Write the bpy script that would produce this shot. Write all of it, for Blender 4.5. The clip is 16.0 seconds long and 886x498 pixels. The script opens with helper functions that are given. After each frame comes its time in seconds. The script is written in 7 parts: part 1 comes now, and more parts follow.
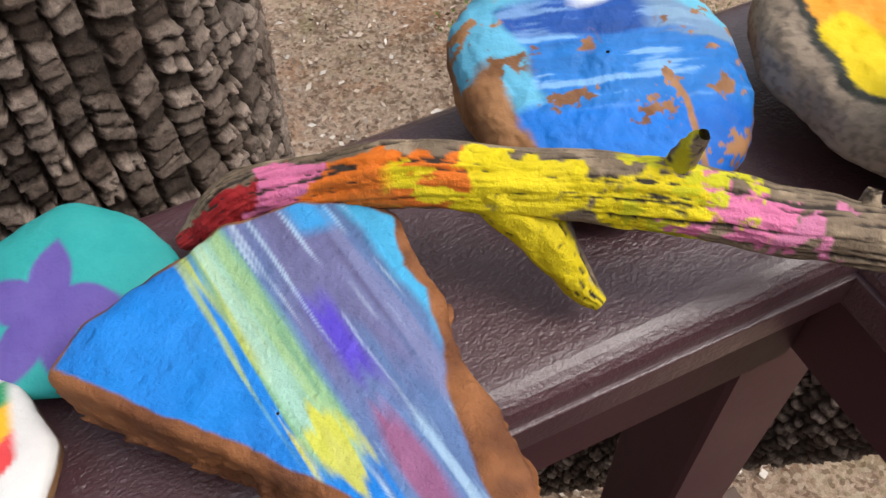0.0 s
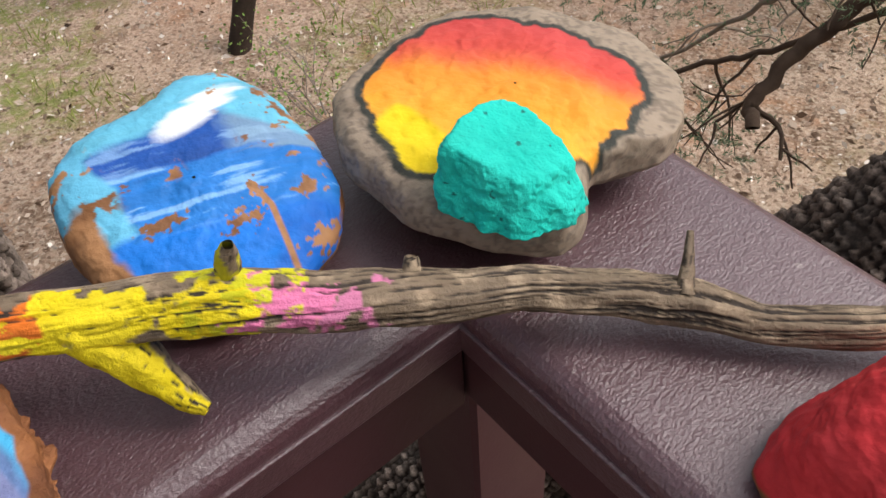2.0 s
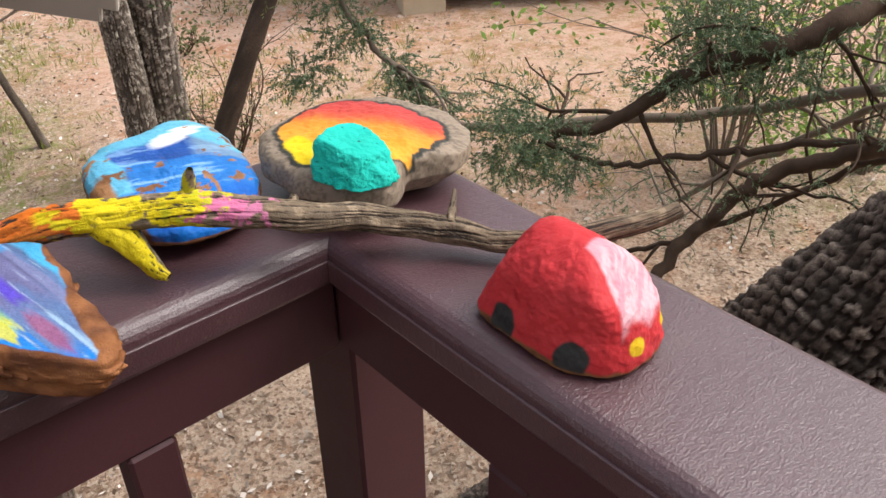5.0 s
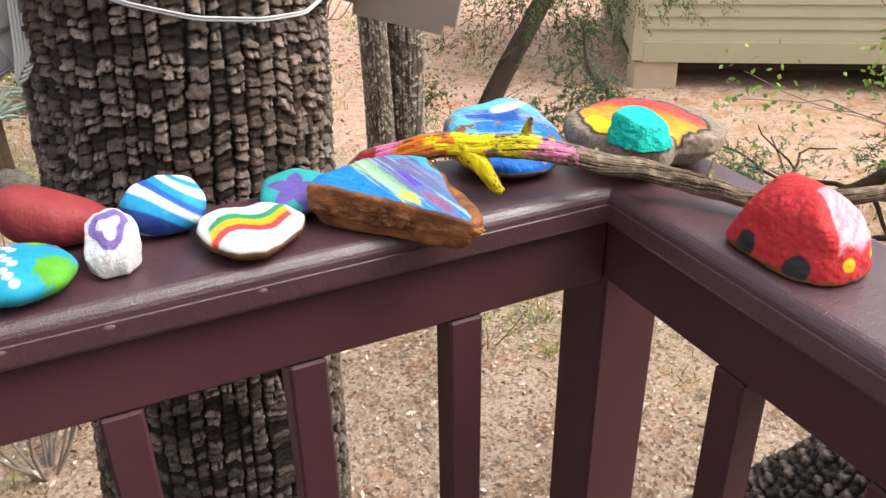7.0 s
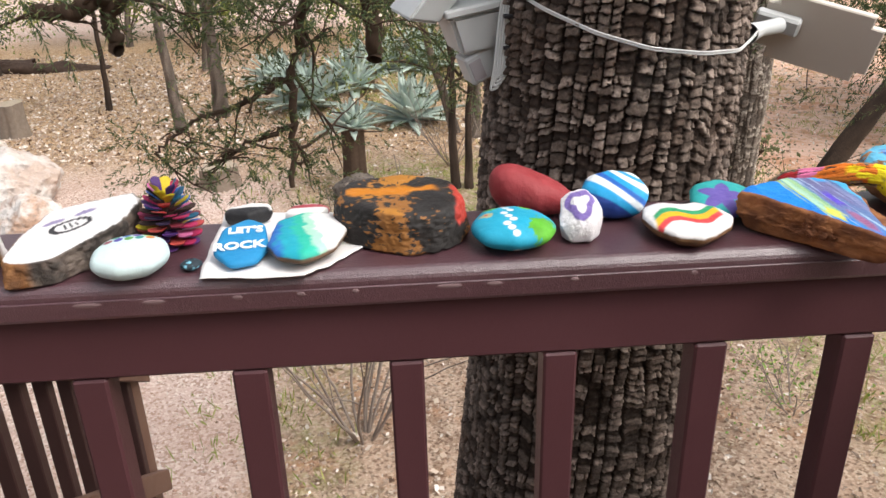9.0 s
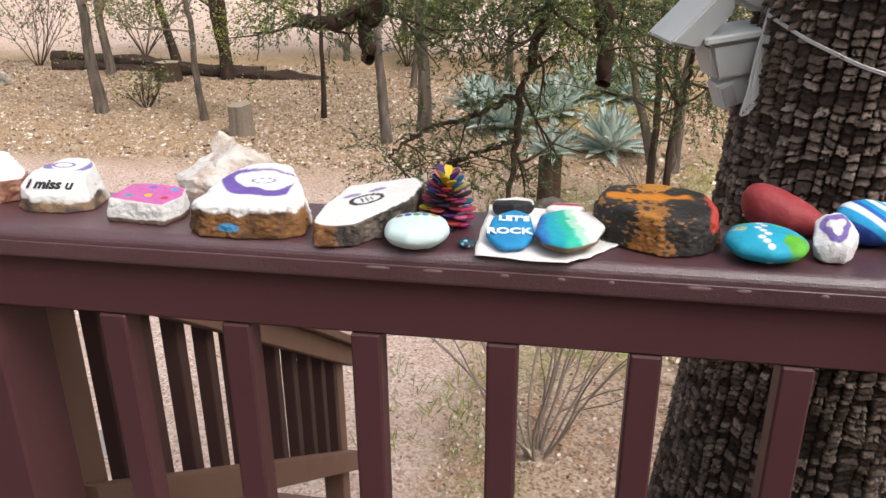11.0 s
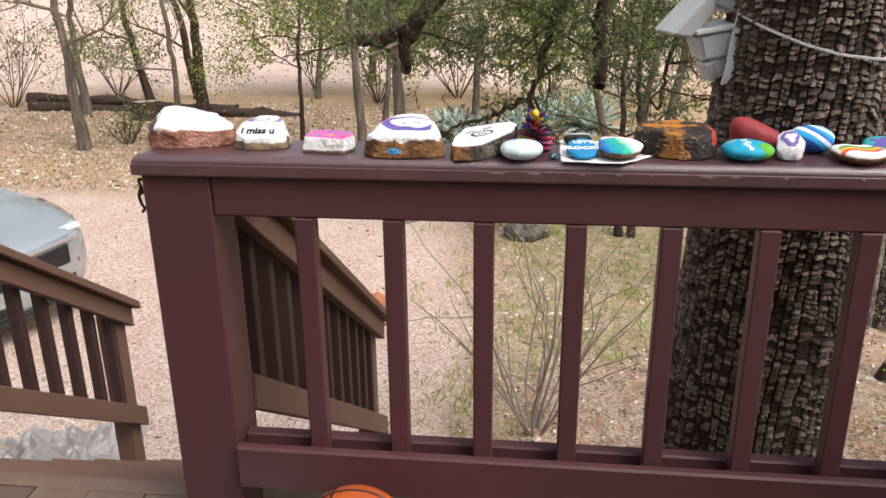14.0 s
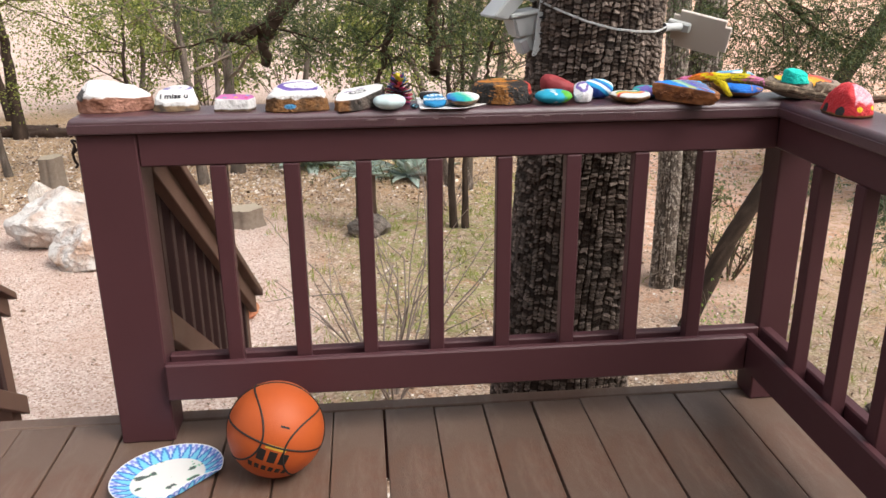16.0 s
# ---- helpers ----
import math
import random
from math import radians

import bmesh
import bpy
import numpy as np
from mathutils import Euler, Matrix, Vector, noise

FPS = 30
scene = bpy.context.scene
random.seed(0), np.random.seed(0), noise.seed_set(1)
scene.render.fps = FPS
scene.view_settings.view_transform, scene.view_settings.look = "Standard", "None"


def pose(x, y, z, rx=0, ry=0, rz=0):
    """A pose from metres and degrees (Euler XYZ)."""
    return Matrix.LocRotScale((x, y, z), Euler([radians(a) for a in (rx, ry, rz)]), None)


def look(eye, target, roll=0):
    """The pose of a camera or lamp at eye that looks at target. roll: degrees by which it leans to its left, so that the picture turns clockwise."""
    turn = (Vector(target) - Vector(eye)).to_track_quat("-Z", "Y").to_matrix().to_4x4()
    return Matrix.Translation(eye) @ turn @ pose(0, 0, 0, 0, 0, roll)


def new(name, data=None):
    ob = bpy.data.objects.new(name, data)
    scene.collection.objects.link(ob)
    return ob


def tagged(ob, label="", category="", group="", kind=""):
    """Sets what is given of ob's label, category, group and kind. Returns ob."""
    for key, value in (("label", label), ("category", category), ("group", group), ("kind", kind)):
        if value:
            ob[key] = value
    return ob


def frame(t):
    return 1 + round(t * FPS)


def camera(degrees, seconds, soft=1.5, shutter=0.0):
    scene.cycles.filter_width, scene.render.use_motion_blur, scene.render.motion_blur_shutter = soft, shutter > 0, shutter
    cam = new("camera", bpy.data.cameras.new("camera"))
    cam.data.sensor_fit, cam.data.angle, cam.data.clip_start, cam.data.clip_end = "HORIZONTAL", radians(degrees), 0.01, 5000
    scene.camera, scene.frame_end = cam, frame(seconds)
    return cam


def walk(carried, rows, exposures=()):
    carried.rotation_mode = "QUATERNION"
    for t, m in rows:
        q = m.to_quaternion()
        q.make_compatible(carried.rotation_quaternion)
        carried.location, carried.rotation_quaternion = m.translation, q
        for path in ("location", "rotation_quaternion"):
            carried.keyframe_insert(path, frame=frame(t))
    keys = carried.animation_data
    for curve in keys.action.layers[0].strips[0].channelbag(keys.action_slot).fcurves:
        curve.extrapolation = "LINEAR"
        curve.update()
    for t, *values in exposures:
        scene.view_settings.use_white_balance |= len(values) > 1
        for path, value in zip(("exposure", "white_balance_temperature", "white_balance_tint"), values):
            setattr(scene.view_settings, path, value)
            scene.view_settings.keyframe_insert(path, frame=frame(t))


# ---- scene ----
cam = camera(56.52, 16.0)
PATH = [
    (0, (-0.0372, -0.0465, 1.1917), (0.2816, 0.7777, -0.0203), -4.25),
    (0.5, (-0.0192, -0.0560, 1.2011), (0.3391, 0.8267, 0.0424), -6.35),
    (1, (0.0079, -0.0689, 1.2102), (0.4274, 0.7982, 0.0603), -6.77),
    (1.5, (0.0271, -0.0933, 1.2148), (0.5234, 0.7546, 0.0813), -6.36),
    (2, (0.0508, -0.1207, 1.2147), (0.6404, 0.6796, 0.0913), -4.81),
    (2.5, (0.0563, -0.1550, 1.2158), (0.6921, 0.6448, 0.1176), -4.35),
    (3, (0.0556, -0.1854, 1.2139), (0.6952, 0.6456, 0.1414), -5.58),
    (3.2, (0.0451, -0.1956, 1.2147), (0.7082, 0.6593, 0.1757), -5.73),
    (5.3, (-0.1012, -0.4540, 1.2596), (0.7183, 0.5272, 0.4750), -0.20),
    (5.5, (-0.1068, -0.4929, 1.2626), (0.6351, 0.5579, 0.4909), -0.88),
    (6, (-0.1471, -0.5428, 1.2668), (0.4610, 0.6163, 0.5342), -1.67),
    (6.5, (-0.2204, -0.5573, 1.2664), (0.3560, 0.6244, 0.5444), -0.96),
    (7, (-0.3070, -0.5732, 1.2677), (0.2632, 0.6184, 0.5573), -0.74),
    (7.5, (-0.4004, -0.5978, 1.2669), (0.1343, 0.6209, 0.5748), -1.14),
    (8, (-0.4797, -0.6433, 1.2714), (-0.0290, 0.6136, 0.5880), -1.38),
    (8.5, (-0.5042, -0.6709, 1.2887), (-0.2237, 0.6439, 0.6232), -1.57),
    (9, (-0.4965, -0.7073, 1.2943), (-0.4148, 0.6487, 0.6584), -1.54),
    (9.5, (-0.4799, -0.7592, 1.2984), (-0.4840, 0.6081, 0.6817), -0.67),
    (10, (-0.4902, -0.7890, 1.2997), (-0.5772, 0.5809, 0.6949), -0.25),
    (10.2, (-0.5074, -0.7936, 1.2995), (-0.6362, 0.5748, 0.6988), -0.30),
    (12.3, (-0.7050, -0.9313, 1.2848), (-0.9944, 0.4306, 0.7267), -1.08),
    (12.5, (-0.7149, -0.9646, 1.2808), (-1.0013, 0.4010, 0.7303), -1.61),
    (13, (-0.7108, -1.0798, 1.2810), (-0.9332, 0.3032, 0.7445), -1.11),
    (13.5, (-0.6945, -1.2677, 1.2713), (-0.8783, 0.1269, 0.7504), -0.17),
    (14, (-0.7466, -1.4005, 1.2831), (-0.9126, -0.0032, 0.7635), -0.65),
    (14.5, (-0.8534, -1.5458, 1.2606), (-0.8398, -0.1355, 0.7498), -0.94),
    (15, (-0.9047, -1.6515, 1.2671), (-0.7997, -0.2524, 0.7365), -0.49),
    (15.5, (-0.8665, -1.7811, 1.2582), (-0.7372, -0.3787, 0.7420), -0.28),
    (16, (-0.8382, -1.9040, 1.2471), (-0.7052, -0.4942, 0.7522), -0.49),
]
walk(cam, [(t, look(eye, target, roll)) for t, eye, target, roll in PATH], [(0, 0.4), (1.5, 0.5), (3, 0.38), (5.5, 0.75), (8.4, 1.10), (9.4, 0.62), (12.5, 0.65), (16, 0.75)])

# ---- light ----
world = bpy.data.worlds.new("sky")
world.use_nodes = True
scene.world = world
wn = world.node_tree.nodes
bg = wn["Background"]
sky = wn.new("ShaderNodeTexSky")
sky.sky_type = "NISHITA"
sky.sun_disc = False
sky.sun_elevation = radians(53)
sky.sun_rotation = radians(125)
sky.air_density, sky.dust_density, sky.ozone_density = 1.0, 5.0, 1.0
desat = wn.new("ShaderNodeHueSaturation")
desat.inputs["Saturation"].default_value = 0.32
world.node_tree.links.new(sky.outputs[0], desat.inputs["Color"])
world.node_tree.links.new(desat.outputs[0], bg.inputs[0])
bg.inputs[1].default_value = 0.15
sun = new("sun", bpy.data.lights.new("sun", "SUN"))
sun.data.energy, sun.data.angle, sun.data.color = 0.8, radians(24), (1.0, 0.96, 0.9)
sun.matrix_world = look((5.0, -3.5, 8.0), (0, 0, 0))


# ---- materials ----
def srgb(h):
    c = [int(h[i:i + 2], 16) / 255 for i in (0, 2, 4)]
    return tuple(v / 12.92 if v <= 0.04045 else ((v + 0.055) / 1.055) ** 2.4 for v in c)


class Mat:
    """A small builder of node materials."""

    def __init__(self, name, rough=0.8, spec=0.5, metal=0.0):
        self.m = bpy.data.materials.new(name)
        self.m.use_nodes = True
        self.n, self.l = self.m.node_tree.nodes, self.m.node_tree.links
        self.b = self.n["Principled BSDF"]
        self.b.inputs["Roughness"].default_value = rough
        self.b.inputs["Specular IOR Level"].default_value = spec
        self.b.inputs["Metallic"].default_value = metal
        self.co = self.n.new("ShaderNodeTexCoord").outputs["Object"]

    def noise(self, scale, detail=6.0, rough=0.6, stretch=None, co=None):
        t = self.n.new("ShaderNodeTexNoise")
        t.inputs["Scale"].default_value, t.inputs["Detail"].default_value, t.inputs["Roughness"].default_value = scale, detail, rough
        src = co or self.co
        if stretch:
            mp = self.n.new("ShaderNodeMapping")
            mp.inputs["Scale"].default_value = stretch
            self.l.new(src, mp.inputs["Vector"])
            src = mp.outputs[0]
        self.l.new(src, t.inputs["Vector"])
        return t.outputs["Fac"]

    def voronoi(self, scale, feature="F1", stretch=None, rand=1.0):
        t = self.n.new("ShaderNodeTexVoronoi")
        t.feature = feature
        t.inputs["Scale"].default_value = scale
        t.inputs["Randomness"].default_value = rand
        src = self.co
        if stretch:
            mp = self.n.new("ShaderNodeMapping")
            mp.inputs["Scale"].default_value = stretch
            self.l.new(src, mp.inputs["Vector"])
            src = mp.outputs[0]
        self.l.new(src, t.inputs["Vector"])
        return t

    def ramp(self, fac, stops):
        r = self.n.new("ShaderNodeValToRGB")
        el = r.color_ramp.elements
        while len(el) < len(stops):
            el.new(0.5)
        for e, (p, c) in zip(el, stops):
            e.position, e.color = p, (c, c, c, 1) if isinstance(c, (int, float)) else (*c, 1)
        self.l.new(fac, r.inputs[0])
        return r.outputs[0]

    def mix(self, fac, a, b, mode="MIX"):
        x = self.n.new("ShaderNodeMix")
        x.data_type, x.blend_type = "RGBA", mode
        for s, v in ((x.inputs[0], fac), (x.inputs[6], a), (x.inputs[7], b)):
            if isinstance(v, tuple):
                s.default_value = (*v, 1)
            elif isinstance(v, (int, float)):
                s.default_value = v
            else:
                self.l.new(v, s)
        return x.outputs[2]

    def math(self, op, a, b=0.0):
        x = self.n.new("ShaderNodeMath")
        x.operation = op
        for s, v in zip(x.inputs, (a, b)):
            if isinstance(v, (int, float)):
                s.default_value = v
            else:
                self.l.new(v, s)
        return x.outputs[0]

    def attr(self, name):
        a = self.n.new("ShaderNodeAttribute")
        a.attribute_name = name
        return a.outputs

    def rnd(self):
        return self.n.new("ShaderNodeObjectInfo").outputs["Random"]

    def island(self):
        return self.n.new("ShaderNodeNewGeometry").outputs["Random Per Island"]

    def color(self, c):
        if isinstance(c, tuple):
            self.b.inputs["Base Color"].default_value = (*c, 1)
        else:
            self.l.new(c, self.b.inputs["Base Color"])
        return self

    def roughness(self, f, lo, hi):
        r = self.n.new("ShaderNodeMapRange")
        r.inputs["To Min"].default_value, r.inputs["To Max"].default_value = lo, hi
        self.l.new(f, r.inputs["Value"])
        self.l.new(r.outputs[0], self.b.inputs["Roughness"])
        return self

    def bump(self, h, strength, dist=0.01):
        b = self.n.new("ShaderNodeBump")
        b.inputs["Strength"].default_value, b.inputs["Distance"].default_value = strength, dist
        self.l.new(h, b.inputs["Height"])
        prev = self.b.inputs["Normal"]
        if prev.is_linked:
            self.l.new(prev.links[0].from_socket, b.inputs["Normal"])
        self.l.new(b.outputs[0], prev)
        return self


def painted_wood(name, base, worn, rough=(0.42, 0.62), grain=(2, 30, 30)):
    m = Mat(name, 0.5, 0.35)
    big = m.noise(2.3, 5)
    fine = m.noise(60, 4, 0.6, grain)
    c = m.mix(m.ramp(big, [(0.3, 0.0), (0.75, 1.0)]), base, tuple(v * 1.22 for v in base))
    c = m.mix(m.ramp(m.noise(23, 8, 0.75), [(0.66, 0.0), (0.78, 0.55)]), c, worn)
    m.color(c).roughness(m.noise(9, 6), *rough)
    m.bump(fine, 0.10, 0.003)
    m.bump(m.noise(220, 3), 0.10, 0.002)
    return m.m


PLUM = srgb("4b2c30")
M_RAIL = painted_wood("plum_paint", PLUM, srgb("513b3c"))
M_BAL = painted_wood("plum_paint_baluster", PLUM, srgb("513b3c"), grain=(30, 30, 2))
# Stair baluster paint, darkened to hold the shade on their fronts.
M_STAIR_BAL_SHADED = painted_wood("shaded_brown_paint", srgb("3c2826"), srgb("5a463f"), (0.5, 0.75), (30, 30, 2))
M_STAIR = painted_wood("faded_brown_paint", srgb("6b5044"), srgb("83695a"), (0.5, 0.75))


def cap_paint():
    """Thick brush-marked gloss paint on the cap: pebbled, with scuffs."""
    m = Mat("plum_gloss_cap", 0.34, 0.95)
    m.b.inputs["Coat Weight"].default_value = 0.5
    m.b.inputs["Coat Roughness"].default_value = 0.32
    scuff = m.ramp(m.noise(7, 9, 0.7), [(0.58, 0.0), (0.72, 0.5)])
    spots = m.ramp(m.noise(190, 2, 0.5), [(0.64, 0.0), (0.74, 0.5)])
    dots = m.ramp(m.voronoi(34).outputs["Distance"], [(0.045, 0.55), (0.075, 0.0)])
    c = m.mix(m.ramp(m.noise(3, 5), [(0.3, 0.0), (0.75, 1.0)]), srgb("472a30"), srgb("58383f"))
    c = m.mix(scuff, c, srgb("5d4747"))
    c = m.mix(spots, c, srgb("6d5a5c"))
    c = m.mix(m.math("MULTIPLY", dots, m.ramp(m.noise(13, 3), [(0.5, 0.0), (0.62, 1.0)])), c, srgb("8c7b78"))
    m.color(c).roughness(m.noise(14, 8), 0.26, 0.50)
    m.bump(m.noise(150, 3, 0.55, (1, 1.6, 1)), 0.28, 0.003)
    m.bump(m.noise(480, 3, 0.6, (1, 1.4, 1)), 0.55, 0.0016)
    m.bump(m.noise(26, 5), 0.12, 0.006)
    return m.m


M_CAP = cap_paint()


def deck_paint():
    m = Mat("worn_brown_deck_paint", 0.5, 0.45)
    r = m.rnd()
    c = m.mix(r, srgb("5a483e"), srgb("6f594c"))
    c = m.mix(m.ramp(m.noise(2.2, 6, 0.7), [(0.50, 0.0), (0.66, 0.7)]), c, srgb("6b4a3a"))
    c = m.mix(m.ramp(m.noise(4, 7, 0.7, (3, 0.6, 1)), [(0.52, 0.0), (0.78, 0.6)]), c, srgb("8a7b70"))
    c = m.mix(m.ramp(m.noise(60, 4, 0.6), [(0.70, 0.0), (0.76, 0.6)]), c, srgb("a39488"))
    c = m.mix(m.ramp(m.noise(90, 4, 0.7, (10, 1, 1)), [(0.58, 0.0), (0.72, 0.5)]), c, srgb("3c302a"))
    m.color(c).roughness(m.noise(8, 6), 0.34, 0.66)
    m.bump(m.noise(50, 5, 0.6, (14, 1, 1)), 0.30, 0.004)
    m.bump(m.noise(12, 5, 0.6), 0.2, 0.008)
    return m.m


M_DECK = deck_paint()


# ---- mesh helpers ----
def mesh_of(name, verts, faces, mat, smooth=False, colors=None):
    me = bpy.data.meshes.new(name)
    verts = np.asarray(verts, dtype=np.float32)
    if isinstance(faces, np.ndarray):
        k = faces.shape[1]
        me.vertices.add(len(verts))
        me.vertices.foreach_set("co", verts.ravel())
        me.loops.add(faces.size)
        me.loops.foreach_set("vertex_index", faces.astype(np.int32).ravel())
        me.polygons.add(len(faces))
        me.polygons.foreach_set("loop_start", np.arange(0, faces.size, k, dtype=np.int32))
        me.update(calc_edges=True)
    else:
        me.from_pydata([tuple(map(float, v)) for v in verts], [], faces)
    if smooth:
        me.polygons.foreach_set("use_smooth", [True] * len(me.polygons))
    if colors is not None:
        ca = me.color_attributes.new("paint", "FLOAT_COLOR", "POINT")
        ca.data.foreach_set("color", np.concatenate([colors, np.ones((len(colors), 1))], 1).astype(np.float32).ravel())
    for mm in (mat if isinstance(mat, (list, tuple)) else [mat]):
        me.materials.append(mm)
    me.validate()
    return me


def part(name, me, parent=None, label=""):
    """One mesh object, under a thing or a part. me: a mesh, or (bmesh, material)."""
    if isinstance(me, tuple):
        bm, mat = me
        data = bpy.data.meshes.new(name)
        bm.to_mesh(data)
        bm.free()
        data.materials.append(mat)
        me = data
    ob = new(name, me)
    if parent is not None:
        ob.parent = parent
    if label:
        ob["label"] = label
    return ob


def thing(name, label, category, group="", kind="", at=None):
    return tagged(place(new(name), at), label, category, group, kind)


def place(ob, m):
    if m is not None:
        ob.matrix_basis = m
    return ob


def box_bm(lo, hi, bevel=0.003, segs=1, bm=None):
    own = bm is None
    bm = bmesh.new() if own else bm
    r = bmesh.ops.create_cube(bm, size=1)
    c, s = [(a + b) / 2 for a, b in zip(lo, hi)], [b - a for a, b in zip(lo, hi)]
    for v in r["verts"]:
        v.co = Vector([v.co[i] * s[i] + c[i] for i in range(3)])
    if bevel:
        bmesh.ops.bevel(bm, geom=list({e for v in r["verts"] for e in v.link_edges}), offset=bevel, segments=segs, affect="EDGES", profile=0.5)
    return bm


def box(name, lo, hi, mat, parent=None, bevel=0.003, label="", segs=1):
    return part(name, (box_bm(lo, hi, bevel, segs), mat), parent, label)


def tube(points, radii, sides=8, close=True):
    """Vertices and quads of a tapered tube along points."""
    P = np.array(points, dtype=float)
    r = np.broadcast_to(np.array(radii, dtype=float), (len(P),))
    T = np.gradient(P, axis=0)
    T /= np.linalg.norm(T, axis=1)[:, None] + 1e-9
    up = np.array([0.31, 0.17, 0.93])
    A = np.cross(T, up)
    A /= np.linalg.norm(A, axis=1)[:, None] + 1e-9
    B = np.cross(T, A)
    th = np.linspace(0, 2 * np.pi, sides, endpoint=False)
    V = P[:, None] + r[:, None, None] * (A[:, None] * np.cos(th)[None, :, None] + B[:, None] * np.sin(th)[None, :, None])
    n = len(P)
    i, j = np.meshgrid(np.arange(n - 1), np.arange(sides), indexing="ij")
    j2 = (j + 1) % sides
    F = np.stack([i * sides + j, i * sides + j2, (i + 1) * sides + j2, (i + 1) * sides + j], -1).reshape(-1, 4)
    V = V.reshape(-1, 3)
    if close:
        V = np.concatenate([V, P[:1], P[-1:]])
        k = np.arange(sides)
        k2 = (k + 1) % sides
        c0, c1 = len(V) - 2, len(V) - 1
        F = np.concatenate([F, np.stack([k2, k, k * 0 + c0, k * 0 + c0], -1), np.stack([(n - 1) * sides + k, (n - 1) * sides + k2, k * 0 + c1, k * 0 + c1], -1)])
    return V, F


def join(chunks):
    V, F, o = [], [], 0
    for v, f in chunks:
        V.append(v)
        F.append(f + o)
        o += len(v)
    return np.concatenate(V), np.concatenate(F)


class VNoise:
    """Smooth value noise on a lattice, for whole arrays at once."""

    def __init__(self, seed):
        self.t = np.random.RandomState(seed).rand(4096)

    def at(self, p):
        p = np.asarray(p, dtype=float)
        i = np.floor(p).astype(np.int64)
        f = p - i
        f = f * f * (3 - 2 * f)
        out = 0
        for dx in (0, 1):
            for dy in (0, 1):
                for dz in (0, 1):
                    h = ((i[..., 0] + dx) * 73856093) ^ ((i[..., 1] + dy) * 19349663) ^ ((i[..., 2] + dz) * 83492791)
                    w = (f[..., 0] if dx else 1 - f[..., 0]) * (f[..., 1] if dy else 1 - f[..., 1]) * (f[..., 2] if dz else 1 - f[..., 2])
                    out = out + w * self.t[h & 4095]
        return out

    def fbm(self, p, octaves=4, gain=0.5):
        p = np.asarray(p, dtype=float)
        s, a, tot = 0, 1.0, 0
        for k in range(octaves):
            s = s + a * self.at(p * 2 ** k + 17.3 * k)
            tot += a
            a *= gain
        return s / tot


VN = VNoise(5)
rng = np.random.RandomState(11)


# ---- ground ----
def ground_z(x, y):
    x, y = np.asarray(x, float), np.asarray(y, float)
    z = -1.38 - 0.022 * np.clip(y - 3, 0, 14) + 0.055 * np.clip(y - 22, 0, 40)
    n = VN.fbm(np.stack([x * 0.35, y * 0.35, x * 0], -1), 3) - 0.5
    return z + 0.14 * n * np.clip((np.hypot(x, y) - 2) / 4, 0, 1)


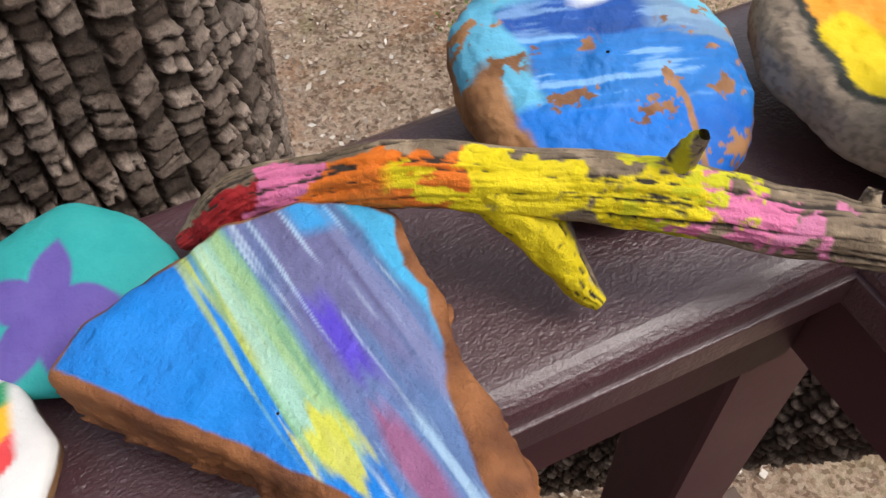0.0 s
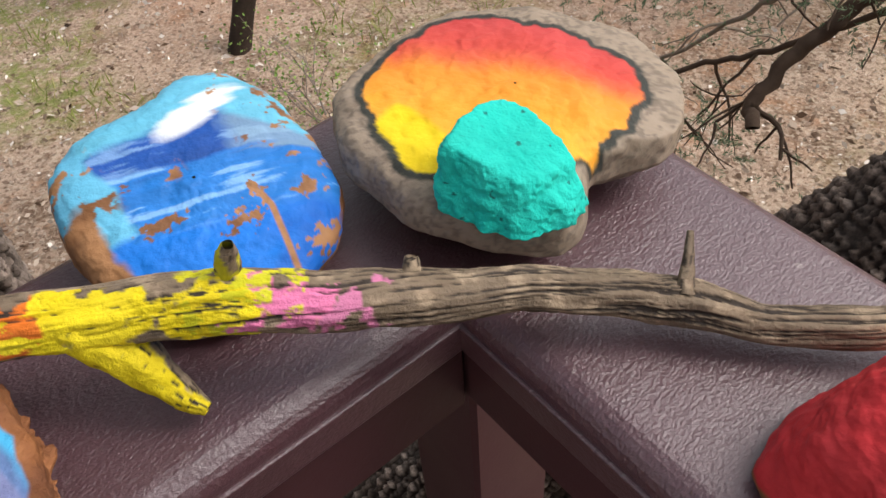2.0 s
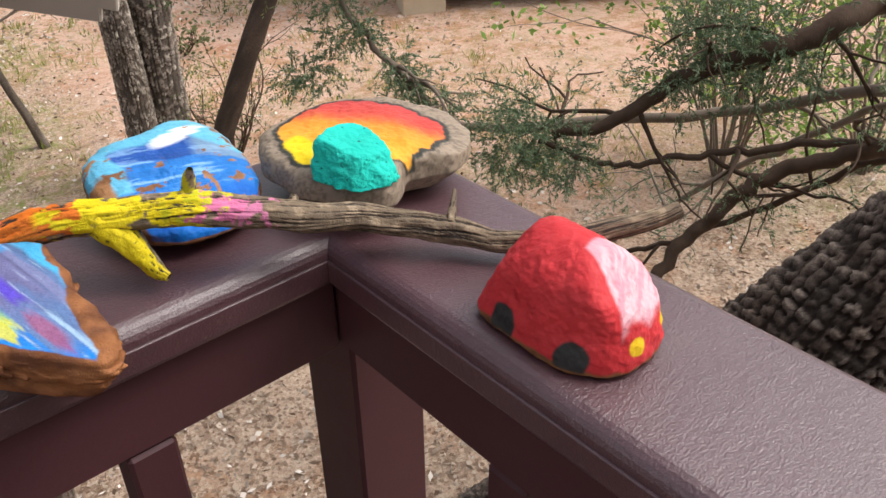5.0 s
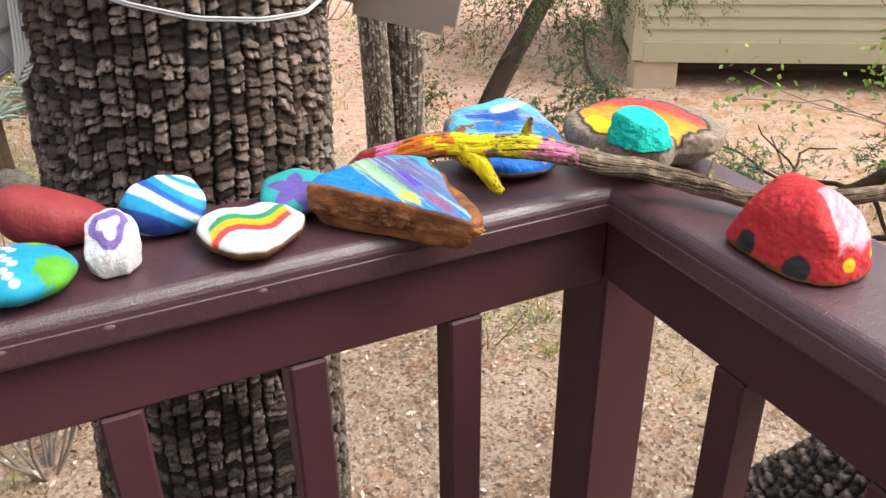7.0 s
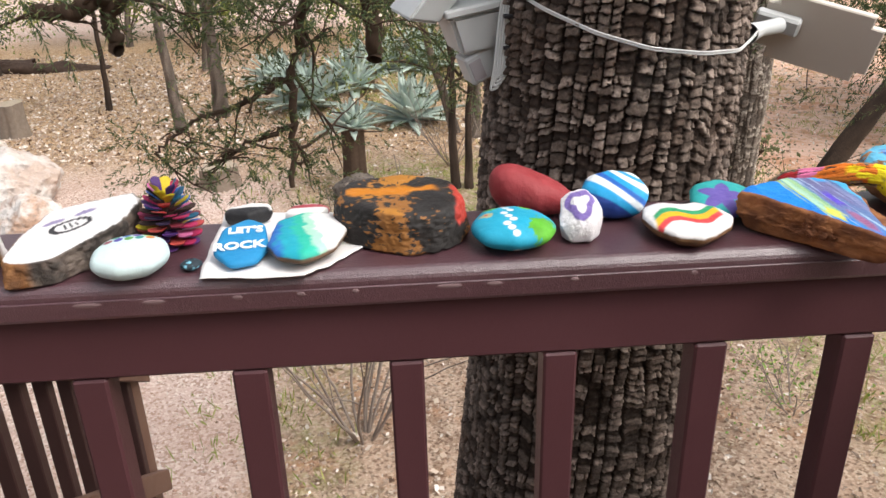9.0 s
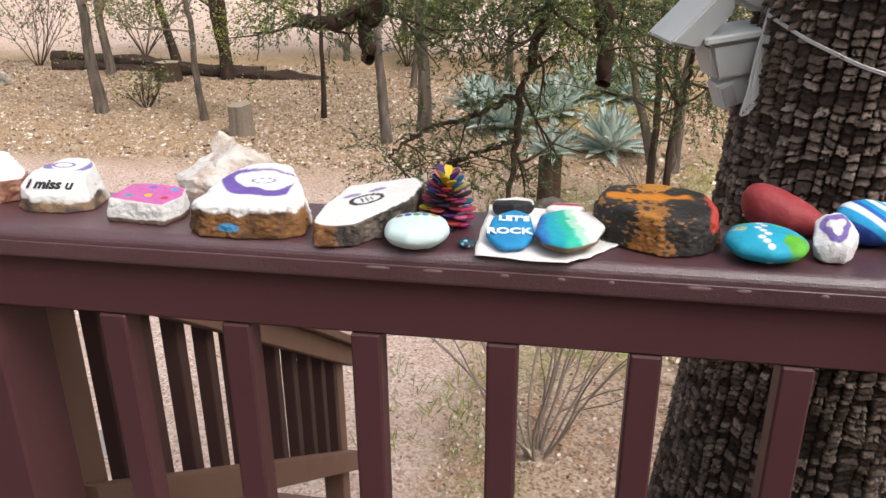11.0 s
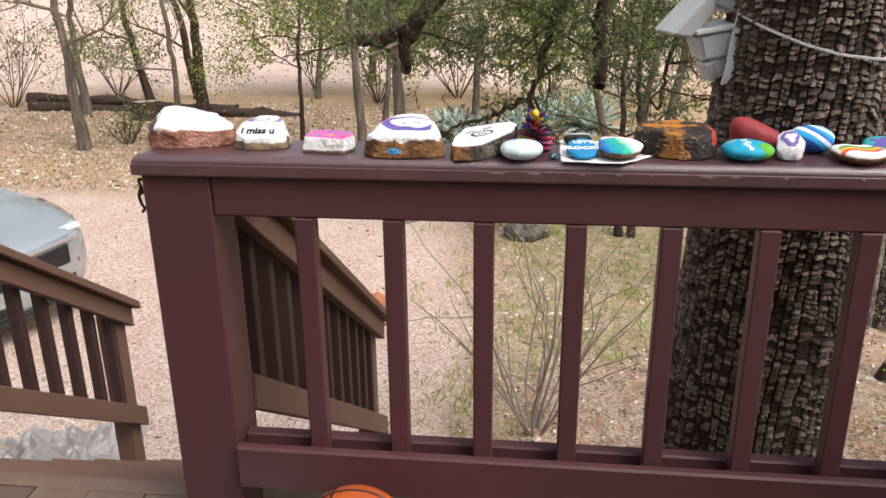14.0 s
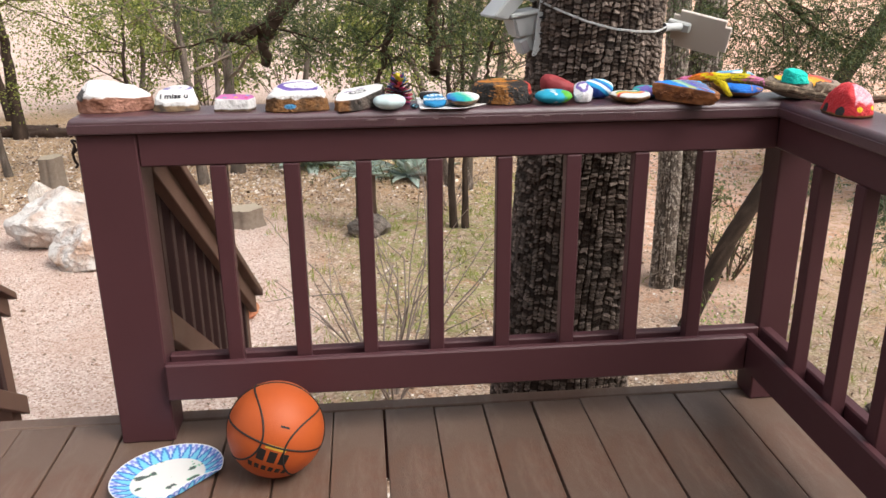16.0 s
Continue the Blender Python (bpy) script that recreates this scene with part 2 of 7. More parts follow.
def ground_material():
    m = Mat("litter_gravel_and_red_earth", 0.95, 0.2)
    zone = m.attr("paint")["Color"]
    sep = m.n.new("ShaderNodeSeparateColor")
    m.l.new(zone, sep.inputs[0])
    gravel, red, grass = sep.outputs[0], sep.outputs[1], sep.outputs[2]
    soil = m.mix(m.noise(1.7, 8, 0.65), srgb("bb9c84"), srgb("dcc4b0"))
    soil = m.mix(m.ramp(m.noise(2.6, 7, 0.7), [(0.52, 0.0), (0.64, 0.8)]), soil, srgb("bf8f6c"))
    soil = m.mix(m.ramp(m.noise(5.5, 7, 0.7), [(0.50, 0.0), (0.64, 0.75)]), soil, srgb("7f6754"))
    soil = m.mix(m.ramp(m.noise(45, 5, 0.7), [(0.45, 0.0), (0.65, 0.6)]), soil, srgb("8a6c55"))
    xyz = m.n.new("ShaderNodeSeparateXYZ")
    m.l.new(m.co, xyz.inputs[0])
    beyond = m.math("ADD", m.math("MULTIPLY", xyz.outputs[1], 0.1), m.math("MULTIPLY", m.noise(0.8, 5), 0.2))
    soil = m.mix(m.math("MULTIPLY", m.ramp(beyond, [(0.80, 0.0), (0.92, 0.75)]), m.ramp(m.noise(6, 6, 0.7), [(0.3, 0.6), (0.6, 1.0)])), soil, srgb("b8976c"))
    chips = m.voronoi(64).outputs["Color"]
    sc = m.n.new("ShaderNodeSeparateColor")
    m.l.new(chips, sc.inputs[0])
    soil = m.mix(m.ramp(sc.outputs[0], [(0.70, 0.0), (0.82, 0.55)]), soil, srgb("dcc9b3"))
    soil = m.mix(m.ramp(sc.outputs[1], [(0.76, 0.0), (0.84, 0.6)]), soil, srgb("6b4f3d"))
    grav = m.mix(m.noise(120, 3, 0.7), srgb("ccaea0"), srgb("e4d0c4"))
    gv = m.voronoi(70).outputs["Color"]
    gs = m.n.new("ShaderNodeSeparateColor")
    m.l.new(gv, gs.inputs[0])
    grav = m.mix(m.ramp(gs.outputs[0], [(0.55, 0.0), (0.8, 0.8)]), grav, srgb("f0e2d8"))
    grav = m.mix(m.ramp(gs.outputs[1], [(0.66, 0.0), (0.8, 0.7)]), grav, srgb("a5806c"))
    grav = m.mix(m.ramp(m.noise(2.2, 6), [(0.4, 0.0), (0.7, 0.5)]), grav, srgb("c39f8b"))
    rd = m.mix(m.noise(2.0, 9, 0.7), srgb("d4a88e"), srgb("efd4c2"))
    rd = m.mix(m.ramp(m.noise(4.5, 8, 0.75), [(0.48, 0.0), (0.60, 0.75)]), rd, srgb("c98d68"))
    rd = m.mix(m.ramp(m.noise(14, 6, 0.7), [(0.50, 0.0), (0.66, 0.5)]), rd, srgb("b97c58"))
    gr = m.mix(m.noise(40, 5), srgb("74803c"), srgb("a3a564"))
    c = m.mix(gravel, soil, grav)
    c = m.mix(red, c, rd)
    gm = m.math("MULTIPLY", grass, m.ramp(m.noise(9, 8, 0.8), [(0.45, 0.0), (0.6, 1.0)]))
    c = m.mix(gm, c, gr)
    m.color(c)
    m.bump(m.noise(40, 6, 0.7), 0.6, 0.03)
    m.bump(m.noise(160, 3, 0.7), 0.5, 0.008)
    return m.m


def build_ground():
    near = np.concatenate([-np.geomspace(0.12, 2000, 150)[::-1], [0], np.geomspace(0.12, 2000, 150)])
    gx, gy = np.meshgrid(near - 0.8, near + 4.0, indexing="ij")
    z = ground_z(gx, gy)
    far = np.hypot(gx, gy) > 90
    z[far] = np.minimum(z[far], 1.2) * 0 + np.where(z[far] > 1.0, 1.0, z[far])
    V = np.stack([gx, gy, z], -1).reshape(-1, 3)
    n = len(near)
    i, j = np.meshgrid(np.arange(n - 1), np.arange(n - 1), indexing="ij")
    F = np.stack([i * n + j, (i + 1) * n + j, (i + 1) * n + j + 1, i * n + j + 1], -1).reshape(-1, 4)
    x, y = V[:, 0], V[:, 1]
    wob = 1.6 * (VN.fbm(np.stack([x * 0.5, y * 0.5, x * 0 + 3], -1), 4) - 0.5)
    sm = lambda v: np.clip(v, 0, 1) ** 2 * (3 - 2 * np.clip(v, 0, 1))
    # drive: from the stairs leftwards, and the far pale road
    drive = sm((-1.05 - 0.05 * (y - 3) - x + wob * 0.5) / 0.5) * sm((7.6 + 0.15 * (-3 - x) - y + wob) / 0.9)
    road = sm((y - 15.2 - 0.1 * (x + 5) + wob) / 2.0) * sm((2.5 - x + 0.1 * y + wob) / 3)
    red = sm((x - 0.6 - 0.12 * (y - 4) + wob * 1.2) / 1.6) * sm((y - 3.4 + wob) / 2.5)
    red = np.maximum(red * sm((y - 2.6 + wob) / 1.6), sm((x - 2.6 + wob) / 1.5) * sm((y - 1.6 + wob) / 2.0) * 0.85)
    grass = sm((VN.fbm(np.stack([x * 0.6, y * 0.6, x * 0 + 9], -1), 3) - 0.47) / 0.16)
    grass *= sm((x + 1.6) / 1.2) * (0.35 + 0.65 * sm((2.2 + 0.12 * y - x) / 2))
    col = np.stack([np.maximum(drive, road * 0.95), red * (1 - road), grass * (1 - drive) * (1 - road)], -1)
    me = mesh_of("ground", V, F, ground_material(), True, col)
    return tagged(new("ground", me), "dry reddish earth with leaf litter, gravel drive and patches of grass", "ground", kind="structure")


build_ground()

# ---- the deck ----
FLOOR = 0.035
CAP_TOP, CAP_BOT = 0.910, 0.870
YI, YO = 0.064, 0.231          # inner and outer edge of the front cap
XI, XO = 0.193, 0.357          # the same of the side cap
LEFT, NEAR = -1.526, -3.2      # ends of the two railings


def cap_board(name, flat, parent, label, mitre):
    """A cap board: a square lower edge, a fine ledge, then a rounded shoulder. flat: its outline; mitre: the corners of its mitred end."""
    ledge = CAP_TOP - 0.0165
    mid = sum((Vector(p) for p in flat), Vector((0, 0))) / len(flat)
    bm = bmesh.new()

    def layer(outline, z0, z1, top_round, low_round):
        cut = [Vector(outline[k]) for k in mitre]
        at_cut = lambda e: all(min((v.co.xy - c).length for c in cut) < 1e-4 for v in e.verts)
        f = bm.faces.new([bm.verts.new((x, y, z0)) for x, y in outline])
        own = bmesh.ops.extrude_face_region(bm, geom=[f])["geom"]
        up = [v for v in own if isinstance(v, bmesh.types.BMVert)]
        for v in up:
            v.co.z = z1
        for z, size, segs in ((z1, top_round, 6), (z0, low_round, 2)):
            if size:
                edges = [e for e in bm.edges if all(abs(v.co.z - z) < 1e-6 for v in e.verts) and not at_cut(e)]
                bmesh.ops.bevel(bm, geom=edges, offset=size, segments=segs, affect="EDGES", profile=0.5)

    layer(flat, CAP_BOT, ledge, 0.0012, 0.005)
    # step each corner in by the ledge's width, along the mitre at that end
    d = 0.0022
    inner = [(x + (d if x < mid.x else -d), y + (d if y < mid.y else -d)) for x, y in flat]
    for k in mitre:
        x, y = flat[k]
        g = d if (x, y) == (XI, YI) else -d
        inner[k] = (x + g, y + g)
    layer(inner, ledge - 0.0005, CAP_TOP, 0.0150, 0)
    bmesh.ops.recalc_face_normals(bm, faces=bm.faces)
    return part(name, (bm, M_CAP), parent, label)


def front_railing():
    t = thing("railing", "plum-brown painted wooden deck railing with square balusters", "railing", "deck railings")
    cap_board("cap", [(LEFT, YI), (XI, YI), (XO, YO), (LEFT, YO)], t, "wide glossy plum cap board with scuffed rounded edges", (1, 2))
    y = 0.080
    box("top_rail", (-1.3755, y, 0.787), (0.209, y + 0.060, CAP_BOT), M_RAIL, t, 0.004)
    box("bottom_rail", (-1.376, y - 0.026, 0.168), (0.183, y - 0.001, 0.272), M_RAIL, t, 0.005)
    box("bottom_back_rail", (-1.376, y + 0.039, 0.175), (0.2455, y + 0.070, 0.268), M_RAIL, t, 0.004)
    for i in range(8):
        x = -1.215 + 0.1755 * i
        box("baluster", (x, y, 0.182), (x + 0.039, y + 0.038, 0.7865), M_BAL, t, 0.003)
    box("end_post", (-1.515, y - 0.001, FLOOR), (-1.377, y + 0.112, CAP_BOT), M_BAL, t, 0.004)
    chip = Mat("worn_paint_edge", 0.6).color(srgb("765f60")).m
    for cx, w in ((-0.820, 0.016), (-0.752, 0.013), (-0.666, 0.006), (-0.600, 0.005), (-0.543, 0.004), (-0.444, 0.015), (-0.396, 0.009), (-0.180, 0.004), (-0.310, 0.005)):
        bm = bmesh.new()
        bmesh.ops.create_uvsphere(bm, u_segments=10, v_segments=6, radius=1, matrix=Matrix.Translation((cx, YI + 0.0002, 0.889)) @ Matrix.Diagonal((w, 0.0012, 0.0028, 1)))
        part("paint_chip", (bm, chip), t)
    return t


def side_railing():
    t = thing("railing", "plum-brown painted wooden side railing meeting at a mitred corner", "railing", "deck railings")
    cap_board("cap", [(XI, NEAR), (XO, NEAR), (XO, YO), (XI, YI)], t, "wide glossy plum cap board, mitred at the corner", (2, 3))
    x = 0.210
    box("top_rail", (x, NEAR, 0.787), (x + 0.060, 0.1395, CAP_BOT), M_RAIL, t, 0.004)
    box("bottom_rail", (x - 0.026, NEAR, 0.168), (x - 0.001, 0.078, 0.272), M_RAIL, t, 0.005)
    box("bottom_back_rail", (x + 0.039, NEAR, 0.175), (x + 0.070, 0.1185, 0.268), M_RAIL, t, 0.004)
    for i in range(17):
        y = -0.099 - 0.1755 * i
        box("baluster", (x, y - 0.039, 0.182), (x + 0.038, y, 0.7865), M_BAL, t, 0.003)
    box("corner_post", (0.246, 0.124, FLOOR), (0.336, 0.214, 0.7865), M_BAL, t, 0.004)
    box("post", (x + 0.002, NEAR - 0.09, FLOOR), (x + 0.09, NEAR - 0.001, CAP_BOT), M_BAL, t, 0.004)
    return t


front_railing()
side_railing()


def floor_boards():
    t = tagged(new("deck_floor"), "worn brown painted deck boards running to the edge", "deck", kind="structure")
    e = 0.237
    me = bpy.data.meshes.new("deck_board")
    bm = box_bm((-0.0690, NEAR - 1.2, -0.038), (0.0690, 0.1825, 0), 0.003, 2)
    bm.to_mesh(me)
    bm.free()
    me.materials.append(M_DECK)
    for i in range(-20, 4):
        b = new("deck_board", me)
        b.parent = t
        b.location = (-0.0315 + 0.1425 * i + 0.0012 * math.sin(i * 2.3), 0.002 * math.sin(i * 3.7), FLOOR + 0.0008 * math.sin(i * 5.1))
    box("edge_board", (-2.9, 0.187, FLOOR - 0.038), (0.44, e, FLOOR + 0.001), M_DECK, t, 0.004)
    box("rim_joist", (-2.9, e - 0.045, FLOOR - 0.24), (0.44, e - 0.006, FLOOR - 0.040), M_RAIL, t, 0.003)
    box("side_rim_joist", (0.40, NEAR - 1.2, FLOOR - 0.24), (0.44, e - 0.05, FLOOR - 0.040), M_RAIL, t, 0.003)
    for x, y in ((0.38, 0.15), (-1.45, 0.15), (-2.8, 0.15), (0.38, -2.5), (-2.8, -2.5)):
        box("deck_post", (x - 0.045, y - 0.045, float(ground_z(x, y)) - 0.05), (x + 0.045, y + 0.045, FLOOR - 0.041), M_RAIL, t, 0.004)


floor_boards()


def sloped(name, p, q, width, height, mat, parent, label=""):
    """A board from p to q, upright ends, standing width across x."""
    bm = bmesh.new()
    vs = []
    for a in (p, q):
        for dx in (0, width):
            for dz in (0, height):
                vs.append(bm.verts.new((a[0] + dx, a[1], a[2] + dz)))
    for f in ((0, 1, 3, 2), (4, 6, 7, 5), (0, 4, 5, 1), (2, 3, 7, 6), (1, 5, 7, 3), (0, 2, 6, 4)):
        bm.faces.new([vs[k] for k in f])
    bmesh.ops.recalc_face_normals(bm, faces=bm.faces)
    bmesh.ops.bevel(bm, geom=bm.edges[:], offset=0.003, segments=1, affect="EDGES")
    return part(name, (bm, mat), parent, label)


STEP_X0, STEP_X1, RISE, RUN = -2.56, -1.36, 0.177, 0.257
SLOPE = -RISE / RUN


def stairs():
    t = thing("stairs", "brown painted wooden steps going down from the deck", "stairs")
    for i in range(1, 8):
        y = 0.240 + RUN * (i - 1)
        z = FLOOR - RISE * i
        box("tread", (STEP_X0 + 0.05, y, z - 0.038), (STEP_X1 - 0.05, y + 0.135, z), M_STAIR, t, 0.004)
        box("tread", (STEP_X0 + 0.05, y + 0.140, z - 0.038), (STEP_X1 - 0.05, y + 0.275, z), M_STAIR, t, 0.004)
    for x in (STEP_X0 + 0.01, STEP_X1 - 0.05):
        sloped("stringer", (x, 0.240, FLOOR - 0.36), (x, 2.06, FLOOR - 0.36 + SLOPE * 1.82), 0.038, 0.24, M_STAIR, t)


def stair_rail(x, top0, y0, y1, label, drop=0.60):
    """A sloping handrail with uprights, from y0 to y1; top0: its top at y0."""
    t = thing("stair_railing", label, "railing", "stair railings")
    dz = SLOPE * (y1 - y0)
    h = top0 - 0.115
    sloped("handrail", (x - 0.045, y0, top0 - 0.035), (x - 0.045, y1 + 0.012, top0 - 0.035 + dz + SLOPE * 0.012), 0.115, 0.035, M_STAIR, t)
    sloped("top_rail", (x, y0, h - 0.005), (x, y1, h - 0.005 + dz), 0.036, 0.085, M_STAIR, t)
    sloped("bottom_rail", (x, y0, top0 - drop), (x, y1, top0 - drop + dz), 0.036, 0.095, M_STAIR, t)
    n = int((y1 - y0) / 0.135)
    for i in range(n):
        y = y0 + 0.14 + i * (y1 - y0 - 0.26) / (n - 1)
        z = top0 + SLOPE * (y - y0)
        box("baluster", (x - 0.040, y, z - drop + 0.01), (x - 0.002, y + 0.038, z - 0.06), M_STAIR_BAL_SHADED, t, 0.003)
    zt = top0 + SLOPE * (y1 - y0)
    box("post", (x - 0.082, y0 + 0.004, float(ground_z(x, y0)) + 0.02), (x - 0.003, y0 + 0.086, top0 - 0.095), M_STAIR, t, 0.004)
    box("post", (x - 0.082, y1 - 0.085, float(ground_z(x, y1))), (x - 0.003, y1 - 0.004, zt - 0.01), M_STAIR, t, 0.004)
    return t


stairs()
stair_rail(-1.42, 0.86, 0.232, 1.78, "faded brown sloping stair railing with square balusters")
stair_rail(-2.44, 0.83, 0.232, 1.56, "faded brown sloping stair railing across the steps")


def back_wall():
    """A plain unseen wall added behind the deck, dimming the railings' near faces."""
    m = Mat("tan_back_wall", 0.8, 0.3)
    m.color(m.mix(m.noise(3, 6), srgb("7f7a60"), srgb("8f8a70")))
    ob = box("unseen_back_wall", (-7.0, NEAR - 1.36, -1.5), (5.0, NEAR - 1.21, 3.2), m.m, None, 0.01)
    tagged(ob, "plain tan wall added unseen behind the deck to cut light", "wall", kind="structure")


back_wall()

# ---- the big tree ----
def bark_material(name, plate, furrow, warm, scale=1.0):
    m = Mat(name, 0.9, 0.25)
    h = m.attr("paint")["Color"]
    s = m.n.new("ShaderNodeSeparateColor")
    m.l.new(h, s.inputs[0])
    # Brown furrows are the bark's own; depth also paints crack shade into them.
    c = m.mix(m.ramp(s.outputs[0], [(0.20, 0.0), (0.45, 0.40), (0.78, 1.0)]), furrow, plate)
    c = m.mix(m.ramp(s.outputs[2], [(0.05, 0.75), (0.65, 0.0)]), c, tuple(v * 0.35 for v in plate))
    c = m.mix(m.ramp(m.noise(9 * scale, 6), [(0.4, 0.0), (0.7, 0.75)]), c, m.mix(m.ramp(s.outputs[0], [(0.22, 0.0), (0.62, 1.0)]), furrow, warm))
    # Painted highlight on the proudest plate faces.
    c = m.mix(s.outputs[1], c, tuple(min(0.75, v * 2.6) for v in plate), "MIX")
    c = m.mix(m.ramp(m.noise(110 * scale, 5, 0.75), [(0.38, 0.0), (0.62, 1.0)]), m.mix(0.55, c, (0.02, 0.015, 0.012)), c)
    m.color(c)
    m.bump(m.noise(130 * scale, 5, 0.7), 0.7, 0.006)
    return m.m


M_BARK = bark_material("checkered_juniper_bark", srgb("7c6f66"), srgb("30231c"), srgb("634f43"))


def bark_trunk(name, base, axis, r0, r1, cols, rows, nu, nv, depth, mat, seed, wobble=0.012):
    """An upright trunk whose bark is broken into blocks in wandering columns. base, axis: first point and the vector to its top."""
    N = VNoise(seed)
    lin = np.linspace(0, 1, nu, endpoint=False)
    lin = lin - 0.10 * np.sin(2 * np.pi * (lin - 0.25)) - 0.10
    u, v = np.meshgrid(lin, np.linspace(0, 1, nv), indexing="ij")
    ang = u * 2 * np.pi
    cx, cy = np.cos(ang), np.sin(ang)
    L = np.linalg.norm(axis)
    s = v * L
    # wandering columns with ragged edges
    jag = N.fbm(np.stack([cx * r0 * 130, cy * r0 * 130, s * 130], -1), 3, 0.6) - 0.5
    jag2 = N.fbm(np.stack([cx * r0 * 90 + 9, cy * r0 * 90, s * 120], -1), 3, 0.6) - 0.5
    warp = (N.fbm(np.stack([cx * 2.6, cy * 2.6, s * 2.6], -1), 3) - 0.5) * 2.4
    cu = u * cols + warp + jag * 0.40
    ci = np.floor(cu)
    fu = cu - ci
    shift = N.t[(ci.astype(int) % cols * 37 + 11) & 4095]
    pace = 0.75 + 0.5 * N.t[(ci.astype(int) % cols * 53 + 5) & 4095]
    cv = v * rows * pace + shift * 7 + (N.fbm(np.stack([cx * 5 + ci * 0.37, cy * 5, s * 9], -1), 2) - 0.5) * 2.2 + jag2 * 0.60 + (fu - 0.5) * (N.t[(ci.astype(int) % cols * 29 + 2) & 4095] - 0.5) * 0.8
    ri = np.floor(cv)
    fv = cv - ri
    cell = N.t[((ci.astype(int) % cols) * 131 + ri.astype(int) * 57 + 7) & 4095]
    cell2 = N.t[((ci.astype(int) % cols) * 71 + ri.astype(int) * 29 + 3) & 4095]
    eu = np.minimum(fu, 1 - fu) * 2
    ev = np.minimum(fv, 1 - fv) * 2
    # plates: ragged blocks with deep cracks between, standing on a fibrous ridge
    half = np.where(cell2 > 0.72, np.minimum(np.abs(fu - 0.30 - 0.4 * cell) * 6, 1), 1)
    deep = N.t[(ci.astype(int) % cols * 17 + 3) & 4095]
    gu = np.clip((eu - 0.02 - 0.12 * deep) / 0.10, 0, 1)
    gp = np.clip((eu - 0.05 - 0.12 * deep - 0.10 * cell2) / 0.07, 0, 1) * np.clip((half - 0.08) / 0.25, 0, 1)
    gv = np.clip((ev - 0.08 - 0.16 * cell2) / 0.06, 0, 1)
    lost = np.where(cell < 0.30, 0.10, 0.55 + 0.48 * cell)
    ridge = 0.34 * gu + 0.60 * gp * gv * lost
    tilt = ((0.5 - fv) * (0.14 + 0.26 * cell2) + (fu - 0.5) * (cell - 0.5) * 0.35) * gp * gv
    rough = N.fbm(np.stack([cx * r0 * 90, cy * r0 * 90, s * 150], -1), 3, 0.6) - 0.5
    hgt = np.clip(ridge + tilt + rough * 0.26 * (0.45 + 0.55 * gu), -0.1, 1.35)
    rad = r0 + (r1 - r0) * v + wobble * (N.fbm(np.stack([cx * 1.1, cy * 1.1, s * 1.2], -1), 2) - 0.5) * 4
    rad = rad + depth * (hgt - 0.6)
    c = np.array(base)[None, None] + np.array(axis)[None, None] * v[..., None]
    P = c + np.stack([cx * rad, cy * rad, 0 * rad], -1)
    i, j = np.meshgrid(np.arange(nu), np.arange(nv - 1), indexing="ij")
    i2 = (i + 1) % nu
    F = np.stack([i * nv + j, i2 * nv + j, i2 * nv + j + 1, i * nv + j + 1], -1).reshape(-1, 4)
    # Red: relief height for furrow shade; green: painted highlight; blue: plate tone.
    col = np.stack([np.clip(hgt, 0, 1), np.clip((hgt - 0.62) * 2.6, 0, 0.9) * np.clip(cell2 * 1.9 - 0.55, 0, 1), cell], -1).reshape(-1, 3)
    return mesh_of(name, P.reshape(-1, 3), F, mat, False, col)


def big_tree():
    t = thing("tree", "thick alligator juniper trunk with deeply checkered grey bark", "tree")
    base = (-0.215, 0.83, -1.5)
    axis = (0.085, -0.305, 2.9)
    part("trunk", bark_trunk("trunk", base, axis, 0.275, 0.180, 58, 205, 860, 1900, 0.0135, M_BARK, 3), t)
    P = np.array([(-0.130, 0.525, 1.37), (-0.115, 0.47, 1.9), (-0.10, 0.42, 2.6), (-0.05, 0.34, 3.4), (0.02, 0.30, 4.2)])
    V, F = tube(P, [0.178, 0.165, 0.150, 0.11, 0.05], 40)
    nn = VN.fbm(V * 30, 3)
    part("upper_trunk", mesh_of("upper_trunk", V, F, M_BARK, True, np.stack([nn, nn * 0, nn], -1)), t)
    for a in (-2.5, -1.6, -0.5, 0.9, 2.2):
        c, sn = math.cos(a), math.sin(a)
        P = np.array([(base[0] + c * d, base[1] + sn * d, z) for d, z in ((0.20, -1.12), (0.27, -1.26), (0.36, -1.36), (0.50, -1.43), (0.62, -1.49))])
        V, F = tube(P, [0.06, 0.07, 0.06, 0.045, 0.02], 18)
        nn = VN.fbm(V * 40, 3)
        part("root", mesh_of("root", V, F, M_BARK, True, np.stack([nn, nn * 0, nn], -1)), t)
    return t


big_tree()


# ---- painted stones ----
def paint_material(name, rough=0.6, bump=0.25):
    """Hand-brushed paint over stone: its colours lie on the mesh as flat areas; grain and relief come from here."""
    m = Mat(name, rough, 0.22)
    c = m.attr("paint")["Color"]
    c = m.mix(m.ramp(m.noise(55, 6, 0.65), [(0.25, 0.0), (0.8, 1.0)]), m.mix(0.16, c, (0.0, 0.0, 0.0)), m.mix(0.025, c, (1.0, 1.0, 1.0)))
    m.color(c).roughness(m.noise(30, 5), rough - 0.12, rough + 0.15)
    m.bump(m.noise(170, 5, 0.6), bump, 0.0025)
    m.bump(m.noise(700, 3, 0.6), bump * 0.7, 0.0008)
    return m.m


M_STONE = paint_material("brushed_paint_on_stone", 0.55, 0.35)
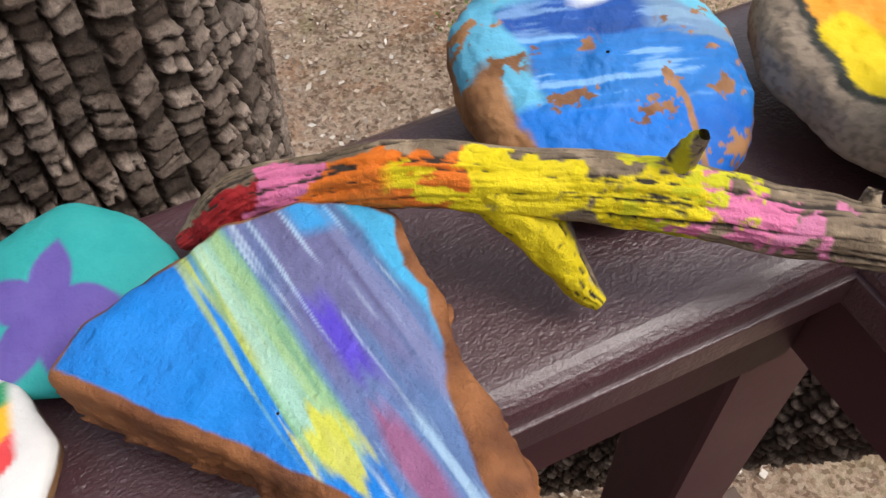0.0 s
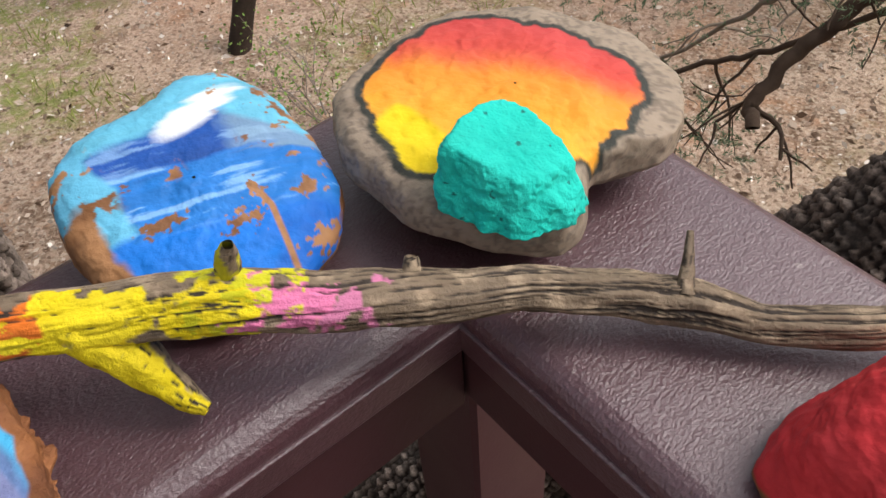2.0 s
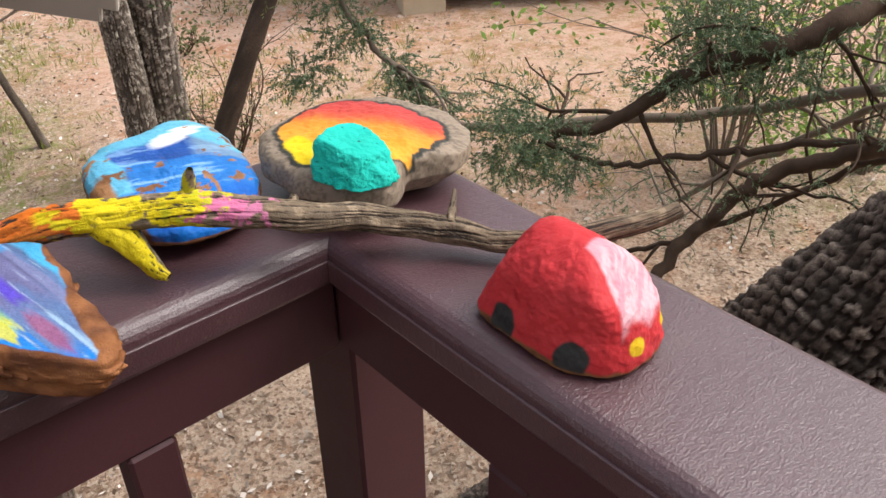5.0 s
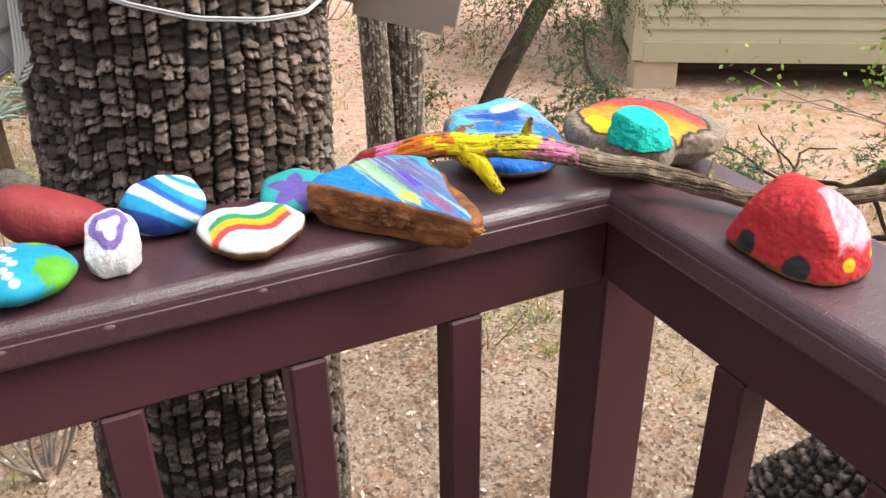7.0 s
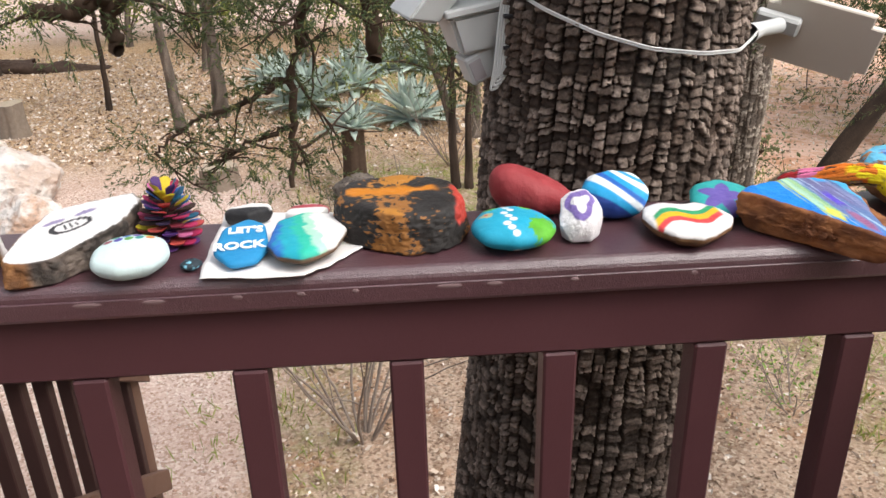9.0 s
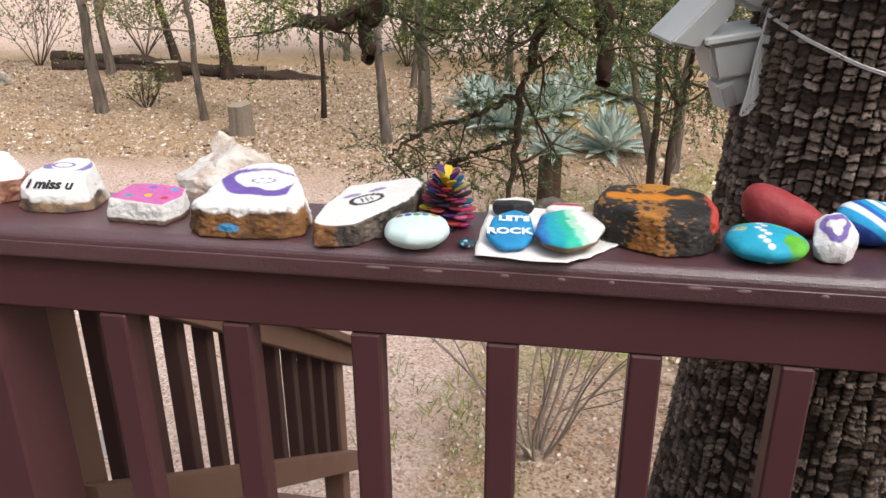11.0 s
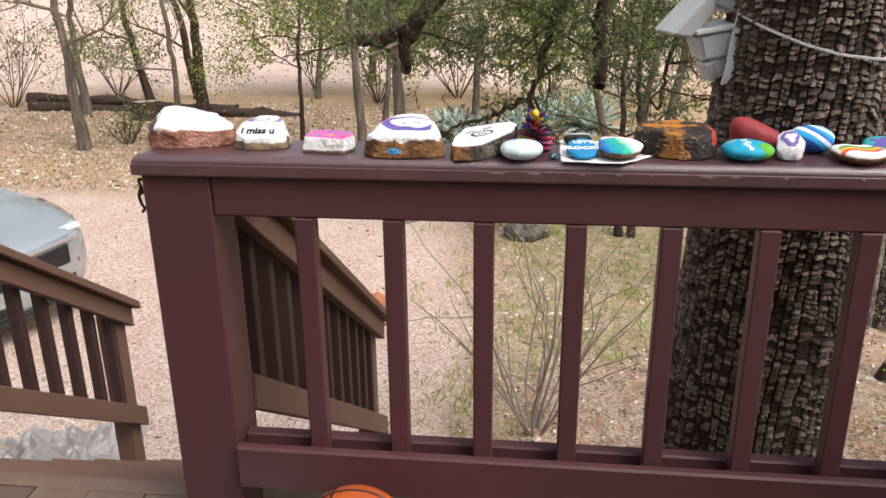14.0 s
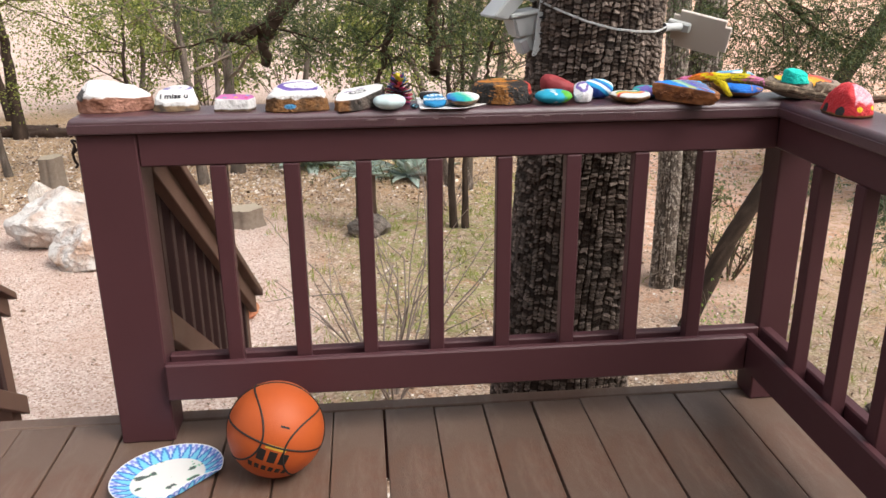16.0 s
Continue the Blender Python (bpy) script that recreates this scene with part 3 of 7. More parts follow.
M_RAW = paint_material("brushed_paint_on_rough_stone", 0.75, 0.8)


def shade(c, n, amount=0.25):
    """A colour that wanders lighter and darker with n (0 to 1)."""
    return np.array(c)[None] * (1 + amount * (n[:, None] - 0.5) * 2)


def lay(col, mask, c):
    """Lay colour c over col where mask (0 to 1) is set."""
    k = np.clip(mask, 0, 1)[:, None]
    c = np.array(c)
    return col * (1 - k) + (c[None] if c.ndim == 1 else c) * k


def step(v, w=0.0012):
    return np.clip(v / w + 0.5, 0, 1)


def stone(name, label, outline, h, paint, category="rock", e=0.7, soft=3.0, rough=0.002, side=0.0, tilt=(0, 0), undercut=0.25, nu=170, nv=84,
          base=None, mat=None, seed=1, group="painted rocks", round_up=1.0, waist=0.5, facets=0):
    """A stone on the rail: outline (world x, y of its widest rim), height h, e: 1 egg-like, 0.3 boxy, soft: how rounded the corners are in degrees,
    rough and side: relief all over and on the sides, tilt: slope of its top, paint: colours from world x, y, height and the top's share."""
    N = VNoise(seed)
    O = np.array(outline, float)
    c = (O.min(0) + O.max(0)) / 2
    A = np.arctan2(O[:, 1] - c[1], O[:, 0] - c[0])
    order = np.argsort(A)
    A, O = A[order], O[order]
    th = np.linspace(-np.pi, np.pi, 720, endpoint=False)
    # walk the polygon's rim
    R = np.zeros_like(th)
    for k in range(len(O)):
        p, q = O[k] - c, O[(k + 1) % len(O)] - c
        a0, a1 = A[k], A[(k + 1) % len(O)]
        span = (a1 - a0) % (2 * np.pi)
        inside = ((th - a0) % (2 * np.pi)) <= span
        d = np.stack([np.cos(th[inside]), np.sin(th[inside])], -1)
        s = q - p
        R[inside] = (p[0] * s[1] - p[1] * s[0]) / (d[:, 0] * s[1] - d[:, 1] * s[0])
    k = np.exp(-0.5 * (np.arange(-60, 61) / (2 * soft)) ** 2)
    R = np.convolve(np.concatenate([R[-60:], R, R[:60]]), k / k.sum(), "valid")
    ang = np.linspace(-np.pi, np.pi, nu, endpoint=False)
    r = np.interp(ang, th, R)
    # profile, evenly spaced along its length
    f = np.linspace(-np.pi / 2, np.pi / 2, 1500)
    rho = np.abs(np.cos(f)) ** e
    zz = 0.5 + 0.5 * np.sign(f) * np.abs(np.sin(f)) ** (e * round_up)
    rr = rho * R.mean()
    L = np.concatenate([[0], np.cumsum(np.hypot(np.diff(rr), np.diff(zz * h)))])
    pick = np.linspace(0, L[-1], nv)
    rho, zz = np.interp(pick, L, rho), np.interp(pick, L, zz)
    rho = rho * (1 - undercut * np.clip(0.5 - zz, 0, 1) * 2 * 0.6)
    G, Z = np.meshgrid(ang, zz, indexing="ij")
    RR = r[:, None] * rho[None]
    X, Y = RR * np.cos(G), RR * np.sin(G)
    top = np.clip((Z - 0.5) * 2, 0, 1)
    HZ = np.where(Z < 0.5, Z * 2 * waist, waist + (1 - waist) * (Z - 0.5) * 2)
    H = HZ * h + HZ * (tilt[0] * X + tilt[1] * Y)
    P = np.stack([X, Y, H], -1).reshape(-1, 3)
    nrm = np.stack([np.cos(G), np.sin(G), (Z - 0.4) * 1.5], -1).reshape(-1, 3)
    # knock flat facets off
    rs = np.random.RandomState(seed)
    ext = np.array([np.abs(P[:, 0]).max(), np.abs(P[:, 1]).max(), h * 0.5])
    mid = np.array([0, 0, h * 0.5])
    q = (P - mid) / ext
    for _ in range(facets):
        k = rs.normal(size=3) * np.array([1, 1, 0.55])
        k[2] = abs(k[2]) + 0.1 if rs.rand() < 0.8 else -abs(k[2])
        k /= np.linalg.norm(k)
        far = (q @ k).max()
        over = np.clip(q @ k - far * (0.74 + 0.18 * rs.rand()), 0, None)
        q = q - over[:, None] * k[None] * 0.92
    P = q * ext + mid
    sd = (np.clip(1 - np.abs(Z - 0.45) * 2.2, 0, 1) * np.clip((rho[None] - 0.8) * 6, 0, 1)).reshape(-1)
    rel = rough * (N.fbm(P * 45, 4, 0.55) - 0.5) * 2 + rough * 0.5 * (N.fbm(P * 180, 3) - 0.5) * 2
    rel = rel + side * sd * ((N.fbm(P * np.array([40, 40, 90]), 4, 0.6) - 0.5) * 2 - 0.1)
    rel = rel + side * 0.8 * sd * (N.fbm(P * np.array([130, 130, 170]), 3, 0.6) - 0.5) * 2
    P = P + nrm * rel[:, None]
    P[:, 2] -= P[:, 2].min()
    i, j = np.meshgrid(np.arange(nu), np.arange(nv - 1), indexing="ij")
    i2 = (i + 1) % nu
    F = np.stack([i * nv + j, i2 * nv + j, i2 * nv + j + 1, i * nv + j + 1], -1).reshape(-1, 4)
    n = N.fbm(P * 60, 4)
    col = paint(P[:, 0] + c[0], P[:, 1] + c[1], P[:, 2], top.reshape(-1), n, N)
    me = mesh_of(name, P, F, mat or M_STONE, True, col)
    ob = new(name, me)
    ob.location = (c[0], c[1], (CAP_TOP if base is None else base) + 0.0003)
    return tagged(ob, label, category, group)


def hewn(name, label, outline, h, paint, tilt=(0, 0), lean=0.25, planes=(), sharp=26, rough=0.0012, base=None, mat=None, seed=1, group="painted rocks", nu=240, nv=130):
    """A broken rock: flat faces met at worn edges. outline: its foot, walked round; lean: how far the sides draw in, one for all or one for each side;
    tilt: slope of the top; planes: further cuts (normal, a point on the cut)."""
    N = VNoise(seed)
    O = np.array(outline, float)
    if np.sum(O[:, 0] * np.roll(O[:, 1], -1) - np.roll(O[:, 0], -1) * O[:, 1]) < 0:
        O = O[::-1]
        lean = lean if isinstance(lean, float) else list(lean)[-2::-1] + [lean[-1]]
    c = np.array([*O.mean(0), h * 0.42])
    cuts = [((-tilt[0], -tilt[1], 1.0), (c[0], c[1], h)), ((0, 0, -1.0), (c[0], c[1], 0))]
    for k in range(len(O)):
        p, q = O[k], O[(k + 1) % len(O)]
        cuts.append(((q[1] - p[1], p[0] - q[0], np.hypot(*(q - p)) * (lean if isinstance(lean, float) else lean[k])), (*p, 0)))
    cuts += list(planes)
    a, b = np.meshgrid(np.linspace(-np.pi, np.pi, nu, endpoint=False), np.linspace(-np.pi / 2, np.pi / 2, nv), indexing="ij")
    D = np.stack([np.cos(a) * np.cos(b), np.sin(a) * np.cos(b), np.sin(b)], -1).reshape(-1, 3)
    ext = np.array([np.ptp(O[:, 0]), np.ptp(O[:, 1]), h]) / 2
    D = D * ext
    D /= np.linalg.norm(D, axis=1)[:, None]
    w = []
    for nrm, at in cuts:
        nrm = np.array(nrm, float) / np.linalg.norm(nrm)
        w.append(np.clip(D @ nrm, 0, None) / max(1e-4, float(nrm @ (np.array(at) - c))))
    w = np.array(w)
    big = w.max(0)
    W = (w / big) ** sharp
    r = 1 / (big * W.sum(0) ** (1 / sharp))
    top = W[0] / W.sum(0)
    P = D * r[:, None]
    rel = rough * (N.fbm(P * 55, 4, 0.55) - 0.5) * 2 + rough * 0.6 * (N.fbm(P * 200, 3) - 0.5) * 2
    P = P + D * (rel * (1 + 1.2 * (1 - top)))[:, None]
    P[:, 2] = np.maximum(P[:, 2] + c[2], 0)
    i, j = np.meshgrid(np.arange(nu), np.arange(nv - 1), indexing="ij")
    i2 = (i + 1) % nu
    F = np.stack([i * nv + j, i2 * nv + j, i2 * nv + j + 1, i * nv + j + 1], -1).reshape(-1, 4)
    col = paint(P[:, 0] + c[0], P[:, 1] + c[1], P[:, 2], top, N.fbm(P * 60, 4), N)
    ob = new(name, mesh_of(name, P, F, mat or M_RAW, True, col))
    ob.location = (c[0], c[1], (CAP_TOP if base is None else base) + 0.0003)
    return tagged(ob, label, "rock", group)


def raw(n, a="8a6038", b="5f4026"):
    return lay(np.repeat(np.array([srgb(a)]), len(n), 0), step(n - 0.5, 0.25), srgb(b))


def n3(N, x, y, z, s, o=3):
    return N.fbm(np.stack([x * s, y * s, z * s], -1), o)


WHITE = srgb("e2dfdd")


def rim_distance(x, y, poly):
    """Distance from the rim of a polygon, positive inside."""
    P = np.array(poly)
    Q = np.roll(P, -1, 0)
    best, wind = np.full(len(x), 9.0), np.zeros(len(x), bool)
    for (ax, ay), (bx, by) in zip(P, Q):
        dx, dy = bx - ax, by - ay
        t = np.clip(((x - ax) * dx + (y - ay) * dy) / (dx * dx + dy * dy), 0, 1)
        best = np.minimum(best, np.hypot(x - ax - t * dx, y - ay - t * dy))
        wind ^= ((ay > y) != (by > y)) & (x < dx * (y - ay) / (dy if dy else 1e-9) + ax)
    return np.where(wind, best, -best)


SLAB_TOP = [(-0.112, 0.128), (-0.097, 0.139), (-0.060, 0.151), (-0.043, 0.158), (-0.014, 0.158), (0.006, 0.147), (0.014, 0.137), (0.010, 0.116), (0.014, 0.104), (0.010, 0.084), (0.004, 0.064),
            (0.001, 0.040), (0.002, 0.012), (-0.002, 0.006), (-0.048, 0.062), (-0.082, 0.098)]


def slab_paint(x, y, z, top, n, N):
    u0 = x + 0.18 * (y - 0.10)
    st = N.fbm(np.stack([u0 * 330, y * 20, z * 0], -1), 3)
    wide = N.fbm(np.stack([u0 * 150, y * 14, z * 0 + 5], -1), 3)
    u = u0 + (st - 0.5) * 0.011
    band = lambda lo, hi, w=0.003: step(u - lo, w) * step(hi - u, w)
    above = lambda lo, w=0.012: step(y - lo + (st - 0.5) * 0.03, w)
    col = shade(srgb("0a82dc"), n, 0.12)
    col = lay(col, step(n3(N, x, y, z, 26, 3) - 0.52, 0.15) * 0.5, srgb("0a6fc6"))
    col = lay(col, band(-0.034, 0.03) * above(0.02, 0.02), shade(srgb("5f7cae"), wide, 0.35))
    col = lay(col, band(-0.030, 0.002) * above(0.075, 0.03) * step(wide - 0.42, 0.15), shade(srgb("6c6c98"), st, 0.3))
    col = lay(col, band(-0.004, 0.03) * step(wide - 0.45, 0.12) * 0.8, srgb("7f86b0"))
    col = lay(col, band(-0.0515, -0.033) * above(0.064), shade(srgb("7fae86"), st, 0.3))
    col = lay(col, band(-0.052, -0.043) * above(0.10) * step(st - 0.40, 0.15), shade(srgb("b4c05c"), n, 0.15))
    col = lay(col, band(-0.047, -0.040, 0.004) * above(0.074) * step(st - 0.40, 0.25) * 0.75, srgb("a9d4c8"))
    col = lay(col, band(-0.040, -0.035) * above(0.060) * step(st - 0.46, 0.1), srgb("9cc08c"))
    col = lay(col, step(0.0042 - np.abs(u0 + 0.0205), 0.004) * step(0.017 - np.abs(y - 0.098) + (st - 0.5) * 0.02, 0.012), srgb("5a46c6"))
    col = lay(col, step(u0 - 0.008 + (n - 0.5) * 0.008, 0.004) * step(y - 0.085, 0.03), shade(srgb("45aede"), st, 0.15))
    col = lay(col, step(0.006 - np.abs(u0 + 0.004) + (st - 0.5) * 0.01, 0.003) * step(y - 0.142, 0.006), srgb("3a9fe0"))
    col = lay(col, band(-0.040, 0.02) * step(st - 0.70, 0.10) * 0.8, srgb("b4cade"))
    col = lay(col, band(-0.018, 0.02) * step(0.062 - y, 0.012) * step(st - 0.58, 0.12) * 0.8, srgb("9fbfdc"))
    q = np.hypot((u0 + 0.043) / 0.008, (y - 0.064) / 0.015) + (st - 0.5) * 2.0 + (n - 0.5) * 1.2
    col = lay(col, step(1 - q, 0.4) * 0.9, srgb("d2d044"))
    q = np.hypot((u0 + 0.0245) / 0.0048, (y - 0.046) / 0.020) + (st - 0.5) * 1.6
    col = lay(col, step(1 - q, 0.7) * 0.75, srgb("a04a6c"))
    q = np.hypot((u0 + 0.048) / 0.012, (y - 0.088) / 0.030) + n * 1.4
    col = lay(col, step(1 - q, 0.1) * step(-0.051 - u0, 0.003), srgb("7fc0b4"))
    on = step(rim_distance(x, y, SLAB_TOP) + (n - 0.5) * 0.006, 0.0012) * step(top - 0.35, 0.1)
    return lay(raw(n, "9a6238", "6e4022"), on, col)


stone("painted_rock", "flat sandstone slab painted blue with rainbow streaks, overhanging the cap", [(-0.116, 0.127), (-0.100, 0.142), (-0.062, 0.154), (-0.043, 0.162), (-0.012, 0.161), (0.008, 0.152), (0.018, 0.140),
      (0.017, 0.116), (0.020, 0.100), (0.013, 0.082), (0.018, 0.056), (0.017, 0.030), (0.014, 0.008), (0.000, 0.000), (-0.020, 0.020), (-0.050, 0.057), (-0.086, 0.094)],
      0.041, slab_paint, e=0.20, soft=1.4, rough=0.0014, side=0.011, tilt=(-0.02, 0.085), undercut=0.30, nu=420, nv=260, mat=M_RAW, seed=21)


def blue_paint(x, y, z, top, n, N):
    st = N.fbm(np.stack([x * 38 + y * 20, (y + 0.25 * x) * 280, z * 0], -1), 4)
    big = n3(N, x, y, z, 34, 3)
    w = (st - 0.5) * 0.012
    brow = np.interp(x, [0.08, 0.10, 0.121, 0.154, 0.169, 0.188], [0.213, 0.211, 0.208, 0.206, 0.192, 0.172]) + w
    foot = np.interp(x, [0.08, 0.093, 0.122, 0.149, 0.173, 0.195], [0.200, 0.196, 0.187, 0.182, 0.173, 0.160]) + w * 0.7
    col = shade(srgb("0474d6"), n, 0.12)
    col = lay(col, step(big - 0.52, 0.12) * 0.7, srgb("045fc0"))
    mid = step(y - foot + 0.034, 0.008) * step(foot - y, 0.003)
    col = lay(col, mid * step(x - 0.090, 0.004), shade(srgb("1c78cc"), st, 0.30))
    col = lay(col, mid * step(st - 0.64, 0.10) * 0.75, srgb("8cbce6"))
    col = lay(col, step(y - foot, 0.003), shade(srgb("0f4ea2"), st, 0.45))
    col = lay(col, step(y - foot, 0.003) * step(st - 0.60, 0.08), srgb("6f97cc"))
    col = lay(col, step(y - foot, 0.003) * step(x - 0.160 + (n - 0.5) * 0.03, 0.012) * 0.7, srgb("86a6bc"))
    col = lay(col, step(y - brow, 0.005), shade(srgb("63b6d4"), st, 0.2))
    q = np.hypot((x - 0.150 - 0.4 * (y - 0.21)) / 0.021, (y - 0.207 - 0.10 * (x - 0.15)) / 0.0075) + (st - 0.5) * 1.0
    col = lay(col, step(1 - q, 0.45), srgb("eff3f6"))
    col = lay(col, step(0.095 - x + (n - 0.5) * 0.010, 0.003) * step(y - 0.166, 0.004), shade(srgb("5fb0d2"), st, 0.2))
    chips = N.fbm(np.stack([x * 120, y * 170, z * 60], -1), 4, 0.6)
    # bare stone: along the old edges of the paint, on the rim, in a few worn places
    bare = step(chips - 0.60, 0.02) * step(0.006 - np.abs(y - foot + 0.001), 0.002) * step(0.128 - x, 0.006)
    bare = bare + step(chips - 0.61, 0.02) * step(x - 0.158, 0.006) * step(y - foot + 0.012, 0.004)
    bare = bare + step(chips - 0.57, 0.02) * step(0.096 - x, 0.006) * step(y - 0.18, 0.006)
    for cx, cy, rx, ry in ((0.107, 0.163, 0.009, 0.0035), (0.136, 0.146, 0.008, 0.005), (0.172, 0.146, 0.006, 0.003), (0.165, 0.122, 0.010, 0.004), (0.150, 0.156, 0.003, 0.005)):
        bare = bare + step(1 - np.hypot((x - cx) / rx, (y - cy) / ry) + (n3(N, x, y, z, 330, 3) - 0.5) * 4.0, 0.15)
    bare = bare + step(0.083 - x + (n - 0.5) * 0.014, 0.002) * step(0.188 - y + (n - 0.5) * 0.02, 0.004)
    bare = bare + step(0.44 - top + (n - 0.5) * 0.30, 0.06) * step(y - 0.128, 0.01) + step(0.12 - top + (n - 0.5) * 0.3, 0.06)
    line = np.interp(y, [0.112, 0.130, 0.146, 0.156], [0.142, 0.147, 0.151, 0.150])
    bare = np.maximum(bare, step(0.0016 - np.abs(x - line), 0.0008) * step(y - 0.112, 0.002) * step(0.156 - y, 0.002))
    return lay(col, bare, raw(n, "a9794f", "7c5230"))


stone("painted_rock", "rounded stone painted as a blue sea with white cloud, paint chipped", [(0.066, 0.185), (0.073, 0.220), (0.096, 0.234), (0.132, 0.233), (0.160, 0.241), (0.180, 0.234),
      (0.192, 0.208), (0.193, 0.172), (0.186, 0.140), (0.168, 0.120), (0.142, 0.110), (0.108, 0.114), (0.084, 0.130), (0.069, 0.158)],
      0.045, blue_paint, e=0.50, soft=3.6, rough=0.002, tilt=(0, 0.32), undercut=0.35, nu=400, nv=200, seed=8)


SUN_C = (0.283, 0.117)


def sun_paint(x, y, z, top, n, N):
    col = shade(srgb("a08e7b"), n, 0.22)
    col = lay(col, step(n3(N, x, y, z, 380, 3) - 0.55, 0.12) * 0.8, srgb("786a5c"))
    poly = np.array([(0.213, 0.158), (0.231, 0.178), (0.262, 0.191), (0.299, 0.187), (0.322, 0.156), (0.341, 0.120), (0.346, 0.095), (0.328, 0.074), (0.307, 0.064), (0.274, 0.057), (0.257, 0.060), (0.212, 0.094),
                     (0.202, 0.110), (0.206, 0.134)])
    a = np.arctan2(y - SUN_C[1], x - SUN_C[0])
    pa = np.arctan2(poly[:, 1] - SUN_C[1], poly[:, 0] - SUN_C[0])
    o = np.argsort(pa)
    pr = np.hypot(poly[:, 0] - SUN_C[0], poly[:, 1] - SUN_C[1])[o]
    edge = np.interp(a, np.concatenate([pa[o] - 2 * np.pi, pa[o], pa[o] + 2 * np.pi]), np.tile(pr, 3))
    edge = edge - 0.004 + 0.010 * (N.fbm(np.stack([np.cos(a) * 7, np.sin(a) * 7, a * 0], -1), 3, 0.6) - 0.5)
    d = np.hypot(x - SUN_C[0], y - SUN_C[1])
    on = step(top - 0.25, 0.1)
    col = lay(col, step(edge + 0.0048 + (n - 0.5) * 0.004 - d, 0.0015) * on, srgb("33352f"))
    g = 0.81 * x + 0.58 * y + (N.fbm(np.stack([x * 60 - y * 40, x * 12, z * 0], -1), 3) - 0.5) * 0.014
    t = np.clip((g - 0.250) / 0.100, 0, 1)
    fill = np.array([[np.interp(v, [0, 0.22, 0.50, 0.62, 0.72, 1], [srgb(h)[k] for h in ("fbb030", "f9a62c", "f4922c", "e2643a", "d64c3e", "c84444")]) for v in np.linspace(0, 1, 64)] for k in range(3)]).T
    fill = fill[(t * 63).astype(int)]
    fill = lay(fill, step(0.231 - x + 0.10 * (0.11 - y) + (n - 0.5) * 0.012, 0.004) * step(0.149 - y + (n - 0.5) * 0.01, 0.005), srgb("f6d408"))
    return lay(col, step(edge - d, 0.0012) * on, fill)


SUN_H = 0.050
stone("painted_rock", "large grey stone painted with a black-rimmed red and yellow sunset", [(0.193, 0.152), (0.214, 0.188), (0.255, 0.203), (0.305, 0.203), (0.341, 0.176), (0.367, 0.118), (0.360, 0.080), (0.338, 0.057),
      (0.314, 0.046), (0.292, 0.056), (0.270, 0.062), (0.252, 0.040), (0.234, 0.035), (0.212, 0.060), (0.194, 0.098)],
      SUN_H, sun_paint, e=0.42, soft=4.5, rough=0.0022, undercut=0.55, nu=340, nv=160, seed=4, facets=2)


def teal_paint(x, y, z, top, n, N):
    col = shade(srgb("12ccba"), n, 0.12)
    return lay(col, step(n3(N, x, y, z, 260, 2) - 0.80, 0.02), srgb("0b6f66"))


hewn("painted_rock", "small angular rock painted turquoise, lying on the sunset stone", [(0.199, 0.080), (0.204, 0.092), (0.222, 0.096), (0.240, 0.102), (0.256, 0.090), (0.257, 0.060), (0.251, 0.041), (0.236, 0.035), (0.213, 0.047)],
     0.027, teal_paint, tilt=(-0.10, 0.22), lean=[0.15, 0.15, 0.1, 0.1, 0.15, 0.25, 0.3, 0.4, 0.35], planes=[((0.60, -0.30, 0.74), (0.254, 0.066, 0.024)), ((0.05, -0.72, 0.69), (0.228, 0.050, 0.020)), ((-0.5, 0.8, 0.4), (0.212, 0.094, 0.018))],
     sharp=40, rough=0.0016, base=CAP_TOP + SUN_H - 0.005, seed=15)


def car_paint(x, y, z, top, n, N):
    col = shade(srgb("cf3036"), n, 0.14)
    col = lay(col, step(0.007 + 0.010 * (n - 0.5) - z, 0.002), raw(n, "94643a", "6b4426"))
    for wy, wz in ((-0.106, 0.011), (-0.160, 0.011)):
        d = np.hypot(y - wy, (z - wz) * 0.9)
        col = lay(col, step(0.0110 - d + (n - 0.5) * 0.004, 0.0015) * step(0.242 - x, 0.002) * step(z - 0.004, 0.002), shade(srgb("2f2e2d"), n, 0.3))
    br = N.fbm(np.stack([x * 90 + z * 60, z * 400 - x * 200, y * 0], -1), 3)
    pane = rim_distance(x, y, [(0.250, -0.138), (0.284, -0.132), (0.291, -0.174), (0.264, -0.184), (0.240, -0.181)])
    wnd = step(pane + (n - 0.5) * 0.006 - 0.001, 0.003) * step(z - 0.024, 0.003)
    col = lay(col, wnd, lay(shade(srgb("dc98a6"), n, 0.15), step(br - 0.5, 0.3), srgb("e6bac2")))
    for lx, lz in ((0.249, 0.020), (0.283, 0.022)):
        d = np.hypot((x - lx) / 0.0062, (z - lz) / 0.0055) + (n - 0.5) * 0.6
        col = lay(col, step(1 - d, 0.15) * step(-0.168 - y, 0.003), srgb("f0c41c"))
    return col


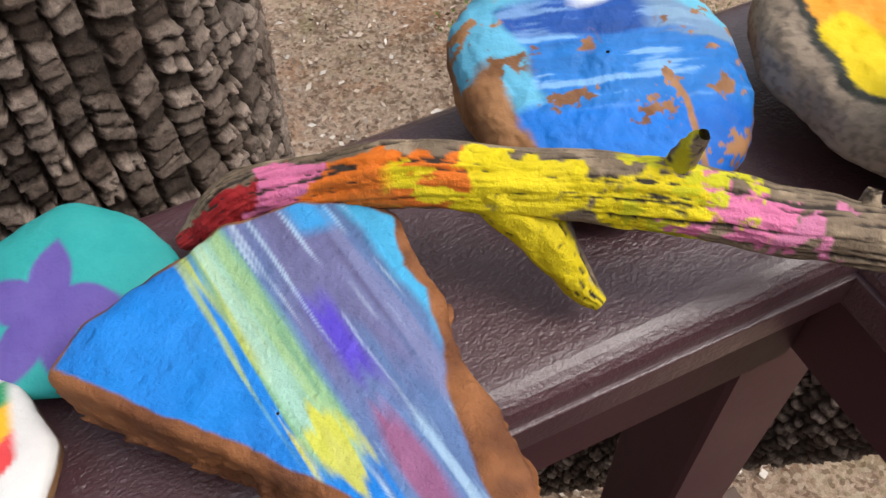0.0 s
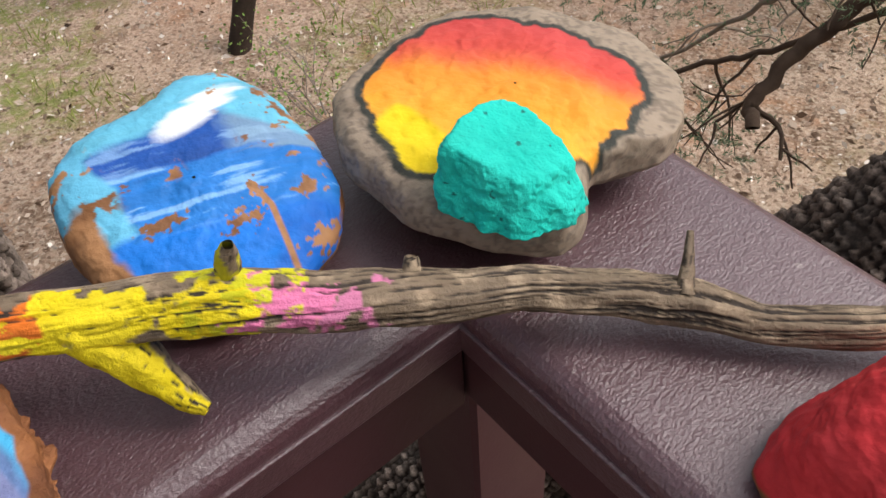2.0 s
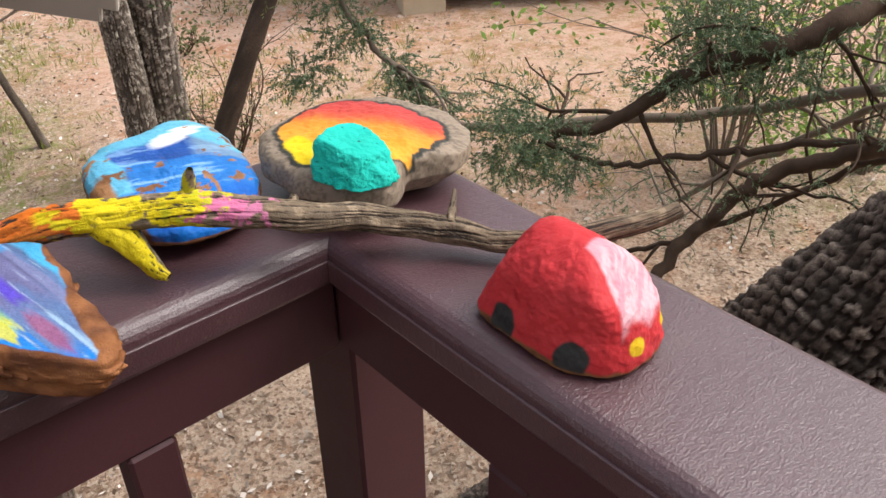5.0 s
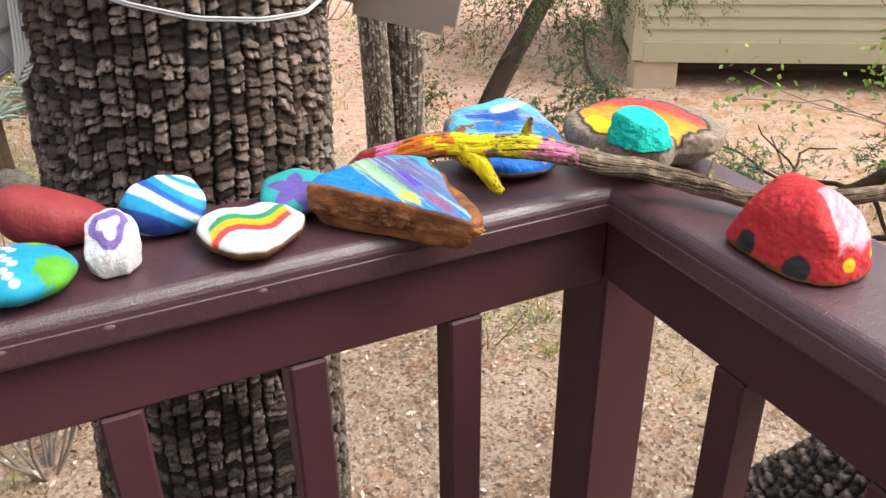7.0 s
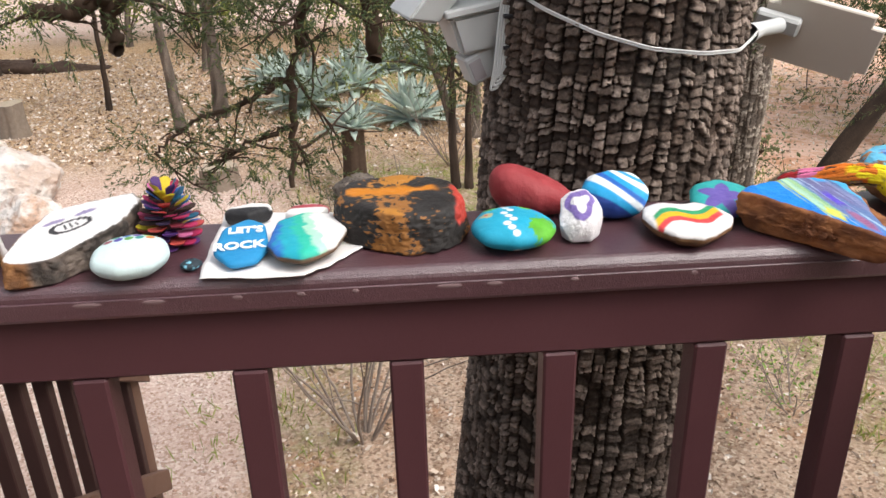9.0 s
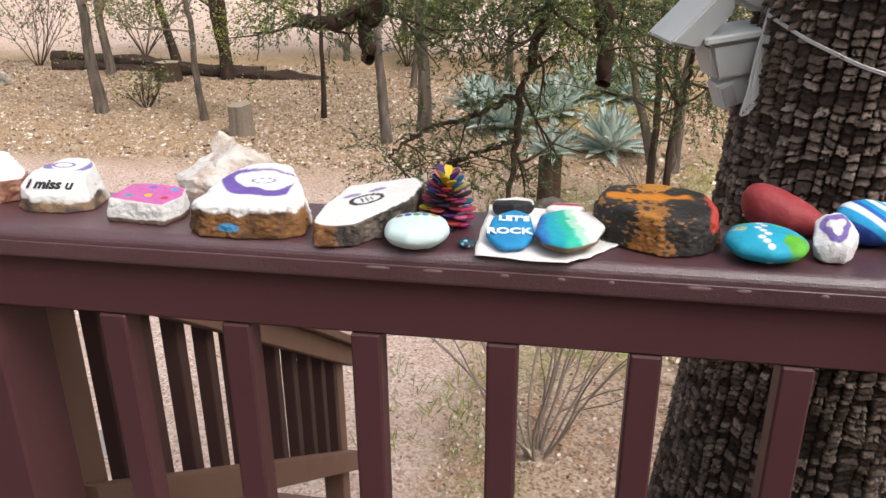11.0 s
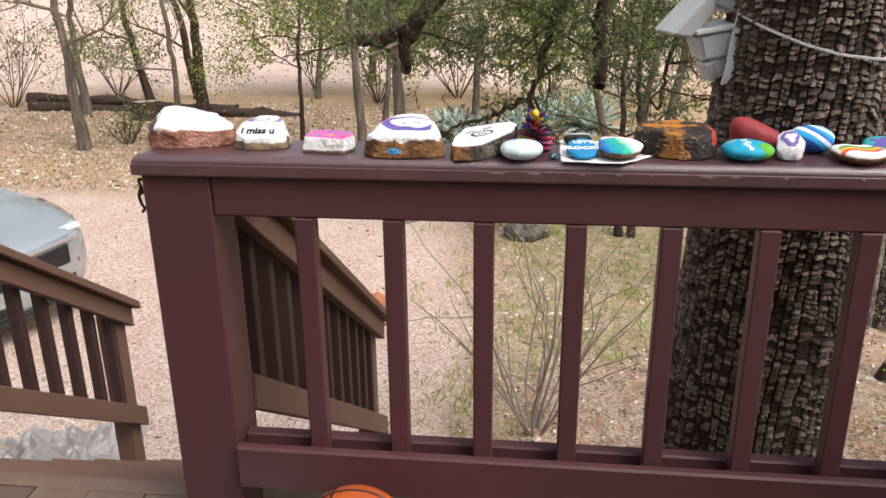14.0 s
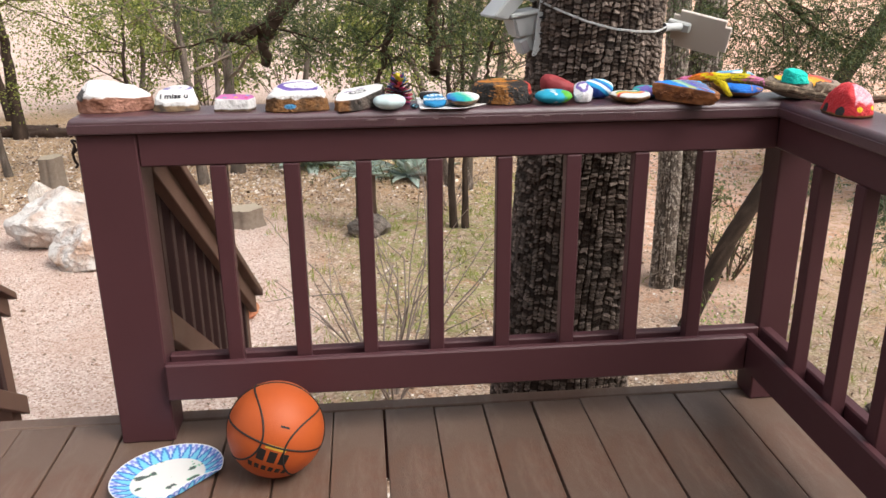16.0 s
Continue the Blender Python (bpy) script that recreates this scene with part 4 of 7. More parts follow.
hewn("painted_rock", "stone painted as a red car with dark wheels and a window", [(0.216, -0.074), (0.210, -0.100), (0.209, -0.140), (0.217, -0.172), (0.232, -0.188), (0.262, -0.192), (0.288, -0.184), (0.302, -0.160), (0.304, -0.110), (0.290, -0.078), (0.252, -0.064)],
     0.070, car_paint, tilt=(0.05, 0.0), lean=[0.25, 0.22, 0.20, 0.18, 0.12, 0.12, 0.15, 0.2, 0.25, 0.30, 0.30],
     planes=[((0.16, -0.66, 0.76), (0.262, -0.162, 0.053)), ((-0.62, 0.10, 0.75), (0.222, -0.115, 0.048)), ((-0.3, 0.75, 0.66), (0.250, -0.076, 0.046)), ((0.7, 0.0, 0.7), (0.294, -0.125, 0.045))], sharp=11, rough=0.0010, seed=35, nu=320, nv=170, mat=M_STONE)


def rainbow_paint(x, y, z, top, n, N):
    col = np.repeat(np.array([WHITE]), len(x), 0)
    w = y - 0.009 * np.sin((x + 0.205) * 105) - 0.18 * (x + 0.16) + (n - 0.5) * 0.005
    end = step(x + 0.213 - (y - 0.1) * 0.1, 0.003) * step(-0.134 - x, 0.003) * step(top - 0.25, 0.1)
    for lo, hi, c in ((0.125, 0.137, "2f9a68"), (0.112, 0.126, "f0b428"), (0.101, 0.113, "e2474a")):
        col = lay(col, step(w - lo, 0.0015) * step(hi - w, 0.0015) * end, shade(srgb(c), n, 0.2))
    return lay(col, step(0.42 - top + (n - 0.5) * 0.5, 0.1), raw(n, "7a5636", "553a25"))


stone("painted_rock", "flat heart-like white stone painted with a rainbow", [(-0.221, 0.130), (-0.212, 0.158), (-0.190, 0.167), (-0.170, 0.158), (-0.148, 0.162), (-0.131, 0.146), (-0.121, 0.116), (-0.130, 0.097), (-0.150, 0.080),
      (-0.172, 0.064), (-0.200, 0.074), (-0.217, 0.102)], 0.023, rainbow_paint, e=0.42, soft=3, rough=0.001, undercut=0.4, seed=41)


def star_paint(x, y, z, top, n, N):
    col = shade(srgb("2fa8a6"), n, 0.12)
    dx, dy = (x + 0.116) / 0.031, (y - 0.166) / 0.038
    a, d = np.arctan2(dy, dx), np.hypot(dx, dy)
    arm = 0.68 + 0.24 * (1 - np.abs(((5 * a + 0.52) / np.pi + 1) % 2 - 1) * 2)
    return lay(col, step(arm - d + (n - 0.5) * 0.15, 0.08) * step(top + 0.2, 0.1), shade(srgb("6a58a8"), n, 0.12))


stone("painted_rock", "smooth turquoise stone with a painted purple starfish", [(-0.150, 0.172), (-0.138, 0.212), (-0.100, 0.226), (-0.076, 0.206), (-0.062, 0.176), (-0.084, 0.146), (-0.108, 0.134), (-0.140, 0.146)],
      0.027, star_paint, e=0.85, soft=8, rough=0.0008, tilt=(0, 0.08), undercut=0.2, seed=43)


def wave_paint(x, y, z, top, n, N):
    w = (x + 0.24) * 0.80 + z * 1.15 + (y - 0.18) * 0.35 + 0.004 * np.sin(x * 90 + z * 60)
    b = ((w + 0.02) / 0.096) % 1.0
    col = shade(srgb("1f9ad0"), n, 0.1)
    for lo, hi, c in ((0.02, 0.12, "e8eef2"), (0.12, 0.34, "1d3f8e"), (0.50, 0.64, "e8eef2"), (0.64, 0.74, "2a62b6"), (0.86, 0.96, "e8eef2")):
        col = lay(col, step(b - lo, 0.02) * step(hi - b, 0.02), srgb(c))
    return col


stone("painted_rock", "small stone painted with blue, navy and white waves", [(-0.281, 0.185), (-0.270, 0.160), (-0.245, 0.150), (-0.212, 0.152), (-0.200, 0.175), (-0.204, 0.210), (-0.235, 0.225), (-0.268, 0.215)],
      0.046, wave_paint, e=0.72, soft=5, rough=0.001, tilt=(0.05, 0.1), undercut=0.2, seed=47)


def lilac_paint(x, y, z, top, n, N):
    col = shade(srgb("dedadb"), n, 0.06)
    d = np.hypot((x + 0.292) / 0.017, (y - 0.128) / 0.020)
    col = lay(col, step(0.20 - np.abs(d - 0.72 - 0.15 * np.sin(3 * np.arctan2(y - 0.128, x + 0.292))), 0.06) * step(top - 0.3, 0.1), shade(srgb("7a66a8"), n, 0.2))
    return col


stone("painted_rock", "small blocky white rock with a purple painted ring", [(-0.316, 0.118), (-0.308, 0.102), (-0.284, 0.100), (-0.270, 0.116), (-0.268, 0.148), (-0.288, 0.158), (-0.310, 0.148)],
      0.040, lilac_paint, e=0.34, soft=2.5, rough=0.0016, tilt=(0.16, 0.50), undercut=0.12, nu=150, nv=90, mat=M_RAW, seed=53, facets=8)

stone("painted_rock", "smooth dull red painted stone standing against the trunk side", [(-0.388, 0.205), (-0.372, 0.180), (-0.335, 0.168), (-0.298, 0.172), (-0.276, 0.186), (-0.290, 0.214), (-0.335, 0.232), (-0.375, 0.228)],
      0.052, lambda x, y, z, top, n, N: shade(srgb("963438"), n, 0.08), e=0.85, soft=8, rough=0.0008, tilt=(-0.42, 0.0), undercut=0.1, seed=59)


def garden_paint(x, y, z, top, n, N):
    col = shade(srgb("1ba0c0"), n, 0.08)
    for cx, cy, c, r in ((-0.338, 0.094, "5aa82c", 0.017), (-0.392, 0.150, "5aa82c", 0.010), (-0.336, 0.140, "5b4fa8", 0.007), (-0.398, 0.126, "a8b08a", 0.007), (-0.350, 0.146, "6ab83c", 0.008)):
        d = np.hypot((x - cx) / r, (y - cy) / (r * 1.1)) + (n3(N, x, y, z, 300, 2) - 0.5) * 0.9
        col = lay(col, step(1 - d, 0.2), shade(srgb(c), n, 0.3))
    for k in range(9):
        cx, cy = -0.378 + 0.004 * ((k * 7) % 3), 0.150 - 0.0085 * k
        col = lay(col, step(0.0042 - np.hypot(x - cx, y - cy) + (n - 0.5) * 0.002, 0.001), WHITE)
    col = lay(col, step(0.0024 - np.hypot(x + 0.398, y - 0.126), 0.001), srgb("c85a4a"))
    return lay(col, step(0.0024 - np.hypot(x + 0.336, y - 0.140), 0.001), WHITE)


stone("painted_rock", "long blue stone painted with flowers and green leaves", [(-0.417, 0.120), (-0.402, 0.154), (-0.365, 0.166), (-0.335, 0.148), (-0.320, 0.112), (-0.334, 0.084), (-0.370, 0.072), (-0.405, 0.084)],
      0.034, garden_paint, e=0.85, soft=9, rough=0.0006, undercut=0.2, seed=61)


def brown_paint(x, y, z, top, n, N):
    col = shade(srgb("97642f"), n, 0.3)
    col = lay(col, step(top - 0.35 + (n - 0.5) * 0.6, 0.1) * step(n3(N, x, y, z, 22, 2) - 0.42, 0.03), srgb("b0762a"))
    m = 0.55 * n3(N, x, y, z, 30, 3) + 0.45 * N.fbm(np.stack([x * 160, y * 160, z * 320], -1), 3, 0.6) + 0.06 * np.sin(x * 55 + 1)
    col = lay(col, step(m - 0.445, 0.02), shade(srgb("262220"), n, 0.3))
    col = lay(col, step(x + 0.430 + (n - 0.5) * 0.02, 0.004) * step(z - 0.022, 0.004), shade(srgb("b03a2e"), n, 0.15))
    return lay(col, step(0.24 - np.abs((y - 0.165) / 0.03 + (n - 0.5)), 0.2) * step(top - 0.5, 0.1) * step(-0.45 - x, 0.01), srgb("c27818"))


hewn("painted_rock", "big blocky brown rock dabbed with black, orange and red", [(-0.574, 0.170), (-0.560, 0.138), (-0.500, 0.098), (-0.470, 0.094), (-0.430, 0.112), (-0.410, 0.150), (-0.425, 0.205), (-0.480, 0.226), (-0.550, 0.212)],
     0.050, brown_paint, tilt=(-0.02, 0.06), lean=[0.05, 0.08, 0.08, 0.08, 0.10, 0.15, 0.15, 0.15, 0.15], planes=[((-0.6, -0.2, 0.75), (-0.563, 0.155, 0.044)), ((0.1, -0.75, 0.62), (-0.490, 0.101, 0.046)), ((0.7, -0.2, 0.65), (-0.417, 0.150, 0.042))],
     sharp=14, rough=0.0016, seed=68, mat=M_STONE)


def grad_paint(x, y, z, top, n, N):
    g = (x + 0.634) / 0.075 + 0.35 * (n - 0.5) + 0.3 * (y - 0.12) / 0.1
    col = lay(np.repeat(np.array([srgb("2a6fc0")]), len(x), 0), step(g - 0.12, 0.1), srgb("14a0b4"))
    col = lay(col, step(g - 0.36, 0.1), srgb("28b49c"))
    col = lay(col, step(g - 0.56, 0.06), srgb("a8d8c0"))
    col = lay(col, step(g - 0.70, 0.04), WHITE)
    return lay(col, step(0.30 - top + (n - 0.5) * 0.4, 0.1), raw(n, "7a5f45", "54402f"))


PAPER_TOP = CAP_TOP + 0.0022
stone("painted_rock", "small stone brushed in blue, teal and white, on paper", [(-0.636, 0.104), (-0.632, 0.165), (-0.600, 0.188), (-0.566, 0.176), (-0.551, 0.136), (-0.562, 0.092), (-0.594, 0.062), (-0.622, 0.074)],
      0.024, grad_paint, e=0.55, soft=4, rough=0.0012, undercut=0.45, base=PAPER_TOP, seed=71)
rock_face = stone("painted_rock", "small blue lettered stone lying on paper", [(-0.694, 0.104), (-0.690, 0.150), (-0.664, 0.172), (-0.644, 0.158), (-0.635, 0.112), (-0.645, 0.082), (-0.672, 0.074)],
      0.018, lambda x, y, z, top, n, N: shade(srgb("1c86bc"), n, 0.1), e=0.40, soft=5, rough=0.0003, tilt=(0, 0.14), undercut=0.2, base=PAPER_TOP, nu=110, nv=60, seed=73)
stone("painted_rock", "small black stone with a white speckled edge", [(-0.697, 0.196), (-0.695, 0.212), (-0.668, 0.226), (-0.646, 0.222), (-0.642, 0.208), (-0.668, 0.190)],
      0.020, lambda x, y, z, top, n, N: lay(shade(srgb("232224"), n, 0.3), step(top - 0.5, 0.1) * step(y - 0.208 + (n - 0.5) * 0.01, 0.003), WHITE),
      e=0.4, soft=3, rough=0.0008, base=PAPER_TOP, nu=110, nv=60, seed=79)
stone("painted_rock", "small white stone with a red brushed streak", [(-0.628, 0.200), (-0.620, 0.222), (-0.590, 0.226), (-0.574, 0.214), (-0.585, 0.198), (-0.612, 0.194)],
      0.016, lambda x, y, z, top, n, N: lay(shade(WHITE, n, 0.05), step(0.005 - np.abs(y - 0.214 + (n - 0.5) * 0.006), 0.002), srgb("a8404a")),
      e=0.5, soft=4, rough=0.0008, base=PAPER_TOP, nu=110, nv=60, seed=83)


def egg_paint(x, y, z, top, n, N):
    col = shade(srgb("cbdede"), n, 0.05)
    for k, c in enumerate(("8a3a4a", "2a8a6a", "4a3aa0", "3a66b4", "5a9a3a", "6a4aa0", "2f8a86", "8ab03a", "c8803a")):
        cx, cy = -0.800 + 0.0052 * k, 0.104 + (0.010 if k % 2 else -0.001) + 0.0012 * k
        col = lay(col, step(0.0046 - np.hypot(x - cx, (y - cy) * 0.8), 0.001) * step(top - 0.2, 0.1), srgb(c))
    return col


stone("painted_rock", "smooth pale mint stone with a row of coloured dots", [(-0.817, 0.096), (-0.806, 0.126), (-0.775, 0.136), (-0.746, 0.124), (-0.735, 0.094), (-0.748, 0.064), (-0.780, 0.052), (-0.810, 0.066)],
      0.034, egg_paint, e=0.78, soft=9, rough=0.0005, undercut=0.25, seed=89)
stone("glass_pebble", "tiny dark iridescent pebble", [(-0.727, 0.090), (-0.722, 0.101), (-0.711, 0.103), (-0.704, 0.096), (-0.709, 0.086), (-0.720, 0.083)],
      0.011, lambda x, y, z, top, n, N: lay(shade(srgb("25323a"), n, 0.5), step(n3(N, x, y, z, 260, 3) - 0.6, 0.05), srgb("7fc0d8")), "pebble", e=0.85, soft=5, rough=0.0008, nu=60, nv=34, seed=97)


def bee_paint(x, y, z, top, n, N):
    col = shade(WHITE, n, 0.05)
    dx, dy = x + 0.853, y - 0.150
    a, b = dx * 0.85 + dy * 0.5, -dx * 0.5 + dy * 0.85
    d = np.hypot(a / 0.020, b / 0.013)
    on = step(top - 0.35, 0.1)
    col = lay(col, step(0.16 - np.abs(d - 1), 0.06) * on, srgb("2c2a2e"))
    for k in (-0.006, 0.0, 0.006):
        col = lay(col, step(0.0012 - np.abs(a - k), 0.0008) * step(0.55 - d, 0.1) * on, srgb("3a383c"))
    for s in (-1, 1):
        w = np.hypot((a - 0.004 - 0.017 * s) / 0.012, (b - 0.022) / 0.005)
        col = lay(col, step(1 - w, 0.2) * on, srgb("8f84a8"))
    rim = step(0.5 - top + (n - 0.5) * 0.7, 0.12)
    col = lay(col, rim, raw(n, "6f6259", "3a332e"))
    return lay(col, rim * step(-0.872 - x, 0.01), raw(n, "9a6a3e", "6b4628"))


hewn("painted_rock", "jagged white rock painted with a small outlined bee", [(-0.910, 0.092), (-0.904, 0.160), (-0.890, 0.205), (-0.800, 0.224), (-0.784, 0.200), (-0.796, 0.140), (-0.850, 0.074), (-0.896, 0.064)],
     0.034, bee_paint, tilt=(0.10, 0.08), lean=[0.05, 0.1, 0.1, 0.1, 0.0, 0.0, 0.05, 0.1], planes=[((-0.3, -0.75, 0.62), (-0.882, 0.070, 0.022))], sharp=30, rough=0.0018, seed=101)


def bell_paint(x, y, z, top, n, N):
    col = shade(srgb("e3dfde"), n, 0.05)
    dx, dy = (x + 0.990) / 0.048, (y - 0.150) / 0.042
    a, d = np.arctan2(dy, dx), np.hypot(dx, dy)
    e = 0.86 + 0.16 * np.cos(a * 2 + 0.5) + 0.05 * np.sin(a * 5)
    on = step(top - 0.35, 0.1)
    col = lay(col, step(0.15 - np.abs(d - e) + 0.10 * np.cos(a + 2.0), 0.04) * on, shade(srgb("6d55a4"), n, 0.12))
    col = lay(col, step(0.06 - np.abs(np.hypot(dx * 1.6, dy * 3.2) - 0.5), 0.03) * on, srgb("86809a"))
    rim = step(0.45 - top + (n - 0.5) * 0.5, 0.1) * step(0.135 - y, 0.01) * step(0.032 - z + (n - 0.5) * 0.02, 0.003)
    col = lay(col, rim, raw(n, "8d6238", "5f4126"))
    return lay(col, step(1 - np.hypot((x + 1.012) / 0.014, (z - 0.014) / 0.006), 0.2) * step(0.12 - y, 0.01), srgb("4a90c0"))


hewn("painted_rock", "chunky white-topped rock painted with a purple bell outline", [(-1.074, 0.096), (-1.068, 0.160), (-1.020, 0.218), (-0.965, 0.210), (-0.925, 0.150), (-0.920, 0.100), (-0.950, 0.078), (-1.050, 0.074)],
     0.050, bell_paint, tilt=(0.02, 0.16), lean=[0.15, 0.2, 0.2, 0.2, 0.2, 0.1, 0.08, 0.1], planes=[((0.62, -0.15, 0.78), (-0.938, 0.140, 0.044)), ((-0.6, 0.0, 0.8), (-1.060, 0.140, 0.042))], sharp=26, rough=0.0018, seed=103)


def pink_paint(x, y, z, top, n, N):
    col = shade(srgb("c86aa8"), n, 0.08)
    for cx, cy, c in ((-1.170, 0.126, "2fa0a0"), (-1.145, 0.132, "e0b42a"), (-1.120, 0.128, "c83a3a"), (-1.152, 0.160, "6a6ac8"), (-1.120, 0.158, "4a9ad0")):
        col = lay(col, step(0.0052 - np.hypot(x - cx, y - cy), 0.001) * step(top - 0.2, 0.1), srgb(c))
    return lay(col, step(0.30 - top + (n - 0.5) * 0.3, 0.08), lay(shade(WHITE, n, 0.05), step(0.006 - z + (n - 0.5) * 0.006, 0.002), srgb("6a5646")))


hewn("painted_rock", "small block of stone painted pink with coloured dots", [(-1.196, 0.108), (-1.190, 0.168), (-1.150, 0.176), (-1.106, 0.170), (-1.098, 0.138), (-1.112, 0.102)],
     0.031, pink_paint, tilt=(-0.04, 0.04), lean=0.10, planes=[((-0.1, -0.8, 0.6), (-1.150, 0.106, 0.026))], sharp=34, rough=0.0014, seed=107)


def miss_paint(x, y, z, top, n, N):
    col = shade(WHITE, n, 0.04)
    dx, dy = (x + 1.290) / 0.036, (y - 0.192) / 0.030
    a, d = np.arctan2(dy, dx), np.hypot(dx, dy)
    on = step(top - 0.3, 0.1)
    col = lay(col, step(0.16 - np.abs(d - 0.9), 0.05) * step(dy + 0.65, 0.1) * on, shade(srgb("7d70aa"), n, 0.15))
    col = lay(col, step(0.10 - np.abs(np.hypot(dx * 1.4 + 0.3, dy * 2.6 + 0.5) - 0.6), 0.05) * on, srgb("7d70aa"))
    return lay(col, step(0.016 - z + (n - 0.5) * 0.016, 0.003) * step(0.19 - y, 0.02), raw(n, "8d7458", "4c4038"))


miss_rock = hewn("painted_rock", "white painted rock with a purple arch and black hand lettering", [(-1.346, 0.138), (-1.336, 0.196), (-1.314, 0.226), (-1.264, 0.226), (-1.242, 0.200), (-1.234, 0.144), (-1.262, 0.124), (-1.318, 0.122)],
                  0.046, miss_paint, tilt=(0.0, 0.16), lean=[0.25, 0.3, 0.3, 0.3, 0.3, 0.2, 0.15, 0.15], planes=[((0.0, -0.55, 0.83), (-1.290, 0.150, 0.039))], sharp=30, rough=0.0012, seed=109, mat=M_STONE)


def big_paint(x, y, z, top, n, N):
    col = shade(srgb("e6e3e1"), n, 0.04)
    rim = step(0.50 - top + (n - 0.5) * 0.5, 0.12) * step(0.036 - z + (n - 0.5) * 0.02, 0.004)
    col = lay(col, rim, raw(n, "b98672", "8a5c48"))
    return lay(col, step(1 - np.hypot((x + 1.512) / 0.014, (z - 0.042) / 0.012) + (n - 0.5), 0.3), srgb("4f4a48"))


hewn("painted_rock", "largest wedge of stone, painted plain white over reddish rock", [(-1.520, 0.142), (-1.518, 0.200), (-1.480, 0.232), (-1.400, 0.230), (-1.352, 0.196), (-1.346, 0.172), (-1.380, 0.146), (-1.440, 0.120), (-1.490, 0.120)],
     0.052, big_paint, tilt=(-0.20, 0.26), lean=[0.0, 0.2, 0.3, 0.3, 0.1, -0.1, -0.15, -0.10, -0.10], planes=[((-0.55, -0.35, 0.75), (-1.500, 0.150, 0.052)), ((0.2, -0.80, 0.45), (-1.400, 0.132, 0.034))], sharp=30, rough=0.0020, seed=113, nu=280, nv=150)


def paper_sheet():
    """A torn sheet that lies on the cap and curls at the rim."""
    O = np.array([(-0.704, 0.064), (-0.706, 0.150), (-0.704, 0.238), (-0.640, 0.234), (-0.566, 0.226), (-0.545, 0.180), (-0.531, 0.126), (-0.560, 0.090), (-0.594, 0.056), (-0.650, 0.058)])
    c = np.array((-0.625, 0.148))
    N = VNoise(7)
    n, k = 160, 16
    s = np.linspace(0, len(O), n, endpoint=False)
    i = s.astype(int)
    rim = O[i % len(O)] * (1 - (s - i))[:, None] + O[(i + 1) % len(O)] * (s - i)[:, None]
    jag = (N.fbm(np.stack([s * 3, s * 0, s * 0], -1), 3) - 0.5) * 0.008
    rim = rim + (rim - c) / np.linalg.norm(rim - c, axis=1)[:, None] * jag[:, None]
    V = []
    for dz in (0.0004, 0.0014):
        for q in range(k + 1):
            f = q / k
            p = c + (rim - c) * f
            lift = 0.004 * max(0, f - 0.8) / 0.2 * (N.fbm(np.stack([s * 0.9, s * 0, s * 0 + 5], -1), 2))
            V.append(np.stack([p[:, 0], p[:, 1], lift + dz], -1))
    V = np.concatenate(V)
    F = []
    for side in (0, 1):
        o = side * (k + 1) * n
        for q in range(k):
            for a in range(n):
                b = (a + 1) % n
                f = [o + q * n + a, o + (q + 1) * n + a, o + (q + 1) * n + b, o + q * n + b]
                F.append(f if side else f[::-1])
    o = (k + 1) * n
    F += [[k * n + a, k * n + (a + 1) % n, o + k * n + (a + 1) % n, o + k * n + a] for a in range(n)]
    m = Mat("white_torn_paper", 0.9, 0.2)
    m.color(m.mix(m.noise(30, 5), srgb("d8d4d2"), srgb("ece9e7")))
    m.bump(m.noise(60, 4), 0.3, 0.003)
    ob = new("paper", mesh_of("paper", V, np.array(F), m.m, True))
    ob.location = (0, 0, CAP_TOP)
    return tagged(ob, "torn piece of white paper under three small stones", "paper")


paper_sheet()


def lettering(body, size, at, turn, mat, parent, name="lettering", bold=0.0006):
    """Raised hand lettering as a mesh under its stone."""
    cu = bpy.data.curves.new(name, "FONT")
    cu.body, cu.size, cu.extrude, cu.offset = body, size, 0.0006, bold
    cu.align_x, cu.align_y, cu.resolution_u = "CENTER", "CENTER", 3
    tmp = new(name, cu)
    me = bpy.data.meshes.new_from_object(tmp.evaluated_get(bpy.context.evaluated_depsgraph_get()))
    bpy.data.objects.remove(tmp)
    bpy.data.curves.remove(cu)
    me.materials.clear()
    me.materials.append(mat)
    ob = new(name, me)
    ob.parent = parent
    ob.matrix_parent_inverse = parent.matrix_basis.inverted()
    ob.matrix_basis = pose(*at, *turn)
    return ob


M_INK = Mat("black_brush_ink", 0.6).color(srgb("2a282c")).m
M_WHITEPAINT = Mat("white_brush_paint", 0.6).color(srgb("e6eef4")).m
lettering("i miss u", 0.022, (-1.292, 0.141, CAP_TOP + 0.0352), (33, 0, 2), M_INK, miss_rock)
lettering("ROCK", 0.0195, (-0.666, 0.106, PAPER_TOP + 0.0172), (8, 0, 6), M_WHITEPAINT, rock_face)
lettering("LET'S", 0.0170, (-0.663, 0.138, PAPER_TOP + 0.0212), (8, 0, 4), M_WHITEPAINT, rock_face)


